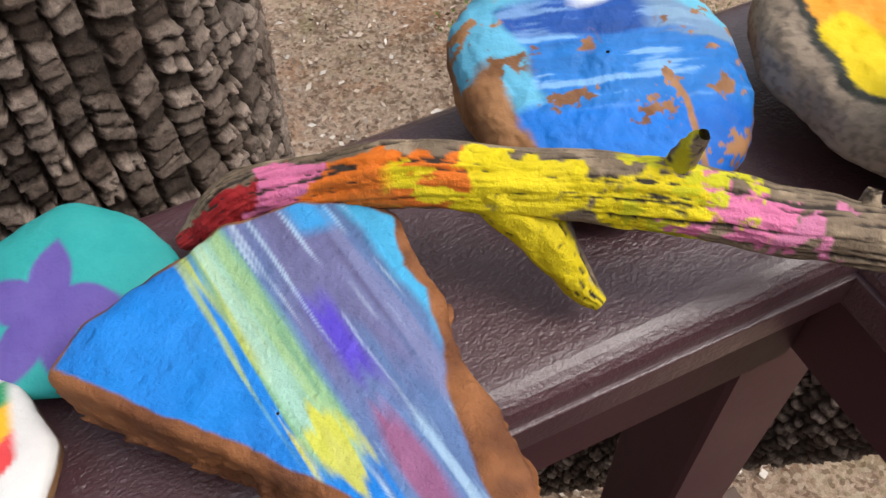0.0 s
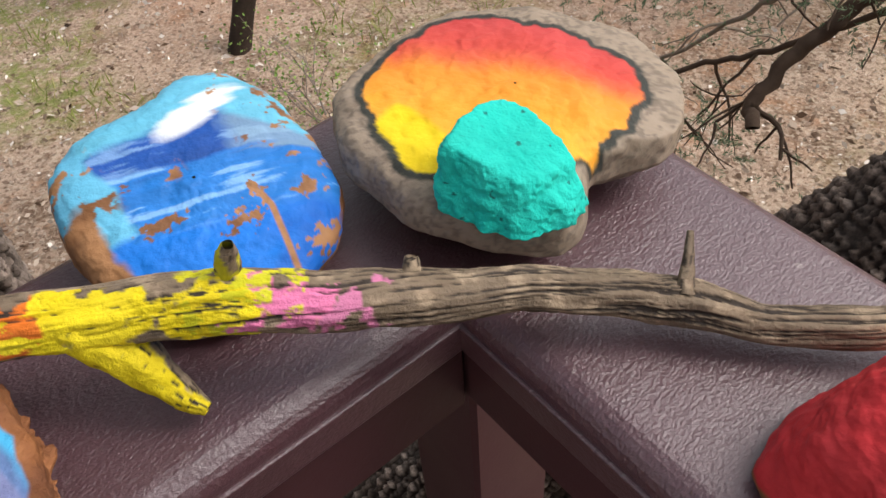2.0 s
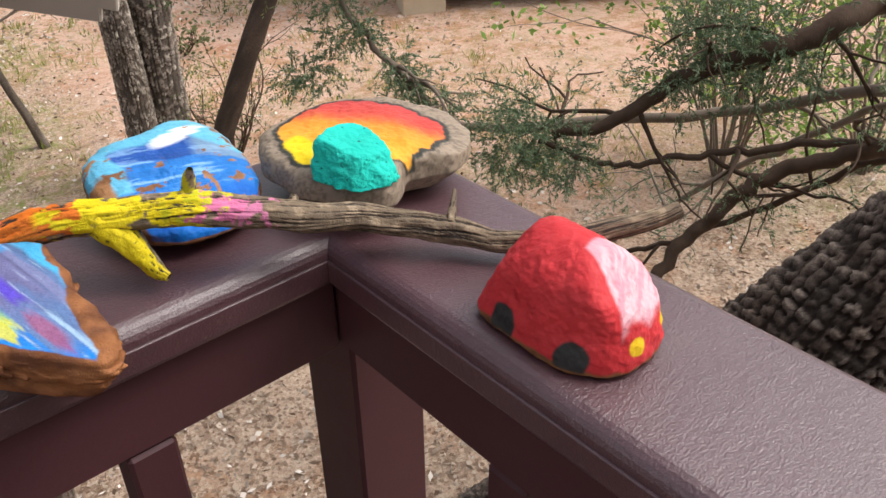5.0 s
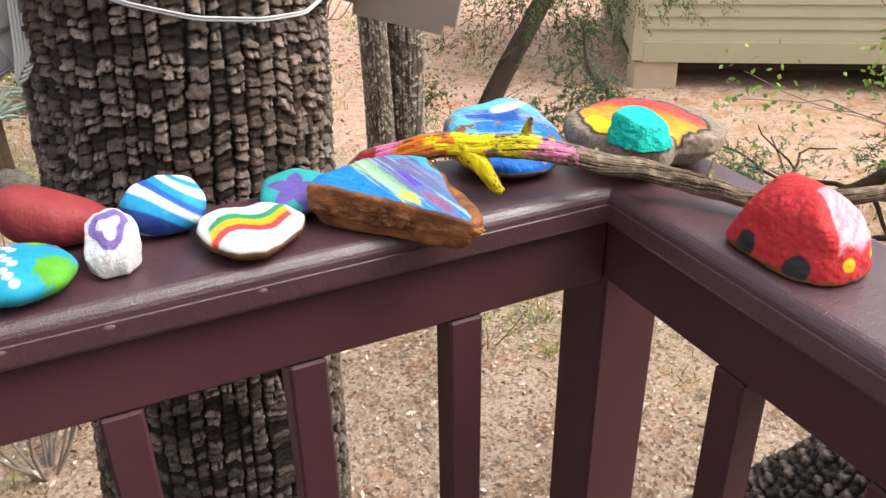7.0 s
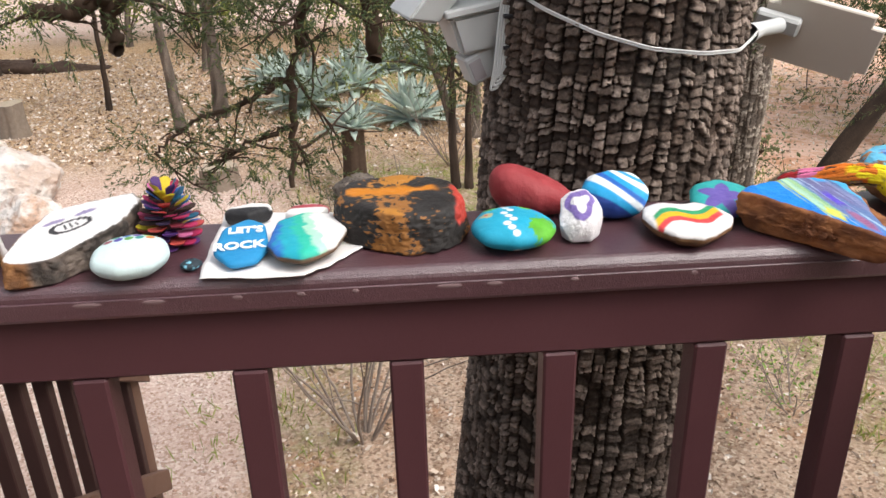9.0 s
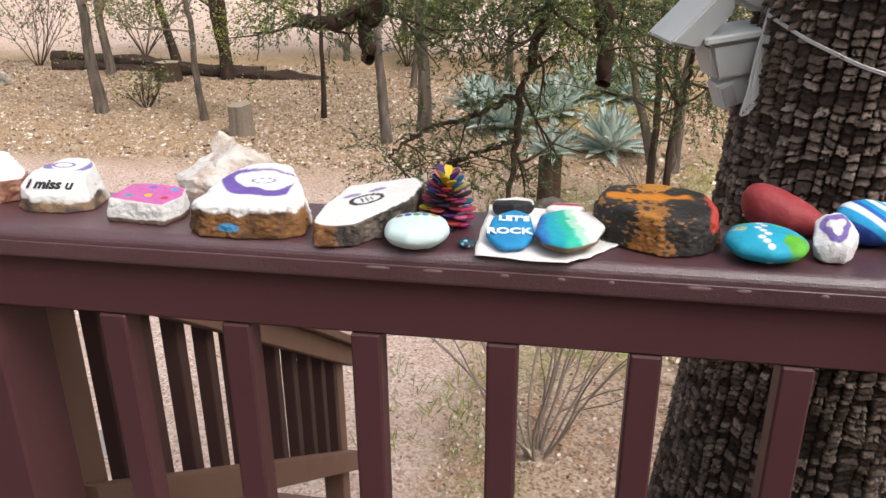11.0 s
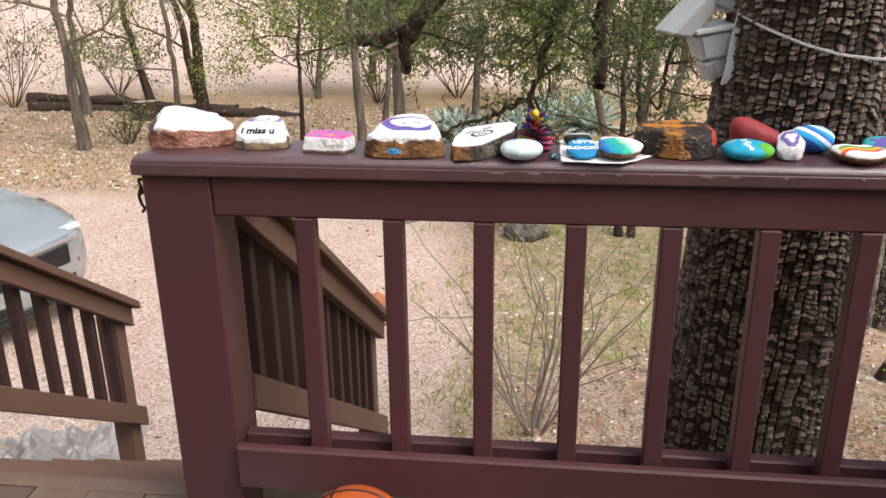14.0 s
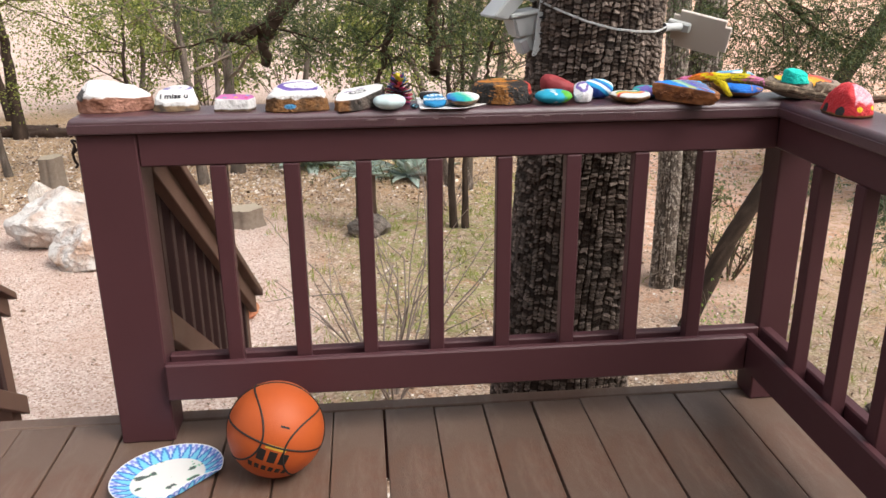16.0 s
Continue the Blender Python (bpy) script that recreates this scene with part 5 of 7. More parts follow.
# ---- the stick ----
def stick():
    t = thing("branch", "weathered forked stick painted red, pink, orange and yellow at one end", "branch")
    N = VNoise(77)
    ctrl = np.array([(-0.062, 0.184, 0.014), (-0.048, 0.183, 0.026), (-0.030, 0.179, 0.037), (-0.008, 0.169, 0.042), (0.020, 0.152, 0.049), (0.048, 0.132, 0.053), (0.080, 0.111, 0.055), (0.108, 0.090, 0.056), (0.133, 0.069, 0.050),
                     (0.168, 0.054, 0.040), (0.205, 0.032, 0.032), (0.240, 0.005, 0.026), (0.258, -0.012, 0.020), (0.274, -0.038, 0.016), (0.308, -0.076, 0.020), (0.345, -0.104, 0.030), (0.382, -0.124, 0.038)])
    rad = np.array([0.0040, 0.0082, 0.0104, 0.0115, 0.0130, 0.0125, 0.0118, 0.0125, 0.0112, 0.0108, 0.0100, 0.0105, 0.0110, 0.0088, 0.0088, 0.0080, 0.0060])

    def limb(name, ctrl, rad, n, sides, paint, label=""):
        s = np.linspace(0, len(ctrl) - 1, n)
        k = np.arange(len(ctrl))
        P = np.stack([np.interp(s, k, ctrl[:, i]) for i in range(3)], -1)
        ker = np.exp(-0.5 * (np.arange(-12, 13) / 6.0) ** 2)
        pad = np.concatenate([np.repeat(P[:1], 12, 0), P, np.repeat(P[-1:], 12, 0)])
        if n > 60:
            P = np.stack([np.convolve(pad[:, i], ker / ker.sum(), "valid") for i in range(3)], -1)
            P[:, 2] += 0.005 * (N.fbm(np.stack([s * 1.3, s * 0, s * 0], -1), 2) - 0.5)
        r = np.interp(s, k, rad)
        V, F = tube(P, r, sides)
        ring = np.repeat(np.arange(n), sides)
        a = np.tile(np.linspace(0, 2 * np.pi, sides, endpoint=False), n)
        twist = a + 0.25 * s[ring]
        g = N.fbm(np.stack([np.cos(a) * 1.6, np.sin(a) * 1.6, s[ring] * 1.1], -1), 3) - 0.5
        fine = N.fbm(np.stack([np.cos(twist) * 8.5, np.sin(twist) * 8.5, s[ring] * 0.9], -1), 3, 0.65) - 0.5
        c = P[ring]
        body = V[:n * sides]
        V[:n * sides] = c + (body - c) * (1 + 0.50 * g + 0.24 * np.minimum(fine, 0.04) * 2)[:, None]
        face = np.concatenate([((body - c) / (r[ring] + 1e-9)[:, None]) @ np.array((0.25, -0.85, 0.45)), [0, 0]])
        s_all = np.concatenate([s[ring], [s[0], s[-1]]])
        nn = N.fbm(V * np.array([110, 110, 110]), 4)
        crack = np.concatenate([fine + 0.5, [0.5, 0.5]])
        col = paint(s_all, nn, crack, V, face)
        me = mesh_of(name, V, F[:, :4], M_RAW, True, col)
        ob = new(name, me)
        ob.parent = t
        if label:
            ob["label"] = label
        return ob

    def wood(nn, crack):
        c = shade(srgb("82705c"), nn, 0.35)
        c = lay(c, step(nn - 0.60, 0.08), srgb("a8937a"))
        return lay(c, step(0.44 - crack, 0.06), srgb("352b23"))

    def main_paint(s, nn, crack, V, face):
        c = wood(nn, crack)
        big = N.fbm(V * 60, 3)
        mid = N.fbm(V * 150 + 3, 3)
        w = s + (big - 0.5) * 2.2 + (mid - 0.5) * 0.7
        solid_paint = step(crack - 0.33 + (mid - 0.5) * 0.3, 0.03)
        low = face + (big - 0.5) * 0.9 + (mid - 0.5) * 0.7
        for lo, hi, edge, h in ((-1, 2.5, 0.50, "a81c22"), (2.45, 3.35, 0.28, "dd76a2"), (3.3, 4.95, 0.26, "e6761a"), (4.75, 7.05, 0.36, "ecd40e"), (7.0, 8.15, 0.40, "e07aa6")):
            c = lay(c, step(w - lo, 0.06) * step(hi - w, 0.06) * step(low - edge, 0.05) * solid_paint, shade(srgb(h), nn, 0.16))
        streak = N.fbm(np.stack([s * 1.2, V[:, 2] * 260, V[:, 1] * 160], -1), 3)
        c = lay(c, step(s - 4.1, 0.2) * step(5.6 - s, 0.2) * step(face - 0.05, 0.2) * step(streak - 0.57, 0.03), srgb("ecd40e"))
        c = lay(c, step(s - 6.3, 0.2) * step(7.8 - s, 0.2) * step(mid - 0.53, 0.03) * step(face + 0.3, 0.1) * step(crack - 0.4, 0.05), srgb("cfca1c"))
        return lay(c, step(s - 7.5, 0.2) * step(8.6 - s, 0.2) * step(mid - 0.62, 0.03) * step(face - 0.2, 0.1), srgb("d07ca2"))

    limb("stem", ctrl, rad, 520, 110, main_paint)
    fork = np.array([(0.052, 0.130, 0.051), (0.061, 0.117, 0.043), (0.067, 0.104, 0.030), (0.072, 0.094, 0.019), (0.077, 0.085, 0.012)])
    limb("fork", fork, np.array([0.0138, 0.0112, 0.0086, 0.0068, 0.0030]), 110, 36, lambda s, nn, crack, V, face: lay(wood(nn, crack), step(crack - 0.35, 0.03) * step(0.3 - face * 0 + (0.5 - nn) - np.clip((V[:, 0] - 0.066) * 60 - (0.100 - V[:, 1]) * 30, 0, 1), 0.1), shade(srgb("e6ce10"), nn, 0.15)), "yellow fork")
    limb("knot", np.array([(0.108, 0.097, 0.066), (0.109, 0.094, 0.078), (0.110, 0.092, 0.084)]), np.array([0.0058, 0.0044, 0.0022]), 30, 18,
         lambda s, nn, crack, V, face: lay(wood(nn, crack), step(nn - 0.46, 0.05), srgb("c4bc1e")))
    limb("twig", np.array([(0.254, -0.012, 0.028), (0.263, -0.005, 0.036), (0.271, 0.002, 0.044)]), np.array([0.0046, 0.0028, 0.0014]), 30, 14, lambda s, nn, crack, V, face: wood(nn, crack))
    limb("bud", np.array([(0.168, 0.062, 0.044), (0.172, 0.066, 0.051)]), np.array([0.005, 0.003]), 16, 12, lambda s, nn, crack, V, face: wood(nn, crack))
    t.location = (0, 0, CAP_TOP)
    return t


stick()


# ---- the pine cone ----
def pine_cone():
    t = thing("pine_cone", "open pine cone with scales painted in many colours", "pine cone", at=pose(-0.751, 0.166, CAP_TOP, 0, 0, 0) @ Matrix.Diagonal((0.9, 0.9, 0.80, 1)))
    core = Mat("dark_cone_core", 0.9).color(srgb("3a2620")).m
    V, F = tube([(0, 0, 0.004), (0, 0, 0.03), (0, 0, 0.06), (0, 0, 0.076)], [0.012, 0.014, 0.010, 0.004], 12)
    part("core", mesh_of("core", V, F, core, True), t)
    cols = ["c8386a", "7a4a9c", "2f6cc0", "e0c828", "c8524a", "b02a5a", "4a2a6c", "1f6a8a", "d070a0", "3a2a4a", "8a3040"]
    mats = []
    for h in cols:
        m = Mat("cone_scale_paint", 0.6)
        m.color(m.mix(m.noise(200, 4), srgb(h), tuple(v * 0.6 for v in srgb(h))))
        mats.append(m.m)
    r = random.Random(4)
    for k in range(78):
        f = k / 77
        z = 0.005 + 0.072 * f
        a = k * 2.39996
        R = 0.040 * (0.80 + 0.20 * min(1, f * 5)) * (1 - 0.62 * max(0, f - 0.25) ** 1.4 / 0.67)
        w = 0.0105 * (1 - 0.30 * f)
        up = -0.002 + 0.022 * f
        pts = [(0.006, -w * 0.3, 0), (R * 0.62, -w * 0.75, up * 0.5), (R * 0.85, -w, up * 0.85), (R, -w * 0.6, up), (R * 1.05, 0, up * 1.04), (R, w * 0.6, up), (R * 0.85, w, up * 0.85), (R * 0.62, w * 0.75, up * 0.5), (0.006, w * 0.3, 0)]
        th = 0.0026
        Vv = [(x, y, zz) for x, y, zz in pts] + [(x * 0.97, y * 0.9, zz - th) for x, y, zz in pts]
        n = len(pts)
        Ff = [tuple(range(n)), tuple(range(2 * n - 1, n - 1, -1))] + [(i, n + i, n + (i + 1) % n, (i + 1) % n) for i in range(n)]
        sc = part("scale", mesh_of("scale", Vv, Ff, mats[r.randrange(len(mats))] if r.random() < 0.85 else core), t)
        sc.matrix_basis = pose(0, 0, z, 0, 0, math.degrees(a))
    return t


pine_cone()


# ---- ball and plate on the boards ----
def basketball():
    t = thing("basketball", "orange rubber basketball with black seams and printed marks", "ball", at=pose(-1.087, -0.086, FLOOR + 0.1185, -12, 22, -2))
    R = 0.1185
    m = Mat("pebbled_orange_rubber", 0.55, 0.4)
    m.color(m.mix(m.noise(12, 5), srgb("a8481a"), srgb("c05c28")))
    v = m.voronoi(330)
    m.bump(v.outputs["Distance"], 0.35, 0.001)
    bm = bmesh.new()
    bmesh.ops.create_uvsphere(bm, u_segments=64, v_segments=40, radius=R)
    for f in bm.faces:
        f.smooth = True
    part("skin", (bm, m.m), t)
    black = Mat("black_rubber", 0.6).color(srgb("1d1918")).m
    gold = Mat("gold_print", 0.5).color(srgb("c8a03a")).m

    def seam(pts):
        P = np.array([np.array(p) / np.linalg.norm(p) * R for p in pts])
        V, F = tube(P, 0.0026, 6, close=False)
        part("seam", mesh_of("seam", V, F, black, True), t)

    th = np.linspace(0, 2 * np.pi, 97)
    seam([(math.cos(a), math.sin(a), 0) for a in th])
    seam([(math.cos(a), 0, math.sin(a)) for a in th])
    for s in (-1, 1):
        seam([(0.55 * s + 0.33 * s * math.cos(2 * a), math.sin(a) * 0.9, math.cos(a) * 0.9) for a in th])

    def mark(cu, cv, w, h, mat, name):
        """A printed bar that follows the ball."""
        n = 8
        Vv, Ff = [], []
        for i in range(n + 1):
            for j in range(3):
                a, b = cu + w * (i / n - 0.5), cv + h * (j / 2 - 0.5)
                p = np.array((math.cos(b) * math.cos(a), math.cos(b) * math.sin(a), math.sin(b))) * (R + 0.0006)
                Vv.append(p)
        for i in range(n):
            for j in range(2):
                q = i * 3 + j
                Ff.append((q, q + 3, q + 4, q + 1))
        part(name, mesh_of(name, Vv, Ff, mat, True), t)

    for k in range(3):
        mark(-1.75 + 0.24 * k, -0.24, 0.17, 0.26, black, "printed_mark")
    mark(-1.50, -0.02, 0.42, 0.10, gold, "gold_mark")
    for k in range(6):
        mark(-1.95 + 0.17 * k, -0.56, 0.11, 0.14, black, "printed_mark")
    mark(-1.45, 0.42, 0.2, 0.04, black, "printed_mark")
    return t


basketball()


def paper_plate():
    t = thing("paper_plate", "torn half of a blue patterned paper plate with paint dabs", "plate", at=pose(-1.360, -0.095, FLOOR + 0.001, 0, 0, 34) @ Matrix.Diagonal((1.18, 1.18, 1.1, 1)))
    m = Mat("printed_paper_plate", 0.7, 0.3)
    c = m.attr("paint")["Color"]
    m.color(c)
    nr, na = 34, 240
    N = VNoise(90)
    V, col = [], []
    for i in range(nr + 1):
        f = i / nr
        for j in range(na):
            a = 2 * math.pi * j / na
            r = 0.118 * f
            x, y = r * math.cos(a), r * math.sin(a) * 0.84
            y = max(y, -0.070 + 0.012 * math.sin(x * 30)) if y < 0 else y
            z = 0.002 + (0.016 * ((f - 0.68) / 0.32) ** 1.2 if f > 0.68 else 0)
            V.append((x, y, z))
            if f > 0.66:
                zig = (j * 24 / na) % 1
                k = abs(zig - 0.5) * 2
                q = (f - 0.66) / 0.34
                cc = srgb("3f6fb4") if abs(q - k) < 0.20 else srgb("6fbcd6") if q < k else srgb("b9c6e0") if abs(q - 1 + k) > 0.2 else srgb("7a80c4")
                if q > 0.92:
                    cc = srgb("e8e8e6")
            else:
                cc = srgb("dad8d4")
                h = float(N.fbm(np.array([[x * 60, y * 60, 1.0]]), 3)[0])
                if h > 0.66:
                    cc = srgb("4f5a55")
                elif h > 0.645:
                    cc = srgb("5ab080")
            col.append(cc)
    F = []
    for i in range(nr):
        for j in range(na):
            b = (j + 1) % na
            F.append((i * na + j, (i + 1) * na + j, (i + 1) * na + b, i * na + b))
    me = mesh_of("plate", np.array(V), np.array(F), m.m, True, np.array(col))
    ob = part("dish", me, t)
    sol = ob.modifiers.new("thickness", "SOLIDIFY")
    sol.thickness = 0.0012
    return t


paper_plate()


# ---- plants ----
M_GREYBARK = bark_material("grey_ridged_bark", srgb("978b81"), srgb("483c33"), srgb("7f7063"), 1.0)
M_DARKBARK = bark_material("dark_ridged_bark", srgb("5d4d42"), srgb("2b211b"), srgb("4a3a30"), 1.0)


def twig_material(name, a, b):
    m = Mat(name, 0.9, 0.2)
    m.color(m.mix(m.noise(25, 5), srgb(a), srgb(b)))
    m.bump(m.noise(90, 4, 0.6, (1, 1, 0.2)), 0.5, 0.005)
    return m.m


M_TWIG = twig_material("dark_twig", "3b2e26", "5e4d40")
M_LIMB = twig_material("grey_limb", "6b5d51", "94877a")
M_PALETWIG = twig_material("pale_dry_twig", "7a6c62", "a09288")


def leaf_material(name, a, b, c, trans=0.25):
    m = Mat(name, 0.6, 0.3)
    i = m.island()
    col = m.mix(m.ramp(i, [(0.0, 0.0), (1.0, 1.0)]), srgb(a), srgb(b))
    col = m.mix(m.ramp(i, [(0.80, 0.0), (0.92, 0.8)]), col, srgb(c))
    m.color(col)
    m.b.inputs["Subsurface Weight"].default_value = 0.0
    t = m.n.new("ShaderNodeBsdfTranslucent")
    m.l.new(col, t.inputs[0])
    x = m.n.new("ShaderNodeMixShader")
    x.inputs[0].default_value = trans
    out = m.n["Material Output"]
    m.l.new(m.b.outputs[0], x.inputs[1])
    m.l.new(t.outputs[0], x.inputs[2])
    m.l.new(x.outputs[0], out.inputs[0])
    return m.m


M_JUNIPER = leaf_material("juniper_sprays", "3f4f33", "627048", "86804e")
M_BLUEJUNIPER = leaf_material("blue_green_juniper_sprays", "546850", "788a68", "97a27e")
M_OAK = leaf_material("spring_leaves", "66742e", "8f9a4c", "b2b068")
M_SHRUB = leaf_material("shrub_leaves", "64863a", "94b45a", "bccc74")
M_OLIVE = leaf_material("dull_olive_leaves", "5a6240", "7d8258", "97946c")


def blades(points, dirs, length, width, r, droop=0.0):
    """Small pointed blades from points along dirs, each one quad folded to a point."""
    n = len(points)
    d = dirs / (np.linalg.norm(dirs, axis=1)[:, None] + 1e-9)
    side = np.cross(d, r.normal(size=(n, 3)))
    side /= np.linalg.norm(side, axis=1)[:, None] + 1e-9
    L = (length * (0.6 + 0.8 * r.rand(n)))[:, None]
    W = width * (0.7 + 0.6 * r.rand(n))[:, None]
    mid = points + d * L * 0.5
    tip = points + d * L - np.array([0, 0, 1.0]) * droop * L
    V = np.stack([points, mid + side * W * 0.5, tip, mid - side * W * 0.5], 1).reshape(-1, 3)
    return V, np.arange(4 * n).reshape(-1, 4)


def spray_cloud(centres, radius, count, r, length=0.05, width=0.010, per=16):
    """Juniper foliage: twiglets scattered round the centres, each set with fine blades."""
    C = np.array(centres, float)
    k = r.randint(0, len(C), count)
    off = r.normal(size=(count, 3)) * np.array([radius, radius, radius * 0.75]) * 0.55
    base = C[k] + off
    axis = off + np.array([0, 0, -0.03]) + r.normal(size=(count, 3)) * radius * 0.5
    axis /= np.linalg.norm(axis, axis=1)[:, None] + 1e-9
    P = np.repeat(base, per, 0) + np.repeat(axis, per, 0) * (np.tile(np.linspace(0, 1, per), count) * radius * 0.55)[:, None]
    D = np.repeat(axis, per, 0) + r.normal(size=(count * per, 3)) * 0.55
    return blades(P, D, length, width, r)


def leaf_cloud(centres, radius, count, r, size=0.05):
    C = np.array(centres, float)
    k = r.randint(0, len(C), count)
    P = C[k] + r.normal(size=(count, 3)) * radius * 0.5
    return blades(P, r.normal(size=(count, 3)), size, size * 0.6, r)


def smooth_line(ctrl, n):
    ctrl = np.array(ctrl, float)
    s = np.linspace(0, len(ctrl) - 1, n)
    k = np.arange(len(ctrl))
    P = np.stack([np.interp(s, k, ctrl[:, i]) for i in range(3)], -1)
    if n > 8:
        for _ in range(2):
            P[1:-1] = (P[:-2] + 2 * P[1:-1] + P[2:]) / 4
    return P


def grow(base, direction, length, radius, r, depth, out, tips, spread=0.7, bend=0.25, kids=3, sides=6, up=0.25):
    """Branching limbs as tapered tubes, into out; the ends go to tips."""
    n = 7
    d = np.array(direction, float)
    d /= np.linalg.norm(d)
    P = [np.array(base, float)]
    for i in range(n - 1):
        d = d + r.normal(size=3) * bend * 0.5 + np.array([0, 0, up * 0.08])
        d /= np.linalg.norm(d)
        P.append(P[-1] + d * length / (n - 1))
    P = np.array(P)
    out.append(tube(P, np.linspace(radius, radius * 0.5, n), sides))
    if depth == 0:
        tips.append(P[-1])
        tips.append(P[-3])
        return
    for q in range(kids):
        i = r.randint(2, n)
        dd = d + r.normal(size=3) * spread
        grow(P[i], dd, length * (0.5 + 0.25 * r.rand()), radius * 0.5, r, depth - 1, out, tips, spread, bend, kids, max(4, sides - 1), up)


def small_tree(x, y, height, radius, lean, bark, leaf, leaves, seed, label, first=0.26, size=0.055, spread=0.45, category="tree", kids=3, depth=2, group="yard trees"):
    r = np.random.RandomState(seed)
    t = thing("tree", label, category, group, at=pose(x, y, float(ground_z(x, y)) - 0.03))
    n = 26
    s = np.linspace(0, 1, n)
    wob = np.cumsum(r.normal(size=(n, 2)), 0) * 0.012 * height
    P = np.stack([lean[0] * s + wob[:, 0] * s, lean[1] * s + wob[:, 1] * s, height * s], -1)
    V, F = tube(P, radius * (1.25 - 0.9 * s ** 0.8) + 0.25 * radius * np.exp(-s * 14), 14)
    nn = VN.fbm((V + seed) * np.array([38, 38, 9]), 3)
    ax = np.concatenate([np.repeat(P, 14, 0), P[:1], P[-1:]])
    V = ax + (V - ax) * (1 + 0.30 * (nn - 0.5))[:, None]
    col = np.stack([nn, nn * 0, nn], -1)
    part("trunk", mesh_of("trunk", V, F, bark, True, col), t)
    tips = []
    for k in range(kids + 3):
        out = []
        i = int(n * (first + (0.97 - first) * (k + r.rand()) / (kids + 3)))
        a = r.rand() * 6.28
        grow(P[min(i, n - 1)], (math.cos(a), math.sin(a), 0.35), height * 0.28, radius * 0.38, r, depth, out, tips, spread, kids=kids)
        V, F = join(out)
        part("limb", mesh_of("limb", V, F, M_LIMB if bark is M_GREYBARK else M_TWIG, True), t)
    if leaves:
        V, F = leaf_cloud(tips, 0.34, int(leaves * 2.6), r, size * 0.66)
        part("crown", mesh_of("crown", V, F, leaf), t)
    return t


TREES = [
    (-7.44, 9.96, 4.2, 0.105, (-0.5, 0.2), M_GREYBARK, 2250), (-9.03, 12.93, 4.4, 0.095, (-0.3, 0.1), M_GREYBARK, 2250), (-6.75, 12.81, 4.6, 0.130, (0.05, 0.0), M_DARKBARK, 3000),
    (-5.77, 9.75, 3.8, 0.060, (-0.6, 0.2), M_GREYBARK, 1750), (-4.18, 10.17, 3.4, 0.045, (0.1, 0.1), M_DARKBARK, 2250), (-2.99, 9.00, 4.0, 0.080, (-0.35, 0.1), M_GREYBARK, 2250),
    (-2.64, 9.66, 4.2, 0.110, (0.1, 0.2), M_GREYBARK, 2250), (0.23, 8.36, 3.4, 0.065, (-0.7, 0.0), M_GREYBARK, 1500), (0.43, 8.15, 3.4, 0.065, (0.15, 0.1), M_GREYBARK, 1500),
    (0.08, 6.53, 2.8, 0.050, (-0.15, 0.2), M_DARKBARK, 875), (0.20, 6.51, 2.8, 0.045, (-0.05, 0.2), M_DARKBARK, 875), (-11.83, 12.43, 4.6, 0.17, (-0.3, 0.2), M_GREYBARK, 3000),
    (-8.6, 14.6, 4.2, 0.10, (-0.8, 0.2), M_DARKBARK, 2750), (-7.7, 14.9, 4.2, 0.11, (-0.7, 0.0), M_DARKBARK, 2750), (-5.2, 14.9, 3.6, 0.07, (0.3, 0.2), M_GREYBARK, 2750),
    (-3.4, 12.6, 3.6, 0.06, (0.4, 0.1), M_GREYBARK, 2750), (-1.9, 13.6, 3.8, 0.08, (0.1, 0.1), M_GREYBARK, 2750), (1.4, 12.4, 3.8, 0.10, (0.1, 0.2), M_GREYBARK, 2500),
    (-4.6, 17.5, 4.2, 0.09, (0.2, 0.1), M_GREYBARK, 2750), (2.9, 14.5, 4.4, 0.11, (0.0, 0.2), M_GREYBARK, 2500), (1.36, 5.74, 2.6, 0.040, (-0.55, 0.0), M_GREYBARK, 0),
]
for k, (x, y, h, rr, lean, bark, leaves) in enumerate(TREES):
    small_tree(x, y, h, rr * 0.70, lean, bark, M_OAK if k % 3 else M_OLIVE, leaves, 200 + k, "slender grey yard tree with sparse spring leaves" if bark is M_GREYBARK else "slender dark-barked yard tree with sparse leaves", depth=2 if leaves else 1)


def shrub(x, y, height, width, seed, leaf, leaves, twig, label, size=0.045, stems=9, depth=2, radius=0.012):
    r = np.random.RandomState(seed)
    t = thing("shrub", label, "shrub", "yard shrubs", at=pose(x, y, float(ground_z(x, y)) - 0.02))
    tips = []
    for k in range(stems):
        out = []
        a = r.rand() * 6.28
        grow((0.04 * math.cos(a), 0.04 * math.sin(a), 0), (math.cos(a) * width, math.sin(a) * width, 1.0), height * (0.55 + 0.25 * r.rand()), radius, r, depth, out, tips, 0.45, 0.16, 3, 5)
        V, F = join(out)
        part("stem", mesh_of("stem", V, F, twig, True), t)
    if leaves:
        V, F = leaf_cloud(tips, 0.12 + 0.10 * width, leaves, r, size)
        part("foliage", mesh_of("foliage", V, F, leaf), t)
    return t


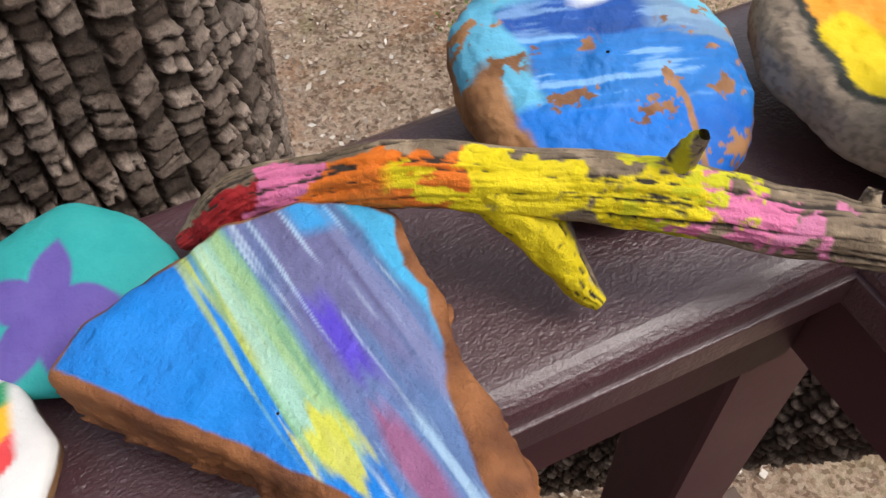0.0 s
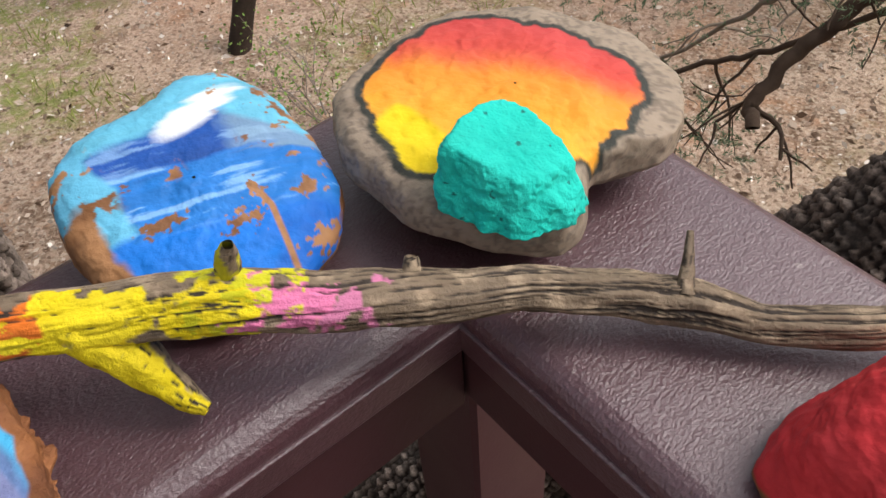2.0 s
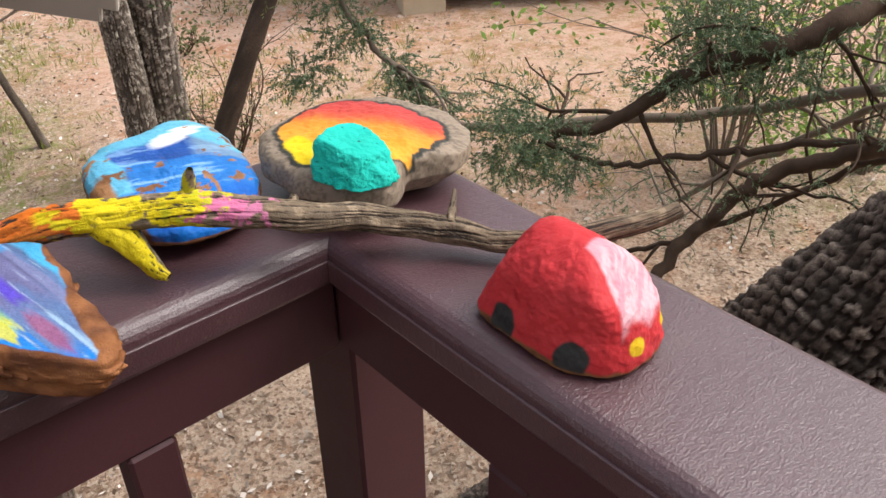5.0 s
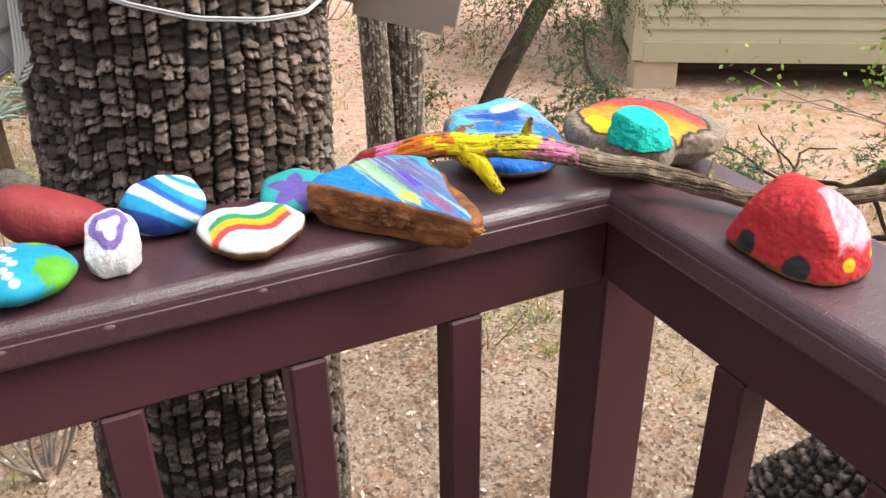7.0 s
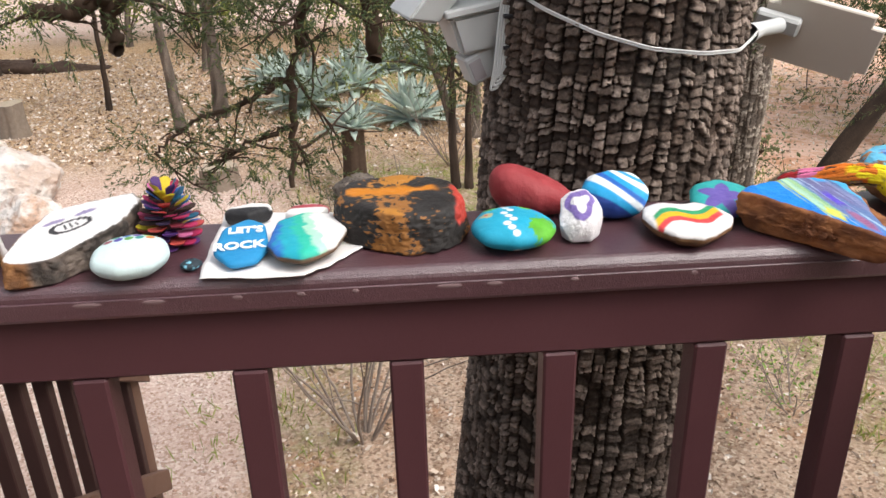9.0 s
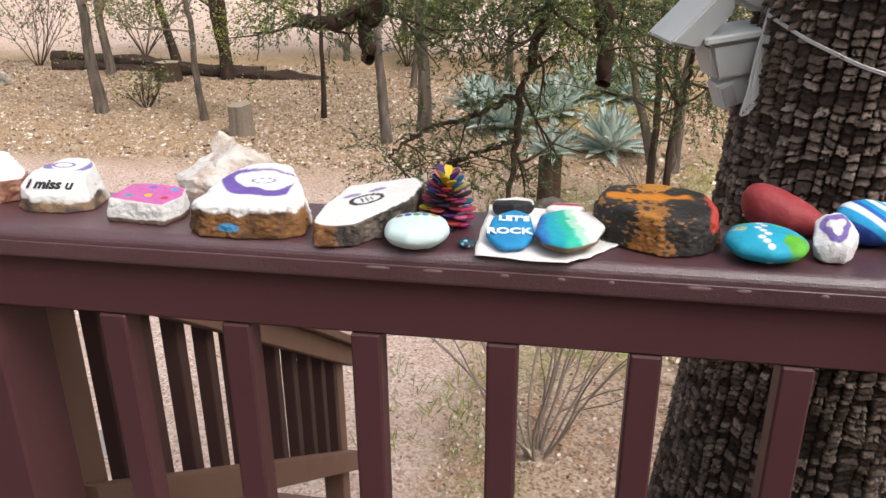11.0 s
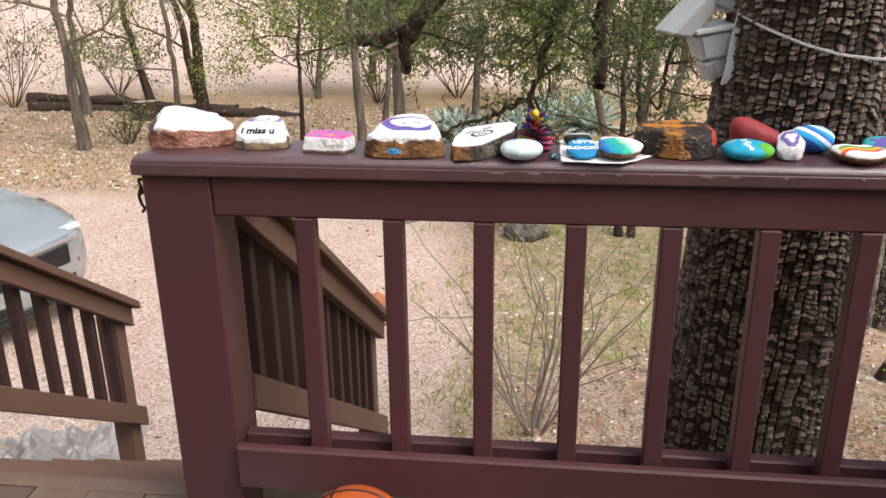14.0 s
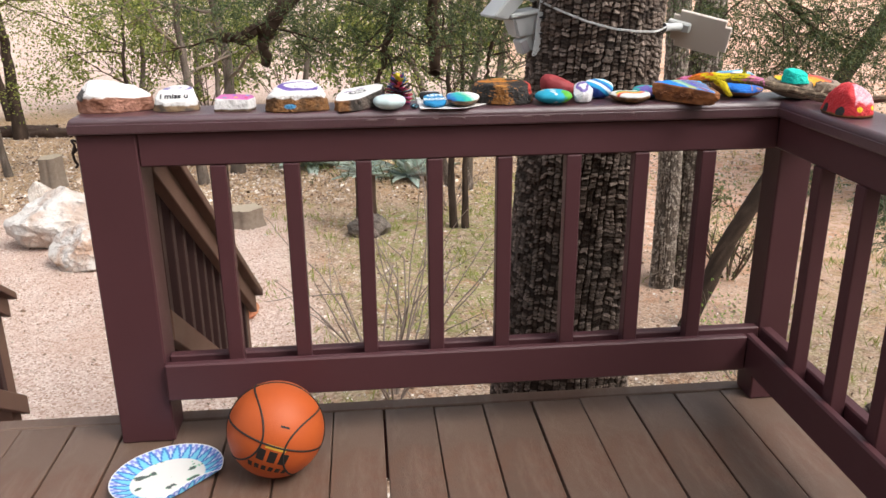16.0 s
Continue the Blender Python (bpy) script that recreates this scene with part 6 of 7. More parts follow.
shrub(-0.72, 2.75, 1.25, 0.50, 301, None, 0, M_PALETWIG, "bare thin-stemmed bush with pale dry twigs", stems=15, radius=0.0085, depth=1)
shrub(0.10, 7.2, 0.7, 0.7, 302, None, 0, M_PALETWIG, "bare thin-stemmed bush with pale dry twigs", stems=12, radius=0.006)
shrub(-11.0, 13.7, 1.9, 0.6, 303, M_OLIVE, 600, M_TWIG, "upright shrub with sparse dull leaves", size=0.07)
shrub(-9.6, 15.2, 1.6, 0.7, 304, M_OLIVE, 900, M_TWIG, "upright shrub with sparse dull leaves", size=0.07)
shrub(-5.6, 16.2, 2.2, 0.6, 305, M_OAK, 4500, M_TWIG, "tall shrub in fresh yellow-green leaf", size=0.08)
shrub(-3.9, 14.6, 2.3, 0.6, 306, M_OAK, 4500, M_TWIG, "tall shrub in fresh yellow-green leaf", size=0.08)
shrub(-2.4, 15.4, 2.0, 0.7, 307, M_OLIVE, 3900, M_TWIG, "tall shrub with sparse dull leaves", size=0.08)
shrub(-0.6, 14.6, 2.1, 0.6, 308, M_OAK, 3900, M_TWIG, "tall shrub in fresh yellow-green leaf", size=0.08)
shrub(0.9, 16.0, 2.1, 0.7, 309, M_OAK, 3900, M_TWIG, "tall shrub in fresh yellow-green leaf", size=0.08)
shrub(4.52, 2.05, 1.75, 0.28, 310, M_SHRUB, 3600, M_LIMB, "leafy bright green shrub beside the deck", size=0.045, stems=14)
shrub(5.30, 1.45, 1.75, 0.30, 311, M_SHRUB, 3200, M_LIMB, "leafy bright green shrub beside the deck", size=0.045, stems=12)
shrub(1.55, 2.75, 0.5, 0.8, 312, M_SHRUB, 700, M_PALETWIG, "low straggly green weed on bare soil", size=0.020, stems=8, radius=0.005)
shrub(2.30, 4.6, 0.7, 0.7, 313, M_OLIVE, 1500, M_TWIG, "low dull green bush", size=0.022, stems=9)
shrub(3.02, 6.9, 0.28, 0.8, 314, M_OLIVE, 300, M_TWIG, "small tuft of dull green leaves", size=0.05, stems=7)
shrub(-7.0, 10.4, 0.5, 0.8, 315, M_OLIVE, 300, M_TWIG, "small tuft of dull green leaves", size=0.06, stems=7)


def second_tree():
    t = thing("tree", "two grey ridged trunks growing from one root", "tree")
    for x, y, lean, r0, s in ((1.66, 4.50, (-0.06, 0.0), 0.085, 61), (1.86, 4.55, (0.06, 0.05), 0.125, 62)):
        part("trunk", bark_trunk("trunk", (x, y, -1.5), (lean[0], lean[1], 3.4), r0 * 1.15, r0 * 0.9, 24, 110, 170, 420, 0.016, M_GREYBARK, s, 0.008), t)
    return t


second_tree()


def leaning_tree():
    t = thing("tree", "dark slender trunk leaning steeply", "tree")
    P = smooth_line([(1.50, 3.62, -1.5), (1.78, 3.62, -0.75), (2.02, 3.58, -0.25), (2.34, 3.55, 0.30), (2.75, 3.5, 1.0), (3.1, 3.45, 1.9)], 40)
    V, F = tube(P, np.linspace(0.064, 0.050, 40), 16)
    nn = VN.fbm(V * np.array([40, 40, 25]), 3)
    ax = np.concatenate([np.repeat(P, 16, 0), P[:1], P[-1:]])
    V = ax + (V - ax) * (1 + 0.35 * (nn - 0.5))[:, None]
    part("trunk", mesh_of("trunk", V, F, M_DARKBARK, True, np.stack([nn, nn * 0, nn], -1)), t)


leaning_tree()


def fallen_juniper():
    """The low juniper beside the deck: a thick leaning trunk, crooked limbs and hanging sprays."""
    t = thing("tree", "leaning juniper with checkered trunk, crooked limbs and blue-green sprays", "tree")
    N = VNoise(19)
    nu, nv = 260, 420
    P = smooth_line([(0.22, 1.04, -1.46), (0.55, 0.75, -0.97), (0.80, 0.53, -0.60), (1.05, 0.30, -0.23), (1.29, 0.08, 0.14), (1.60, -0.20, 0.60), (1.95, -0.52, 1.1)], nv)
    V, F = tube(P, np.linspace(0.19, 0.165, nv), nu, close=False)
    a, s = np.meshgrid(np.arange(nu) / nu, np.linspace(0, 3.2, nv), indexing="xy")
    a, s = a.ravel(), s.ravel()
    cu = a * 34 + s * 9 + (N.fbm(np.stack([np.cos(a * 6.28) * 2, np.sin(a * 6.28) * 2, s * 3], -1), 2) - 0.5) * 1.2
    jg = N.fbm(V * 80, 3, 0.6) - 0.5
    cu = cu + jg * 0.8
    cv = s * 40 - a * 14 + (N.fbm(V * 85 + 7, 3, 0.6) - 0.5) * 1.0
    fu, fv = cu % 1, cv % 1
    hgt = np.clip((np.minimum(fu, 1 - fu) * 2 - 0.08) / 0.3, 0, 1) * np.clip((np.minimum(fv, 1 - fv) * 2 - 0.05) / 0.35, 0, 1)
    cell = N.t[((np.floor(cu).astype(int) % 34) * 131 + np.floor(cv).astype(int) * 57) & 4095]
    hgt = hgt * (0.5 + 0.6 * cell) + (fv - 0.5) * 0.35 * hgt + (N.fbm(V * 120, 3, 0.6) - 0.5) * 0.3
    hgt = np.clip(hgt, 0, 1.3)
    ax = np.repeat(P, nu, 0)
    V = ax + (V - ax) * (1 + 0.11 * (hgt - 0.5))[:, None]
    # Relief height again colours furrow shade and plate highlights.
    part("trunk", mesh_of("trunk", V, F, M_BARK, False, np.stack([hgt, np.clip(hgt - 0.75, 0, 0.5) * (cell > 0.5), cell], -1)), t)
    Q = np.array([(1.93, -0.50, 1.07), (2.25, -0.78, 1.5), (2.6, -1.0, 2.2), (2.8, -1.1, 3.0)])
    W, G = tube(Q, [0.16, 0.13, 0.09, 0.04], 24)
    nn = VN.fbm(W * 30, 3)
    part("upper_trunk", mesh_of("upper_trunk", W, G, M_BARK, True, np.stack([nn, nn * 0, nn], -1)), t)
    r = np.random.RandomState(23)

    def limb(ctrl, r0, r1, mat=M_TWIG, kids=8, length=0.28, name="limb"):
        P = smooth_line(ctrl, 40)
        P[1:-1] += r.normal(size=(38, 3)) * 0.006
        out, tips = [tube(P, np.linspace(r0, r1, 40), 10)], []
        for k in range(kids):
            i = r.randint(6, 40)
            grow(P[i], r.normal(size=3) * np.array([1, 1, 0.7]), length * (0.5 + r.rand()), min(r1, 0.010), r, 1, out, tips, 0.6, 0.35, 3, 5, up=-0.2)
        V, F = join(out)
        part(name, mesh_of(name, V, F, mat, True), t)
        return tips

    tips = limb([(1.62, -0.2, 0.62), (2.3, 0.15, 0.60), (2.75, 0.62, 0.50), (2.45, 0.66, 0.44), (2.40, 0.70, 0.40), (2.28, 0.85, 0.31), (2.20, 0.96, 0.27), (2.10, 1.05, 0.18), (1.99, 1.13, 0.09), (1.86, 1.26, 0.05)], 0.055, 0.018, M_TWIG, 9)
    tips += limb([(1.60, 2.13, 0.52), (1.60, 2.05, 0.34), (1.67, 1.95, 0.20), (1.73, 1.85, 0.10), (1.79, 1.74, -0.03), (1.88, 1.63, -0.07), (2.10, 1.35, -0.02), (2.45, 0.95, 0.05), (2.6, 0.5, 0.25), (1.72, -0.22, 0.58)], 0.010, 0.022, M_LIMB, 8, 0.20)
    tips += limb([(1.75, 0.72, -0.30), (1.83, 0.79, -0.30), (1.97, 0.75, -0.14), (2.06, 0.69, -0.05), (2.16, 0.62, 0.05), (2.30, 0.42, 0.16), (1.75, -0.2, 0.5)], 0.020, 0.028, M_TWIG, 4)
    tips += limb([(1.82, 1.29, 0.03), (1.94, 1.09, -0.04), (2.08, 0.93, 0.01), (2.23, 0.73, 0.06), (2.38, 0.50, 0.12), (1.7, -0.25, 0.55)], 0.008, 0.016, M_TWIG, 5)
    tips += limb([(1.75, -0.2, 0.45), (2.4, 0.4, 0.1), (2.2, 0.9, -0.35), (2.0, 1.2, -0.5), (1.8, 1.5, -0.62)], 0.014, 0.007, M_TWIG, 6)
    tips += limb([(1.8, -0.3, 0.6), (2.6, 0.5, 0.2), (2.55, 1.0, -0.25), (2.5, 1.3, -0.6), (2.3, 1.6, -0.9)], 0.016, 0.007, M_LIMB, 7, 0.35)
    main = [(1.79, 1.38, 0.11), (1.82, 1.30, 0.05), (1.86, 1.20, -0.03), (1.74, 1.37, -0.03), (2.24, 0.98, 0.41), (2.32, 0.88, 0.45), (2.26, 0.92, 0.35), (2.36, 0.71, 0.33), (2.17, 1.00, 0.26),
            (2.28, 0.81, 0.26)]
    left = [(1.57, 2.09, 0.39), (1.57, 2.04, 0.25), (1.46, 2.06, 0.13), (1.73, 1.85, 0.08), (1.76, 1.71, -0.11), (1.64, 2.01, 0.30), (1.71, 1.90, 0.16), (1.42, 2.11, 0.14), (1.76, 1.78, 0.01), (1.60, 2.12, 0.50)]
    low = [(2.17, 0.92, 0.15), (1.95, 1.30, -0.35), (2.05, 1.1, -0.2), (2.3, 1.3, -0.45), (1.8, 1.5, -0.6)]
    V, F = join([spray_cloud(main, 0.105, 1100, r, 0.018, 0.0042, 22), spray_cloud(left, 0.08, 620, r, 0.016, 0.0042, 22), spray_cloud(low + [tuple(p) for p in tips[::3]], 0.08, 700, r, 0.017, 0.0036, 18)])
    part("foliage", mesh_of("foliage", V, F, M_BLUEJUNIPER), t)
    return t


fallen_juniper()


def overhead_limbs():
    """Juniper limbs that hang into view between the deck and the yard."""
    t = thing("juniper_branch", "drooping juniper limbs with dark broken stubs and fine sprays", "branch")
    r = np.random.RandomState(29)

    def limb(ctrl, r0, r1, kids, length=0.22, name="limb"):
        P = smooth_line(ctrl, 40)
        P[1:-1] += r.normal(size=(38, 3)) * 0.005
        out, tips = [tube(P, np.linspace(r0, r1, 40), 10)], []
        for k in range(kids):
            i = r.randint(8, 40)
            grow(P[i], r.normal(size=3) * np.array([1, 1, 0.6]) - np.array([0, 0, 0.3]), length * (0.5 + r.rand()), min(r1, 0.006), r, 1, out, tips, 0.6, 0.35, 3, 5, up=-0.3)
        V, F = join(out)
        part(name, mesh_of(name, V, F, M_TWIG, True), t)
        return tips

    tips = limb([(-0.11, 0.50, 2.3), (-0.2, 1.2, 2.1), (-0.30, 1.60, 1.75), (-0.55, 1.65, 1.35), (-0.69, 1.70, 1.06), (-0.72, 1.70, 0.95), (-0.78, 1.68, 0.75), (-0.78, 1.66, 0.61), (-0.80, 1.62, 0.43)], 0.030, 0.008, 16)
    tips += limb([(-0.78, 1.68, 0.75), (-0.92, 1.66, 0.68), (-1.07, 1.62, 0.64), (-1.17, 1.58, 0.57)], 0.010, 0.004, 8, 0.14)
    tips += limb([(-0.78, 1.66, 0.61), (-0.92, 1.63, 0.57), (-1.03, 1.60, 0.52)], 0.008, 0.004, 7, 0.14)
    limb([(-0.11, 0.50, 2.45), (-0.25, 1.2, 2.2), (-0.40, 1.62, 1.75), (-0.50, 1.66, 1.30), (-0.54, 1.66, 1.00), (-0.535, 1.64, 0.92), (-0.535, 1.62, 0.80)], 0.034, 0.024, 3)
    limb([(-0.11, 0.50, 2.2), (-0.4, 1.2, 2.0), (-0.75, 1.62, 1.62), (-1.05, 1.62, 1.18), (-1.22, 1.62, 0.98), (-1.235, 1.62, 0.92), (-1.225, 1.61, 0.855)], 0.040, 0.020, 4)
    limb([(-1.05, 1.62, 1.18), (-1.22, 1.62, 1.00), (-1.34, 1.60, 0.955), (-1.42, 1.58, 0.97)], 0.030, 0.018, 4)
    tips += limb([(-0.11, 0.50, 2.55), (0.0, 1.75, 1.75), (-0.1, 2.0, 1.30), (-0.22, 2.12, 0.85), (-0.25, 2.14, 0.62)], 0.022, 0.006, 12)
    tips += limb([(-0.11, 0.50, 2.4), (0.45, 1.6, 1.9), (0.95, 2.0, 1.35), (1.30, 2.15, 1.00), (1.55, 2.05, 0.80)], 0.030, 0.008, 18, 0.35)
    fol = [(-1.17, 1.55, 0.58), (-1.10, 1.55, 0.54), (-0.86, 1.58, 0.46), (-0.94, 1.64, 0.90), (-1.00, 1.64, 0.93), (-0.83, 1.64, 0.74), (-0.76, 1.60, 0.54), (-0.63, 1.68, 0.94), (-1.02, 1.58, 0.60), (-0.88, 1.68, 0.98),
           (-0.72, 1.66, 1.02), (-0.79, 1.68, 0.88), (-0.60, 1.70, 1.06), (-1.10, 1.64, 1.04), (-0.45, 1.70, 0.98), (-0.62, 1.72, 1.14), (-0.95, 1.70, 1.14)]
    back = [(-0.39, 2.14, 0.80), (-0.20, 2.10, 0.62), (-0.25, 2.15, 0.74), (-0.15, 2.12, 0.90), (-0.34, 2.12, 0.96), (-0.27, 2.10, 1.05)]
    right = [(1.16, 2.22, 0.83), (1.30, 2.15, 0.89), (1.42, 2.07, 0.76), (1.52, 2.03, 0.92), (1.62, 1.96, 0.79), (1.20, 2.21, 1.00), (1.36, 2.10, 0.70), (1.0, 2.2, 0.98), (1.5, 2.05, 1.05), (1.85, 1.95, 0.98), (2.15, 1.75, 1.05), (0.75, 2.45, 1.08), (2.0, 2.2, 0.80)]
    crown = [(-1.55 + 0.115 * k, 1.75 + 0.35 * math.sin(k * 2.7), 1.12 + 0.10 * math.sin(k * 1.9)) for k in range(15)]
    V, F = join([spray_cloud(fol, 0.12, 620, r, 0.017, 0.0036, 22), spray_cloud(back, 0.13, 300, r, 0.018, 0.004, 22), spray_cloud(right, 0.24, 2300, r, 0.020, 0.0045, 22), spray_cloud(crown, 0.20, 1300, r, 0.019, 0.0042, 24), spray_cloud([tuple(p) for p in tips[::2]], 0.06, 300, r, 0.016, 0.0034, 18)])
    part("foliage", mesh_of("foliage", V, F, M_JUNIPER), t)
    return t


overhead_limbs()

# agaves
M_AGAVE = Mat("pale_blue_agave", 0.6, 0.4)
_i = M_AGAVE.island()
M_AGAVE.color(M_AGAVE.mix(_i, srgb("98ac9f"), srgb("ccd8cf")))
M_AGAVE = M_AGAVE.m


def agave(x, y, size, seed, lift=0.0):
    r = np.random.RandomState(seed)
    t = thing("agave", "pale blue-green agave rosette with pointed leaves", "agave", "agaves", at=pose(x, y, float(ground_z(x, y)) + lift))
    n = 46
    for k in range(n):
        f = k / n
        a = k * 2.39996
        el = radians(8 + 76 * f + r.normal() * 4)
        L = size * (0.62 - 0.12 * f) * (0.85 + 0.3 * r.rand())
        w = size * 0.075
        m = 7
        V, F = [], []
        for i in range(m):
            s = i / (m - 1)
            e = el - 0.25 * s * (1 - f)
            rad, z = L * s * math.cos(e), L * s * math.sin(e) + 0.02
            ww = w * (0.75 + 0.9 * s - 1.65 * s ** 2.4) if i < m - 1 else 0.001
            th = 0.010 * size * (1 - s) + 0.002
            for u, dz in ((-1, 0.018 * size), (0, -0.004), (1, 0.018 * size), (0, -0.004 - 2 * th)):
                V.append((rad, u * ww, z + dz))
        for i in range(m - 1):
            for q in range(4):
                p = i * 4
                F.append((p + q, p + (q + 1) % 4, p + 4 + (q + 1) % 4, p + 4 + q))
        me = mesh_of("leaf", V, F, M_AGAVE, True)
        ob = part("leaf", me, t)
        ob.matrix_basis = pose(0, 0, 0, 0, 0, math.degrees(a))
    return t


for k, (x, y, s) in enumerate(((-1.62, 9.9, 1.25), (-0.62, 12.0, 1.2), (0.05, 12.1, 1.3), (-0.25, 8.9, 1.05), (-2.1, 11.4, 0.9), (-1.0, 10.8, 1.1))):
    agave(x, y, s, 400 + k)


def stump(x, y, r0, h, seed, mat, label):
    t = thing("stump", label, "stump", "stumps", at=pose(x, y, float(ground_z(x, y)) - 0.02))
    n, k = 40, 14
    a = np.linspace(0, 2 * np.pi, n, endpoint=False)
    V = []
    for i in range(k):
        f = i / (k - 1)
        rr = r0 * (1.18 - 0.18 * min(1, f * 2)) * (1 + 0.10 * np.sin(a * 5 + seed) + 0.05 * np.sin(a * 13 + seed * 2))
        V.append(np.stack([rr * np.cos(a), rr * np.sin(a), np.full(n, h * f) + (0.03 * h * np.sin(a + seed) if i == k - 1 else 0)], -1))
    V = np.concatenate(V + [np.array([[0, 0, h]])])
    F = [(i * n + j, i * n + (j + 1) % n, (i + 1) * n + (j + 1) % n, (i + 1) * n + j) for i in range(k - 1) for j in range(n)]
    side = mesh_of("wood", V[:-1], F, mat, True, np.stack([np.tile(0.5 + 0.5 * np.sin(a * 13), k)] * 3, -1))
    part("wood", side, t)
    cut = Mat("weathered_cut_wood", 0.9)
    cut.color(cut.mix(cut.noise(30, 5), srgb("9a8b78"), srgb("b5a793")))
    top = [(j, (j + 1) % n, n) for j in range(n)]
    part("cut_face", mesh_of("cut_face", V[n * (k - 1):], top, cut.m), t)
    return t


stump(-4.90, 8.98, 0.14, 0.42, 1, M_LIMB, "short pale grey tree stump beside boulders")
stump(-2.17, 6.91, 0.17, 0.22, 2, M_LIMB, "low cut stump with grey bark")
stump(-7.69, 12.5, 0.20, 0.34, 3, M_TWIG, "cut brown stump in front of the log")
stump(-0.85, 6.62, 0.10, 0.62, 4, M_TWIG, "slim dark stump with an agave growing on top")
agave(-0.85, 6.62, 0.52, 409, 0.56)


def fallen_log():
    t = thing("log", "long dark weathered log lying across the yard", "log")
    mat = twig_material("dark_rotten_wood", "2a211d", "5a4a41")
    for q, (y0, z0, x0, x1, r0) in enumerate(((13.35, -1.42, -10.4, -6.9, 0.11), (13.0, -1.40, -8.2, -5.0, 0.09), (13.55, -1.36, -10.6, -6.4, 0.09), (13.3, -1.5, -7.5, -5.6, 0.075))):
        n = 110
        x = np.linspace(x0, x1, n)
        P = np.stack([x, y0 + 0.05 * np.sin(x * 1.3 + q), z0 - 0.10 + 0.04 * np.sin(x * 0.9 + q * 2) - 0.10 * (x - x0) / (x1 - x0)], -1)
        V, F = tube(P, r0 * (1 + 0.2 * np.sin(x * 3 + q)), 22)
        nn = VN.fbm(V * np.array([3, 16, 16]), 4, 0.6)
        ax = np.concatenate([np.repeat(P, 22, 0), P[:1], P[-1:]])
        V = ax + (V - ax) * (1 + 1.5 * (nn - 0.5))[:, None]
        part("limb", mesh_of("limb", V, F, mat, False), t)


fallen_log()


def boulder(x, y, sx, sy, sz, seed, a, b, c, label, turn=0.0, sink=0.06):
    N = VNoise(seed)
    bm = bmesh.new()
    bmesh.ops.create_icosphere(bm, subdivisions=5, radius=1)
    P = np.array([v.co[:] for v in bm.verts])
    rr = np.random.RandomState(seed)
    nk = rr.normal(size=(16, 3))
    nk /= np.linalg.norm(nk, axis=1)[:, None]
    dk = 0.74 + 0.26 * rr.rand(16)
    cut = (dk[None] / np.maximum(P @ nk.T, 0.05)).min(1)
    n1 = N.fbm(P * 1.6 + 5, 3) - 0.5
    n2 = N.fbm(P * 6, 4, 0.6) - 0.5
    q = P * (np.minimum(cut, 1.05) * (1 + 0.24 * n1 + 0.24 * n2))[:, None] * np.array([sx, sy, sz]) * 1.12
    for v, p in zip(bm.verts, q):
        v.co = p
    m = Mat("mottled_boulder", 0.9, 0.3)
    col = m.mix(m.ramp(m.noise(2.6 / max(sx, 0.2) * 0.5, 6), [(0.42, 0.0), (0.58, 1.0)]), srgb(a), srgb(b))
    col = m.mix(m.ramp(m.noise(9, 7, 0.7), [(0.55, 0.0), (0.7, 0.8)]), col, srgb(c))
    m.color(col)
    m.bump(m.noise(18, 7, 0.7), 0.7, 0.03)
    me = bpy.data.meshes.new("boulder")
    bm.to_mesh(me)
    bm.free()
    me.materials.append(m.m)
    ob = new("boulder", me)
    ob.matrix_basis = pose(x, y, float(ground_z(x, y)) + sz * 0.85 - sink, 0, 0, turn)
    return tagged(ob, label, "boulder", "yard boulders")


boulder(-3.95, 6.5, 0.44, 0.37, 0.31, 71, "cfcac5", "b8a598", "8a7f78", "large white and rust-stained boulder at the drive", 20)
boulder(-3.50, 5.72, 0.28, 0.23, 0.22, 72, "cdc8c3", "b99c88", "8a7f78", "smaller pale boulder in front of the large one", -15)
boulder(-1.95, 4.22, 0.18, 0.15, 0.14, 73, "a4654a", "b87e60", "84503c", "red sandstone rock at the foot of the stairs", 10)
boulder(-0.83, 6.42, 0.20, 0.16, 0.15, 74, "5c544e", "7a7068", "3c3632", "dark grey rock half buried in litter", 10)
boulder(-10.5, 11.7, 0.30, 0.24, 0.16, 75, "c9c2ba", "8d857c", "5c554e", "pale broken rocks on the litter", 10)
boulder(-4.66, 7.9, 0.13, 0.11, 0.20, 76, "cfc8c0", "b5a293", "958a82", "upright pale stone beside the stump", 40)


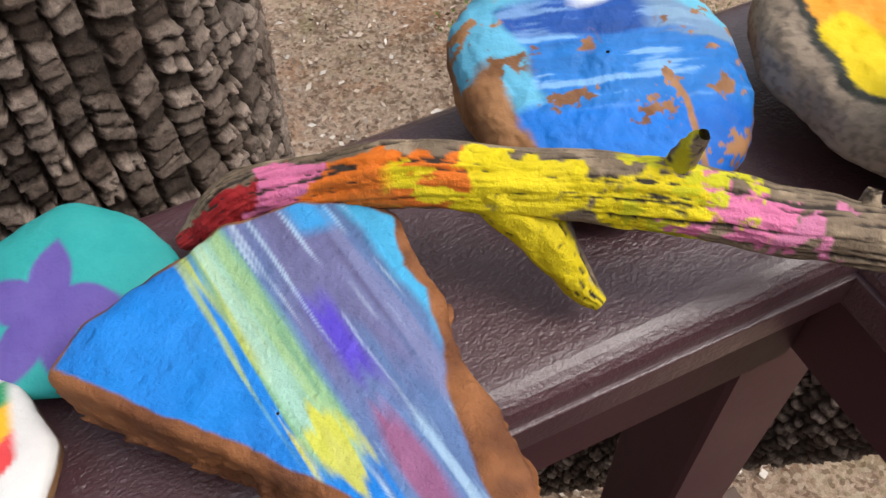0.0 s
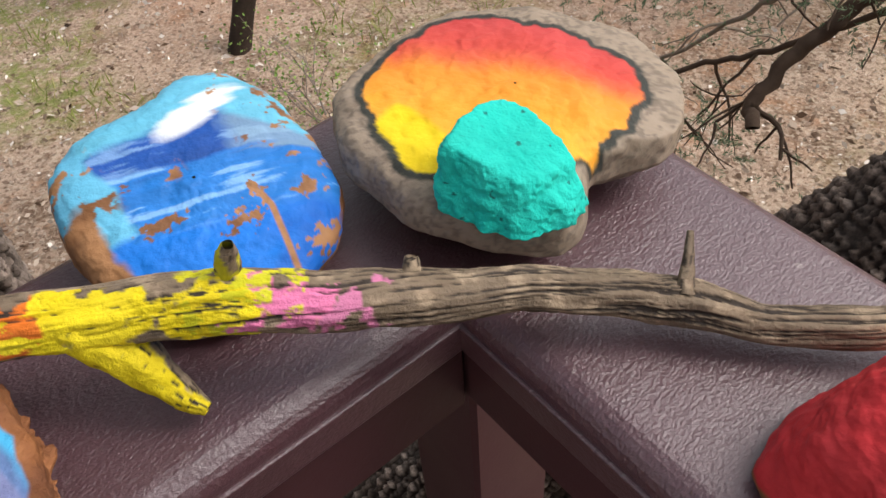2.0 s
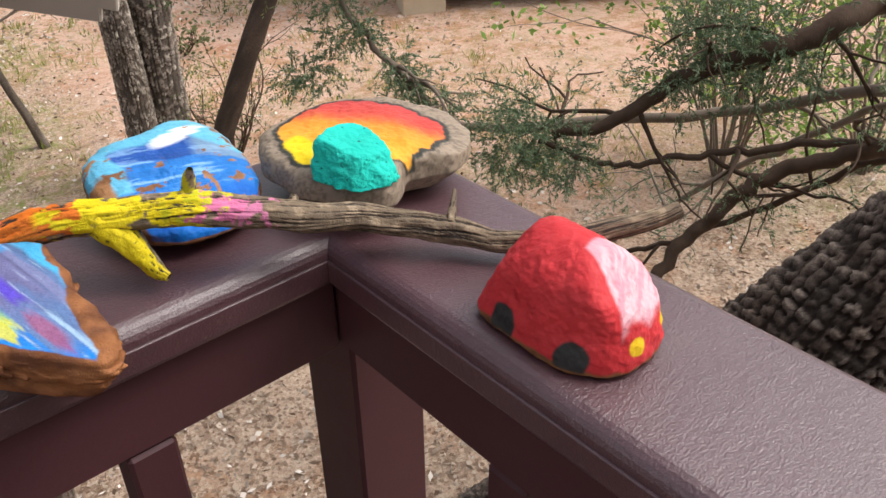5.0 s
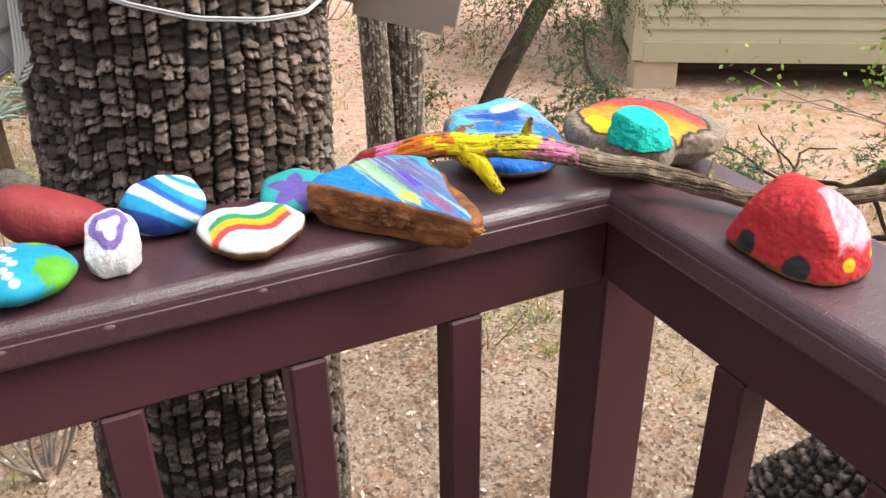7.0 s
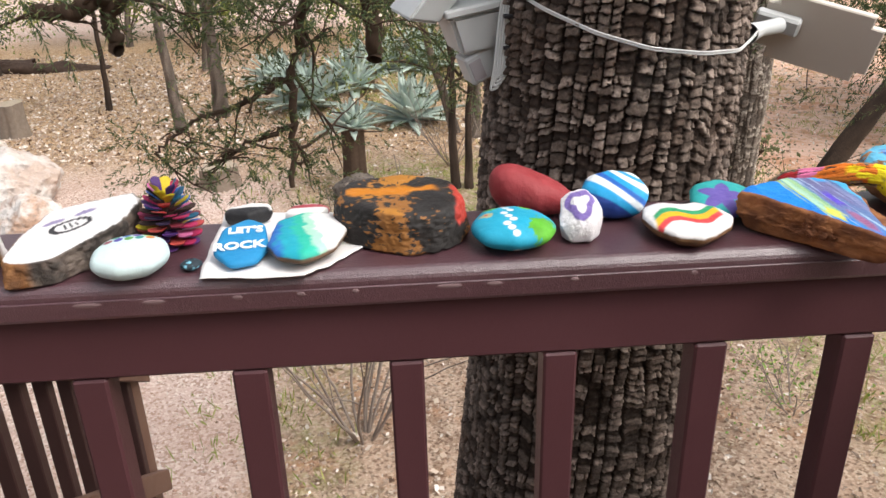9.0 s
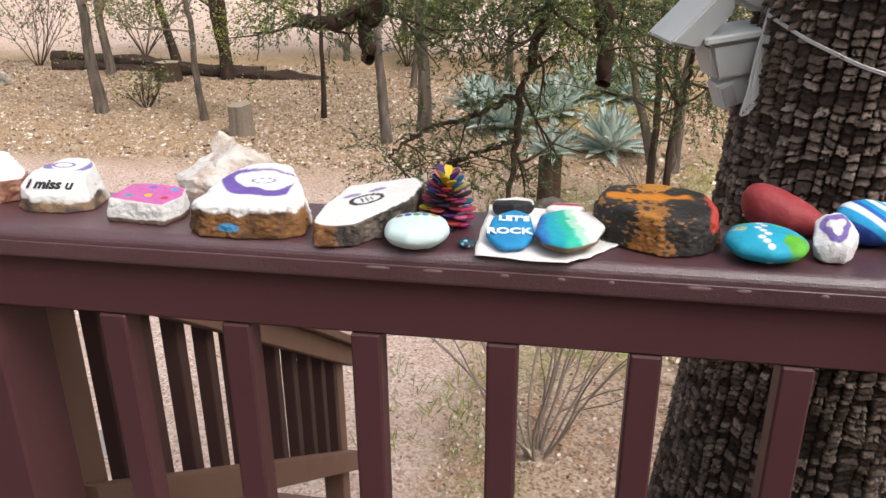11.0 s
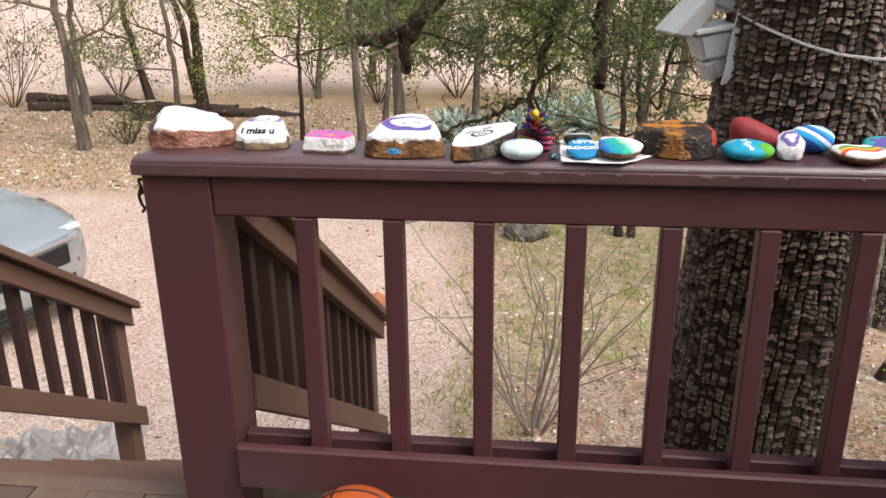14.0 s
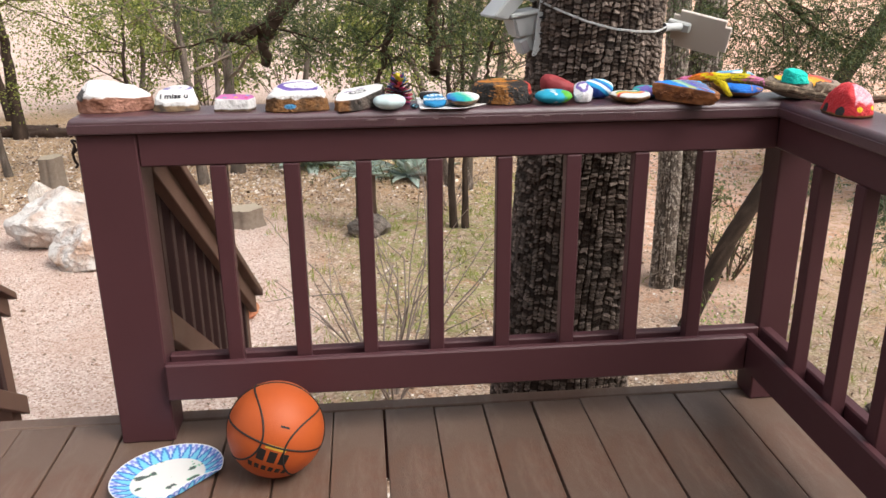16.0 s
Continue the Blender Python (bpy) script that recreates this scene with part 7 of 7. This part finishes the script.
# ---- the shed ----
def shed():
    t = thing("shed", "tan lap-sided shed raised on concrete piers", "shed", at=pose(5.18, 6.25, -1.10, 0, 0, -30))
    m = Mat("tan_siding_paint", 0.75, 0.3)
    m.color(m.mix(m.noise(3, 6), srgb("a5a086"), srgb("b4af96")))
    m.bump(m.noise(60, 4, 0.6, (1, 20, 20)), 0.2, 0.004)
    con = Mat("pale_concrete", 0.9)
    con.color(con.mix(con.noise(12, 6), srgb("b5a48c"), srgb("cbbda6")))
    dark = Mat("crawl_space_shade", 0.95).color(srgb("2a211c")).m
    box("wall", (0.02, 0.02, 0), (5.0, 3.6, 2.6), m.m, t, 0.01)
    for k in range(19):
        z = 0.20 + k * 0.125
        bm = bmesh.new()
        vs = [bm.verts.new(p) for p in ((0.10, -0.004, z), (5.0, -0.004, z), (5.0, 0.016, z + 0.125), (0.10, 0.016, z + 0.125), (0.10, 0.02, z), (5.0, 0.02, z))]
        for f in ((0, 1, 2, 3), (0, 4, 5, 1)):
            bm.faces.new([vs[i] for i in f])
        part("siding_board", (bm, m.m), t)
    box("corner_trim", (-0.015, -0.022, 0), (0.10, 0.10, 2.6), m.m, t, 0.006)
    box("skirt_board", (0.101, -0.018, -0.02), (5.0, 0.015, 0.198), m.m, t, 0.006)
    for x in (0.03, 2.9, 4.5):
        box("pier", (x, 0.04, -0.62), (x + 0.46, 0.5, -0.021), con.m, t, 0.015)
    for x in (0.03, 2.9, 4.5):
        box("pier", (x, 3.0, -0.62), (x + 0.46, 3.46, -0.021), con.m, t, 0.015)
    # Slab under the floor, coloured near black as the crawl space's shade.
    box("shaded_floor", (0.05, 0.12, -0.12), (4.98, 3.5, -0.03), dark, t, 0.006)
    bm = bmesh.new()
    vs = [bm.verts.new(p) for p in ((-0.3, -0.3, 2.6), (5.3, -0.3, 2.6), (5.3, 3.9, 2.6), (-0.3, 3.9, 2.6), (-0.3, 1.8, 3.6), (5.3, 1.8, 3.6))]
    for f in ((0, 1, 5, 4), (3, 4, 5, 2), (0, 4, 3), (1, 2, 5), (0, 3, 2, 1)):
        bm.faces.new([vs[i] for i in f])
    part("roof", (bm, M_STAIR), t, "brown pitched roof")
    brace = box("brace", (-0.10, -0.02, -0.2), (-0.02, 0.06, 2.2), m.m, t, 0.006)
    brace.matrix_basis = pose(0.02, 1.2, 0.0, 28, 0, 0)
    return t


shed()


# ---- the car ----
def car():
    t = thing("car", "silver-grey sedan parked with its nose to the drive", "car", at=pose(-4.36, 3.66, float(ground_z(-5.0, 4.0)), 0, 0, -14) @ Matrix.Diagonal((1.0, 1.0, 1.02, 1)))
    paint = Mat("silver_car_paint", 0.10, 0.6, 0.55)
    paint.color(srgb("aeb4b8"))
    paint.b.inputs["Coat Weight"].default_value = 0.8
    paint.b.inputs["Coat Roughness"].default_value = 0.04
    glass = Mat("dark_car_glass", 0.05, 0.7).color(srgb("1b2226")).m
    rub = Mat("black_rubber_tyre", 0.85).color(srgb("1c1b1b")).m
    chrome = Mat("chrome", 0.12, 0.5, 1.0).color(srgb("d5d7da")).m
    dark = Mat("black_grille", 0.4).color(srgb("17181a")).m
    rim = Mat("alloy_rim", 0.3, 0.5, 0.9).color(srgb("a8aab0")).m
    lamp = Mat("headlight_lens", 0.08, 0.6).color(srgb("b9c2c8")).m
    # x runs from the nose backwards
    xs = [0.0, 0.06, 0.22, 0.6, 1.1, 1.5, 2.1, 2.9, 3.6, 4.1, 4.45, 4.55]
    belt = [0.60, 0.68, 0.74, 0.82, 0.89, 0.93, 0.95, 0.96, 0.98, 1.00, 0.96, 0.80]
    wid = [0.52, 0.66, 0.80, 0.88, 0.90, 0.90, 0.90, 0.90, 0.90, 0.88, 0.80, 0.66]
    low = [0.34, 0.24, 0.20, 0.20, 0.20, 0.20, 0.20, 0.20, 0.20, 0.22, 0.28, 0.40]
    bm = bmesh.new()
    rings = []
    for x, b, w, lo in zip(xs, belt, wid, low):
        sec = [(-w * 0.9, lo), (-w, lo + 0.12), (-w, b - 0.18), (-w * 0.93, b - 0.04), (-w * 0.55, b), (0, b + 0.025), (w * 0.55, b), (w * 0.93, b - 0.04), (w, b - 0.18), (w, lo + 0.12), (w * 0.9, lo)]
        rings.append([bm.verts.new((-x, y, z)) for y, z in sec])
    for p, q in zip(rings, rings[1:]):
        for i in range(len(p)):
            j = (i + 1) % len(p)
            bm.faces.new((p[i], p[j], q[j], q[i]))
    bm.faces.new(rings[0][::-1])
    bm.faces.new(rings[-1])
    bmesh.ops.recalc_face_normals(bm, faces=bm.faces)
    bmesh.ops.subdivide_edges(bm, edges=bm.edges[:], cuts=1, use_grid_fill=True, smooth=0.4)
    for f in bm.faces:
        f.smooth = True
    part("body", (bm, paint.m), t)

    def loft(name, rows, mat):
        bm = bmesh.new()
        rr = [[bm.verts.new(p) for p in row] for row in rows]
        for p, q in zip(rr, rr[1:]):
            for i in range(len(p) - 1):
                bm.faces.new((p[i], p[i + 1], q[i + 1], q[i]))
        for f in bm.faces:
            f.smooth = True
        return part(name, (bm, mat), t)

    loft("windscreen", [[(-1.35, y, 0.925 - 0.06 * y * y) for y in (-0.76, -0.4, 0, 0.4, 0.76)], [(-2.1, y * 0.84, 1.40 - 0.06 * y * y) for y in (-0.76, -0.4, 0, 0.4, 0.76)]], glass)
    loft("roof", [[(-2.1, y * 0.84, 1.402 - 0.06 * y * y) for y in (-0.76, -0.4, 0, 0.4, 0.76)], [(-2.7, y * 0.84, 1.44 - 0.06 * y * y) for y in (-0.76, -0.4, 0, 0.4, 0.76)], [(-3.3, y * 0.82, 1.38 - 0.06 * y * y) for y in (-0.76, -0.4, 0, 0.4, 0.76)]], paint.m)
    loft("rear_window", [[(-3.3, y * 0.82, 1.378 - 0.06 * y * y) for y in (-0.76, -0.4, 0, 0.4, 0.76)], [(-4.05, y, 0.99) for y in (-0.74, -0.4, 0, 0.4, 0.74)]], glass)
    for s in (-1, 1):
        loft("side_window", [[(-1.40, s * 0.85, 0.92), (-2.1, s * 0.855, 0.93), (-3.0, s * 0.855, 0.94), (-4.0, s * 0.83, 0.97)], [(-2.1, s * 0.64, 1.365), (-2.4, s * 0.64, 1.40), (-2.9, s * 0.63, 1.40), (-3.3, s * 0.62, 1.345)]], glass)
        box("headlight", (-0.32, s * 0.52 - 0.16 if s > 0 else -0.68, 0.62), (-0.06, s * 0.52 + 0.16 if s > 0 else -0.36, 0.69), lamp, t, 0.03)
        for x in (-0.85, -3.55):
            bm = bmesh.new()
            bmesh.ops.create_cone(bm, cap_ends=True, segments=32, radius1=0.32, radius2=0.32, depth=0.21, matrix=pose(x, s * 0.80, 0.32, 90, 0, 0))
            bmesh.ops.bevel(bm, geom=[e for e in bm.edges if abs(e.verts[0].co.y - e.verts[1].co.y) < 1e-4], offset=0.03, segments=2, affect="EDGES")
            w = part("wheel", (bm, rub), t)
            bm = bmesh.new()
            bmesh.ops.create_cone(bm, cap_ends=True, segments=24, radius1=0.21, radius2=0.17, depth=0.03, matrix=pose(x, s * 0.912, 0.32, -90 * s, 0, 0))
            part("rim", (bm, rim), w)
    box("chrome_strip", (-0.10, -0.54, 0.600), (0.015, 0.54, 0.640), chrome, t, 0.01)
    box("grille", (-0.05, -0.44, 0.44), (0.012, 0.44, 0.59), dark, t, 0.01)
    box("badge", (0.0125, -0.06, 0.50), (0.022, 0.06, 0.60), chrome, t, 0.01)
    box("lower_intake", (-0.10, -0.48, 0.26), (0.006, 0.48, 0.36), dark, t, 0.01)
    box("bumper_lip", (-0.14, -0.52, 0.195), (0.025, 0.52, 0.235), dark, t, 0.01)
    return t


car()


# ---- lamp, sensor, panel and cable on the big tree ----
M_GREYPLASTIC = Mat("pale_grey_plastic", 0.5, 0.4)
M_GREYPLASTIC.color(M_GREYPLASTIC.mix(M_GREYPLASTIC.noise(8, 5), srgb("b9bcbc"), srgb("cfd1d0")))
M_GREYPLASTIC.bump(M_GREYPLASTIC.noise(200, 3), 0.05, 0.001)
M_GREYPLASTIC = M_GREYPLASTIC.m
M_LENS = Mat("frosted_sensor_window", 0.35, 0.4).color(srgb("a9a2a4")).m


def solid(name, base, top, mat, parent, bevel=0.004, label=""):
    """A tapered box between two rectangles: (x0, y0, x1, y1, z) each."""
    bm = bmesh.new()
    v = [bm.verts.new(p) for x0, y0, x1, y1, z in (base, top) for p in ((x0, y0, z), (x1, y0, z), (x1, y1, z), (x0, y1, z))]
    for f in ((3, 2, 1, 0), (4, 5, 6, 7), (0, 1, 5, 4), (1, 2, 6, 5), (2, 3, 7, 6), (3, 0, 4, 7)):
        bm.faces.new([v[i] for i in f])
    bmesh.ops.bevel(bm, geom=bm.edges[:], offset=bevel, segments=2, affect="EDGES")
    return part(name, (bm, mat), parent, label)


def floodlight():
    t = thing("floodlight", "pale grey motion-sensor floodlight fixed to the trunk", "light", at=pose(-0.366, 0.555, 1.072, 0, -8, 14) @ Matrix.Diagonal((0.76, 0.76, 0.76, 1)))
    solid("housing", (-0.045, -0.045, 0.045, 0.045, -0.045), (-0.062, -0.058, 0.062, 0.058, 0.035), M_GREYPLASTIC, t, 0.008)
    box("rim", (-0.072, -0.066, 0.035), (0.072, 0.066, 0.050), M_GREYPLASTIC, t, 0.003)
    head = solid("lamp_head", (-0.05, -0.05, 0.05, 0.05, 0.0), (-0.085, -0.075, 0.085, 0.075, 0.06), M_GREYPLASTIC, t, 0.006)
    head.matrix_basis = pose(-0.045, 0.0, 0.058, 0, -38, 0)
    head2 = solid("lamp_head", (-0.05, -0.05, 0.05, 0.05, 0.0), (-0.075, -0.065, 0.075, 0.065, 0.06), M_GREYPLASTIC, t, 0.006)
    head2.matrix_basis = pose(0.060, 0.02, 0.075, 0, 30, 0)
    V, F = tube(smooth_line([(-0.01, 0, -0.045), (-0.012, -0.01, -0.06), (-0.005, -0.012, -0.075)], 10), 0.005, 8)
    part("neck", mesh_of("neck", V, F, M_TWIG, True), t)
    s = box("sensor", (-0.036, -0.03, -0.034), (0.036, 0.03, 0.024), M_GREYPLASTIC, t, 0.004)
    s.matrix_basis = pose(0.000, -0.005, -0.070, 0, -14, 0)
    w = box("sensor_window", (-0.030, -0.0325, -0.026), (-0.004, -0.0305, 0.014), M_LENS, s, 0.001)
    c = box("bracket", (0.04, -0.02, -0.02), (0.17, 0.03, 0.03), M_GREYPLASTIC, t, 0.005)
    return t


floodlight()


def cable():
    t = thing("cable", "white cable looped round the trunk with a tied coil", "cable")
    m = Mat("white_cable", 0.55, 0.4).color(srgb("cfcfcd")).m
    P = smooth_line([(-0.325, 0.510, 1.135), (-0.285, 0.425, 1.112), (-0.222, 0.374, 1.086), (-0.155, 0.350, 1.068), (-0.085, 0.346, 1.060), (-0.030, 0.366, 1.058), (0.010, 0.425, 1.060), (0.035, 0.46, 1.064)], 60)
    V, F = tube(P, 0.0015, 8)
    part("strand", mesh_of("strand", V, F, m, True), t)
    V, F = tube(P + np.array([0, -0.001, 0.0030]), 0.0013, 8)
    part("strand", mesh_of("strand", V, F, m, True), t)
    for k in range(5):
        dx = 0.004 * k - 0.022
        P = smooth_line([(-0.300 + dx, 0.515, 1.15), (-0.312 + dx, 0.505, 1.08), (-0.318 + dx, 0.50, 1.02), (-0.325 + dx, 0.50, 0.985 + 0.006 * k), (-0.312 + dx, 0.50, 0.990 + 0.006 * k), (-0.303 + dx, 0.508, 1.03), (-0.298 + dx, 0.512, 1.12)], 50)
        V, F = tube(P, 0.0021, 8)
        part("coil", mesh_of("coil", V, F, m, True), t)
    for z in (1.045, 1.09):
        box("tie", (-0.328, 0.494, z), (-0.288, 0.520, z + 0.005), M_INK, t, 0.001)
    return t


cable()


def panel():
    """The small solar panel, seen from its back."""
    t = thing("solar_panel", "grey flat panel on a white bracket at the trunk", "panel")
    c = [Vector(p) for p in ((0.100, 0.560, 1.108), (0.242, 0.470, 1.070), (0.238, 0.520, 0.965), (0.088, 0.610, 1.010))]
    u, v = (c[1] - c[0]).normalized(), None
    n = (c[1] - c[0]).cross(c[3] - c[0]).normalized()
    v = n.cross(u)
    w, h = (c[1] - c[0]).length, ((c[3] - c[0]).length + (c[2] - c[1]).length) / 2
    mid = (c[0] + c[1] + c[2] + c[3]) / 4
    M = Matrix((u, v, n)).transposed().to_4x4()
    M.translation = mid
    m = Mat("taupe_panel_back", 0.6, 0.4)
    m.color(m.mix(m.noise(5, 4), srgb("cdc3b9"), srgb("dbd1c6")))
    bm = box_bm((-w / 2, -h / 2, -0.006), (w / 2, h / 2, 0.006), 0)
    bmesh.ops.bevel(bm, geom=[e for e in bm.edges if abs(e.verts[0].co.z - e.verts[1].co.z) > 0.005], offset=0.018, segments=6, affect="EDGES")
    bmesh.ops.bevel(bm, geom=[e for e in bm.edges if abs(e.verts[0].co.z - e.verts[1].co.z) < 1e-5], offset=0.002, segments=1, affect="EDGES")
    b = part("back", (bm, m.m), t)
    b.matrix_basis = M
    V, F = tube([(0.02, 0.46, 1.062), (0.055, 0.50, 1.060), (0.10, 0.535, 1.058)], [0.015, 0.011, 0.012], 14)
    part("arm", mesh_of("arm", V, F, M_GREYPLASTIC, True), t, "white plastic arm")
    br = box("bracket", (-0.034, -0.014, -0.02), (0.034, 0.014, 0.0), M_GREYPLASTIC, b, 0.004)
    br.matrix_basis = pose(-w * 0.36, -h * 0.12, -0.006 if n.y > 0 else 0.026)
    return t


panel()


def hook():
    t = thing("gate_hook", "dark metal hook and eye on the post's side", "hook")
    m = Mat("dark_iron", 0.5, 0.5, 0.8).color(srgb("3a2f2d")).m
    ring = np.linspace(0, 2 * np.pi, 28)
    V, F = tube([(-1.5205 - 0.010 * math.sin(a) ** 2, 0.100 + 0.013 * math.cos(a), 0.838 + 0.015 * math.sin(a)) for a in ring], 0.0028, 8)
    part("eye", mesh_of("eye", V, F, m, True), t)
    V, F = tube(smooth_line([(-1.523, 0.092, 0.842), (-1.529, 0.088, 0.826), (-1.527, 0.090, 0.806), (-1.522, 0.094, 0.794), (-1.528, 0.090, 0.788)], 30), 0.0030, 8)
    part("hook", mesh_of("hook", V, F, m, True), t)
    box("plate", (-1.519, 0.095, 0.815), (-1.5152, 0.125, 0.855), m, t, 0.001)


hook()


# ---- firewood and plastic beside the steps ----
def plastic_sheet():
    N = VNoise(66)
    n = 90
    gx, gy = np.meshgrid(np.linspace(-0.5, 0.5, n), np.linspace(-0.35, 0.35, n), indexing="ij")
    f = N.fbm(np.stack([gx * 6, gy * 6, gx * 0], -1), 4, 0.6)
    edge = np.clip(1 - np.maximum(np.abs(gx) / 0.5, np.abs(gy) / 0.35), 0, 1)
    z = 0.008 + np.clip(edge * 5, 0, 1) * (0.26 * np.abs(f - 0.5) * 2 + 0.05) + 0.03 * np.abs(N.fbm(np.stack([gx * 22, gy * 22, gx * 0 + 4], -1), 2) - 0.5)
    V = np.stack([gx + 0.08 * (f - 0.5), gy + 0.08 * (f - 0.5), z], -1).reshape(-1, 3)
    i, j = np.meshgrid(np.arange(n - 1), np.arange(n - 1), indexing="ij")
    F = np.stack([i * n + j, (i + 1) * n + j, (i + 1) * n + j + 1, i * n + j + 1], -1).reshape(-1, 4)
    m = Mat("grey_plastic_sheet", 0.3, 0.5)
    m.color(m.mix(m.noise(9, 6), srgb("77726f"), srgb("a9a5a3")))
    ob = new("plastic_sheet", mesh_of("plastic_sheet", V, F, m.m, False))
    ob.matrix_basis = pose(-3.35, 2.05, float(ground_z(-3.35, 2.05)), 0, 0, 20)
    tagged(ob, "crumpled grey plastic sheet heaped on the gravel", "plastic")


def firewood():
    m = twig_material("split_pale_wood", "a88f6a", "cdb994")
    for k, (x, y, z, a, tip) in enumerate(((-3.75, 1.95, 0.075, 70, 8), (-3.92, 2.05, 0.075, 62, 6), (-3.82, 1.98, 0.21, 82, 5))):
        t = thing("firewood", "split log with a pale inner face and dark bark", "firewood", "firewood logs", at=pose(x, y, float(ground_z(x, y)) + z, 0, tip, a))
        n = 9
        for nm, mat, arc in (("bark_side", M_DARKBARK, (math.pi, 2 * math.pi)), ("split_face", m, (0, 0))):
            bm = bmesh.new()
            rows = []
            for q in range(12):
                xx = -0.28 + 0.56 * q / 11
                if arc[1]:
                    pts = [(0.085 * math.cos(arc[0] + (arc[1] - arc[0]) * i / n), 0.085 * math.sin(arc[0] + (arc[1] - arc[0]) * i / n)) for i in range(n + 1)]
                else:
                    pts = [(0.085, 0.0), (0.03, 0.035), (-0.04, 0.03), (-0.085, 0.0)]
                rows.append([bm.verts.new((xx, py * (1 + 0.06 * math.sin(q * 2.1 + i)), pz + 0.006 * math.sin(q * 1.7 + i))) for i, (py, pz) in enumerate(pts)])
            for u, v in zip(rows, rows[1:]):
                for i in range(len(u) - 1):
                    bm.faces.new((u[i], u[i + 1], v[i + 1], v[i]))
            bm.faces.new(rows[0][::-1])
            bm.faces.new(rows[-1])
            part(nm, (bm, mat), t)


plastic_sheet()
firewood()


# ---- loose ground cover ----
def litter():
    r = np.random.RandomState(51)
    n = 62000
    x = r.uniform(-5.5, 5.5, n) + 0.3
    y = 0.45 + 12 * r.rand(n) ** 1.6
    keep = ~((x < -1.25 - 0.05 * (y - 3)) & (y < 7.4) & (r.rand(n) < 0.93)) & ~((x > 2.2) & (r.rand(n) < 0.5))
    x, y = x[keep], y[keep]
    far_x, far_y = r.uniform(-12.5, -1.0, 34000), r.uniform(7.7, 14.2, 34000)
    x, y = np.concatenate([x, far_x]), np.concatenate([y, far_y])
    n = len(x)
    P = np.stack([x, y, ground_z(x, y) + 0.004 + 0.010 * r.rand(n)], -1)
    D = np.stack([r.normal(size=n), r.normal(size=n), 0.25 * r.normal(size=n)], -1)
    size = (0.018 + 0.030 * r.rand(n) ** 2.5) * np.where(y > 7.7, 1.5, 1.0)
    V, F = blades(P, D, size, (size * 0.62)[:, None], r)
    m = Mat("dry_leaf_litter", 0.85, 0.2)
    i = m.island()
    c = m.mix(i, srgb("8a705c"), srgb("dccbba"))
    c = m.mix(m.ramp(i, [(0.80, 0.0), (0.86, 1.0)]), c, srgb("e8ded4"))
    m.color(m.mix(m.ramp(i, [(0.0, 1.0), (0.08, 0.0)]), c, srgb("4f3a2c")))
    tagged(new("leaf_litter", mesh_of("leaf_litter", V, F, m.m)), "dry brown and pale leaves and chips scattered over the earth", "litter", kind="stuff")


def grass():
    r = np.random.RandomState(53)
    tufts = 1150
    x, y = r.uniform(-3.5, 5.0, tufts), 1.5 + 10 * r.rand(tufts)
    g = VN.fbm(np.stack([x * 0.6, y * 0.6, x * 0 + 9], -1), 3)
    keep = (g > 0.52) & (x > -1.6 - 0.04 * y)
    x, y = x[keep], y[keep]
    k = 12
    P = np.repeat(np.stack([x, y, ground_z(x, y) - 0.003], -1), k, 0) + r.normal(size=(len(x) * k, 3)) * np.array([0.05, 0.05, 0])
    D = np.stack([r.normal(size=len(P)) * 0.5, r.normal(size=len(P)) * 0.5, np.ones(len(P))], -1)
    V, F = blades(P, D, 0.09, 0.008, r)
    m = leaf_material("dry_spring_grass", "7d8a3c", "a3a65c", "c2b57c", 0.2)
    tagged(new("grass", mesh_of("grass", V, F, m)), "thin patches of short spring grass", "grass", kind="stuff")


def pebbles():
    r = np.random.RandomState(55)
    n = 12000
    x, y = -6.5 + 5.6 * r.rand(n), 1.0 + 6.5 * r.rand(n)
    base = np.array([(1, 0, 0), (0, 1, 0), (-1, 0, 0), (0, -1, 0), (0, 0, 0.8), (0, 0, -0.5)], float)
    tri = np.array([(0, 1, 4), (1, 2, 4), (2, 3, 4), (3, 0, 4), (1, 0, 5), (2, 1, 5), (3, 2, 5), (0, 3, 5)])
    s = 0.004 + 0.012 * r.rand(n) ** 4
    V = np.stack([x, y, ground_z(x, y) + s * 0.3], -1)[:, None] + base[None] * s[:, None, None] * (0.7 + 0.6 * r.rand(n, 6, 1))
    F = (tri[None] + 6 * np.arange(n)[:, None, None]).reshape(-1, 3)
    m = Mat("drive_gravel", 0.9, 0.2)
    m.color(m.mix(m.island(), srgb("b08c78"), srgb("e6d6c8")))
    tagged(new("gravel", mesh_of("gravel", V.reshape(-1, 3), F, m.m)), "loose pinkish gravel on the drive", "gravel", kind="stuff")


litter()
grass()
pebbles()
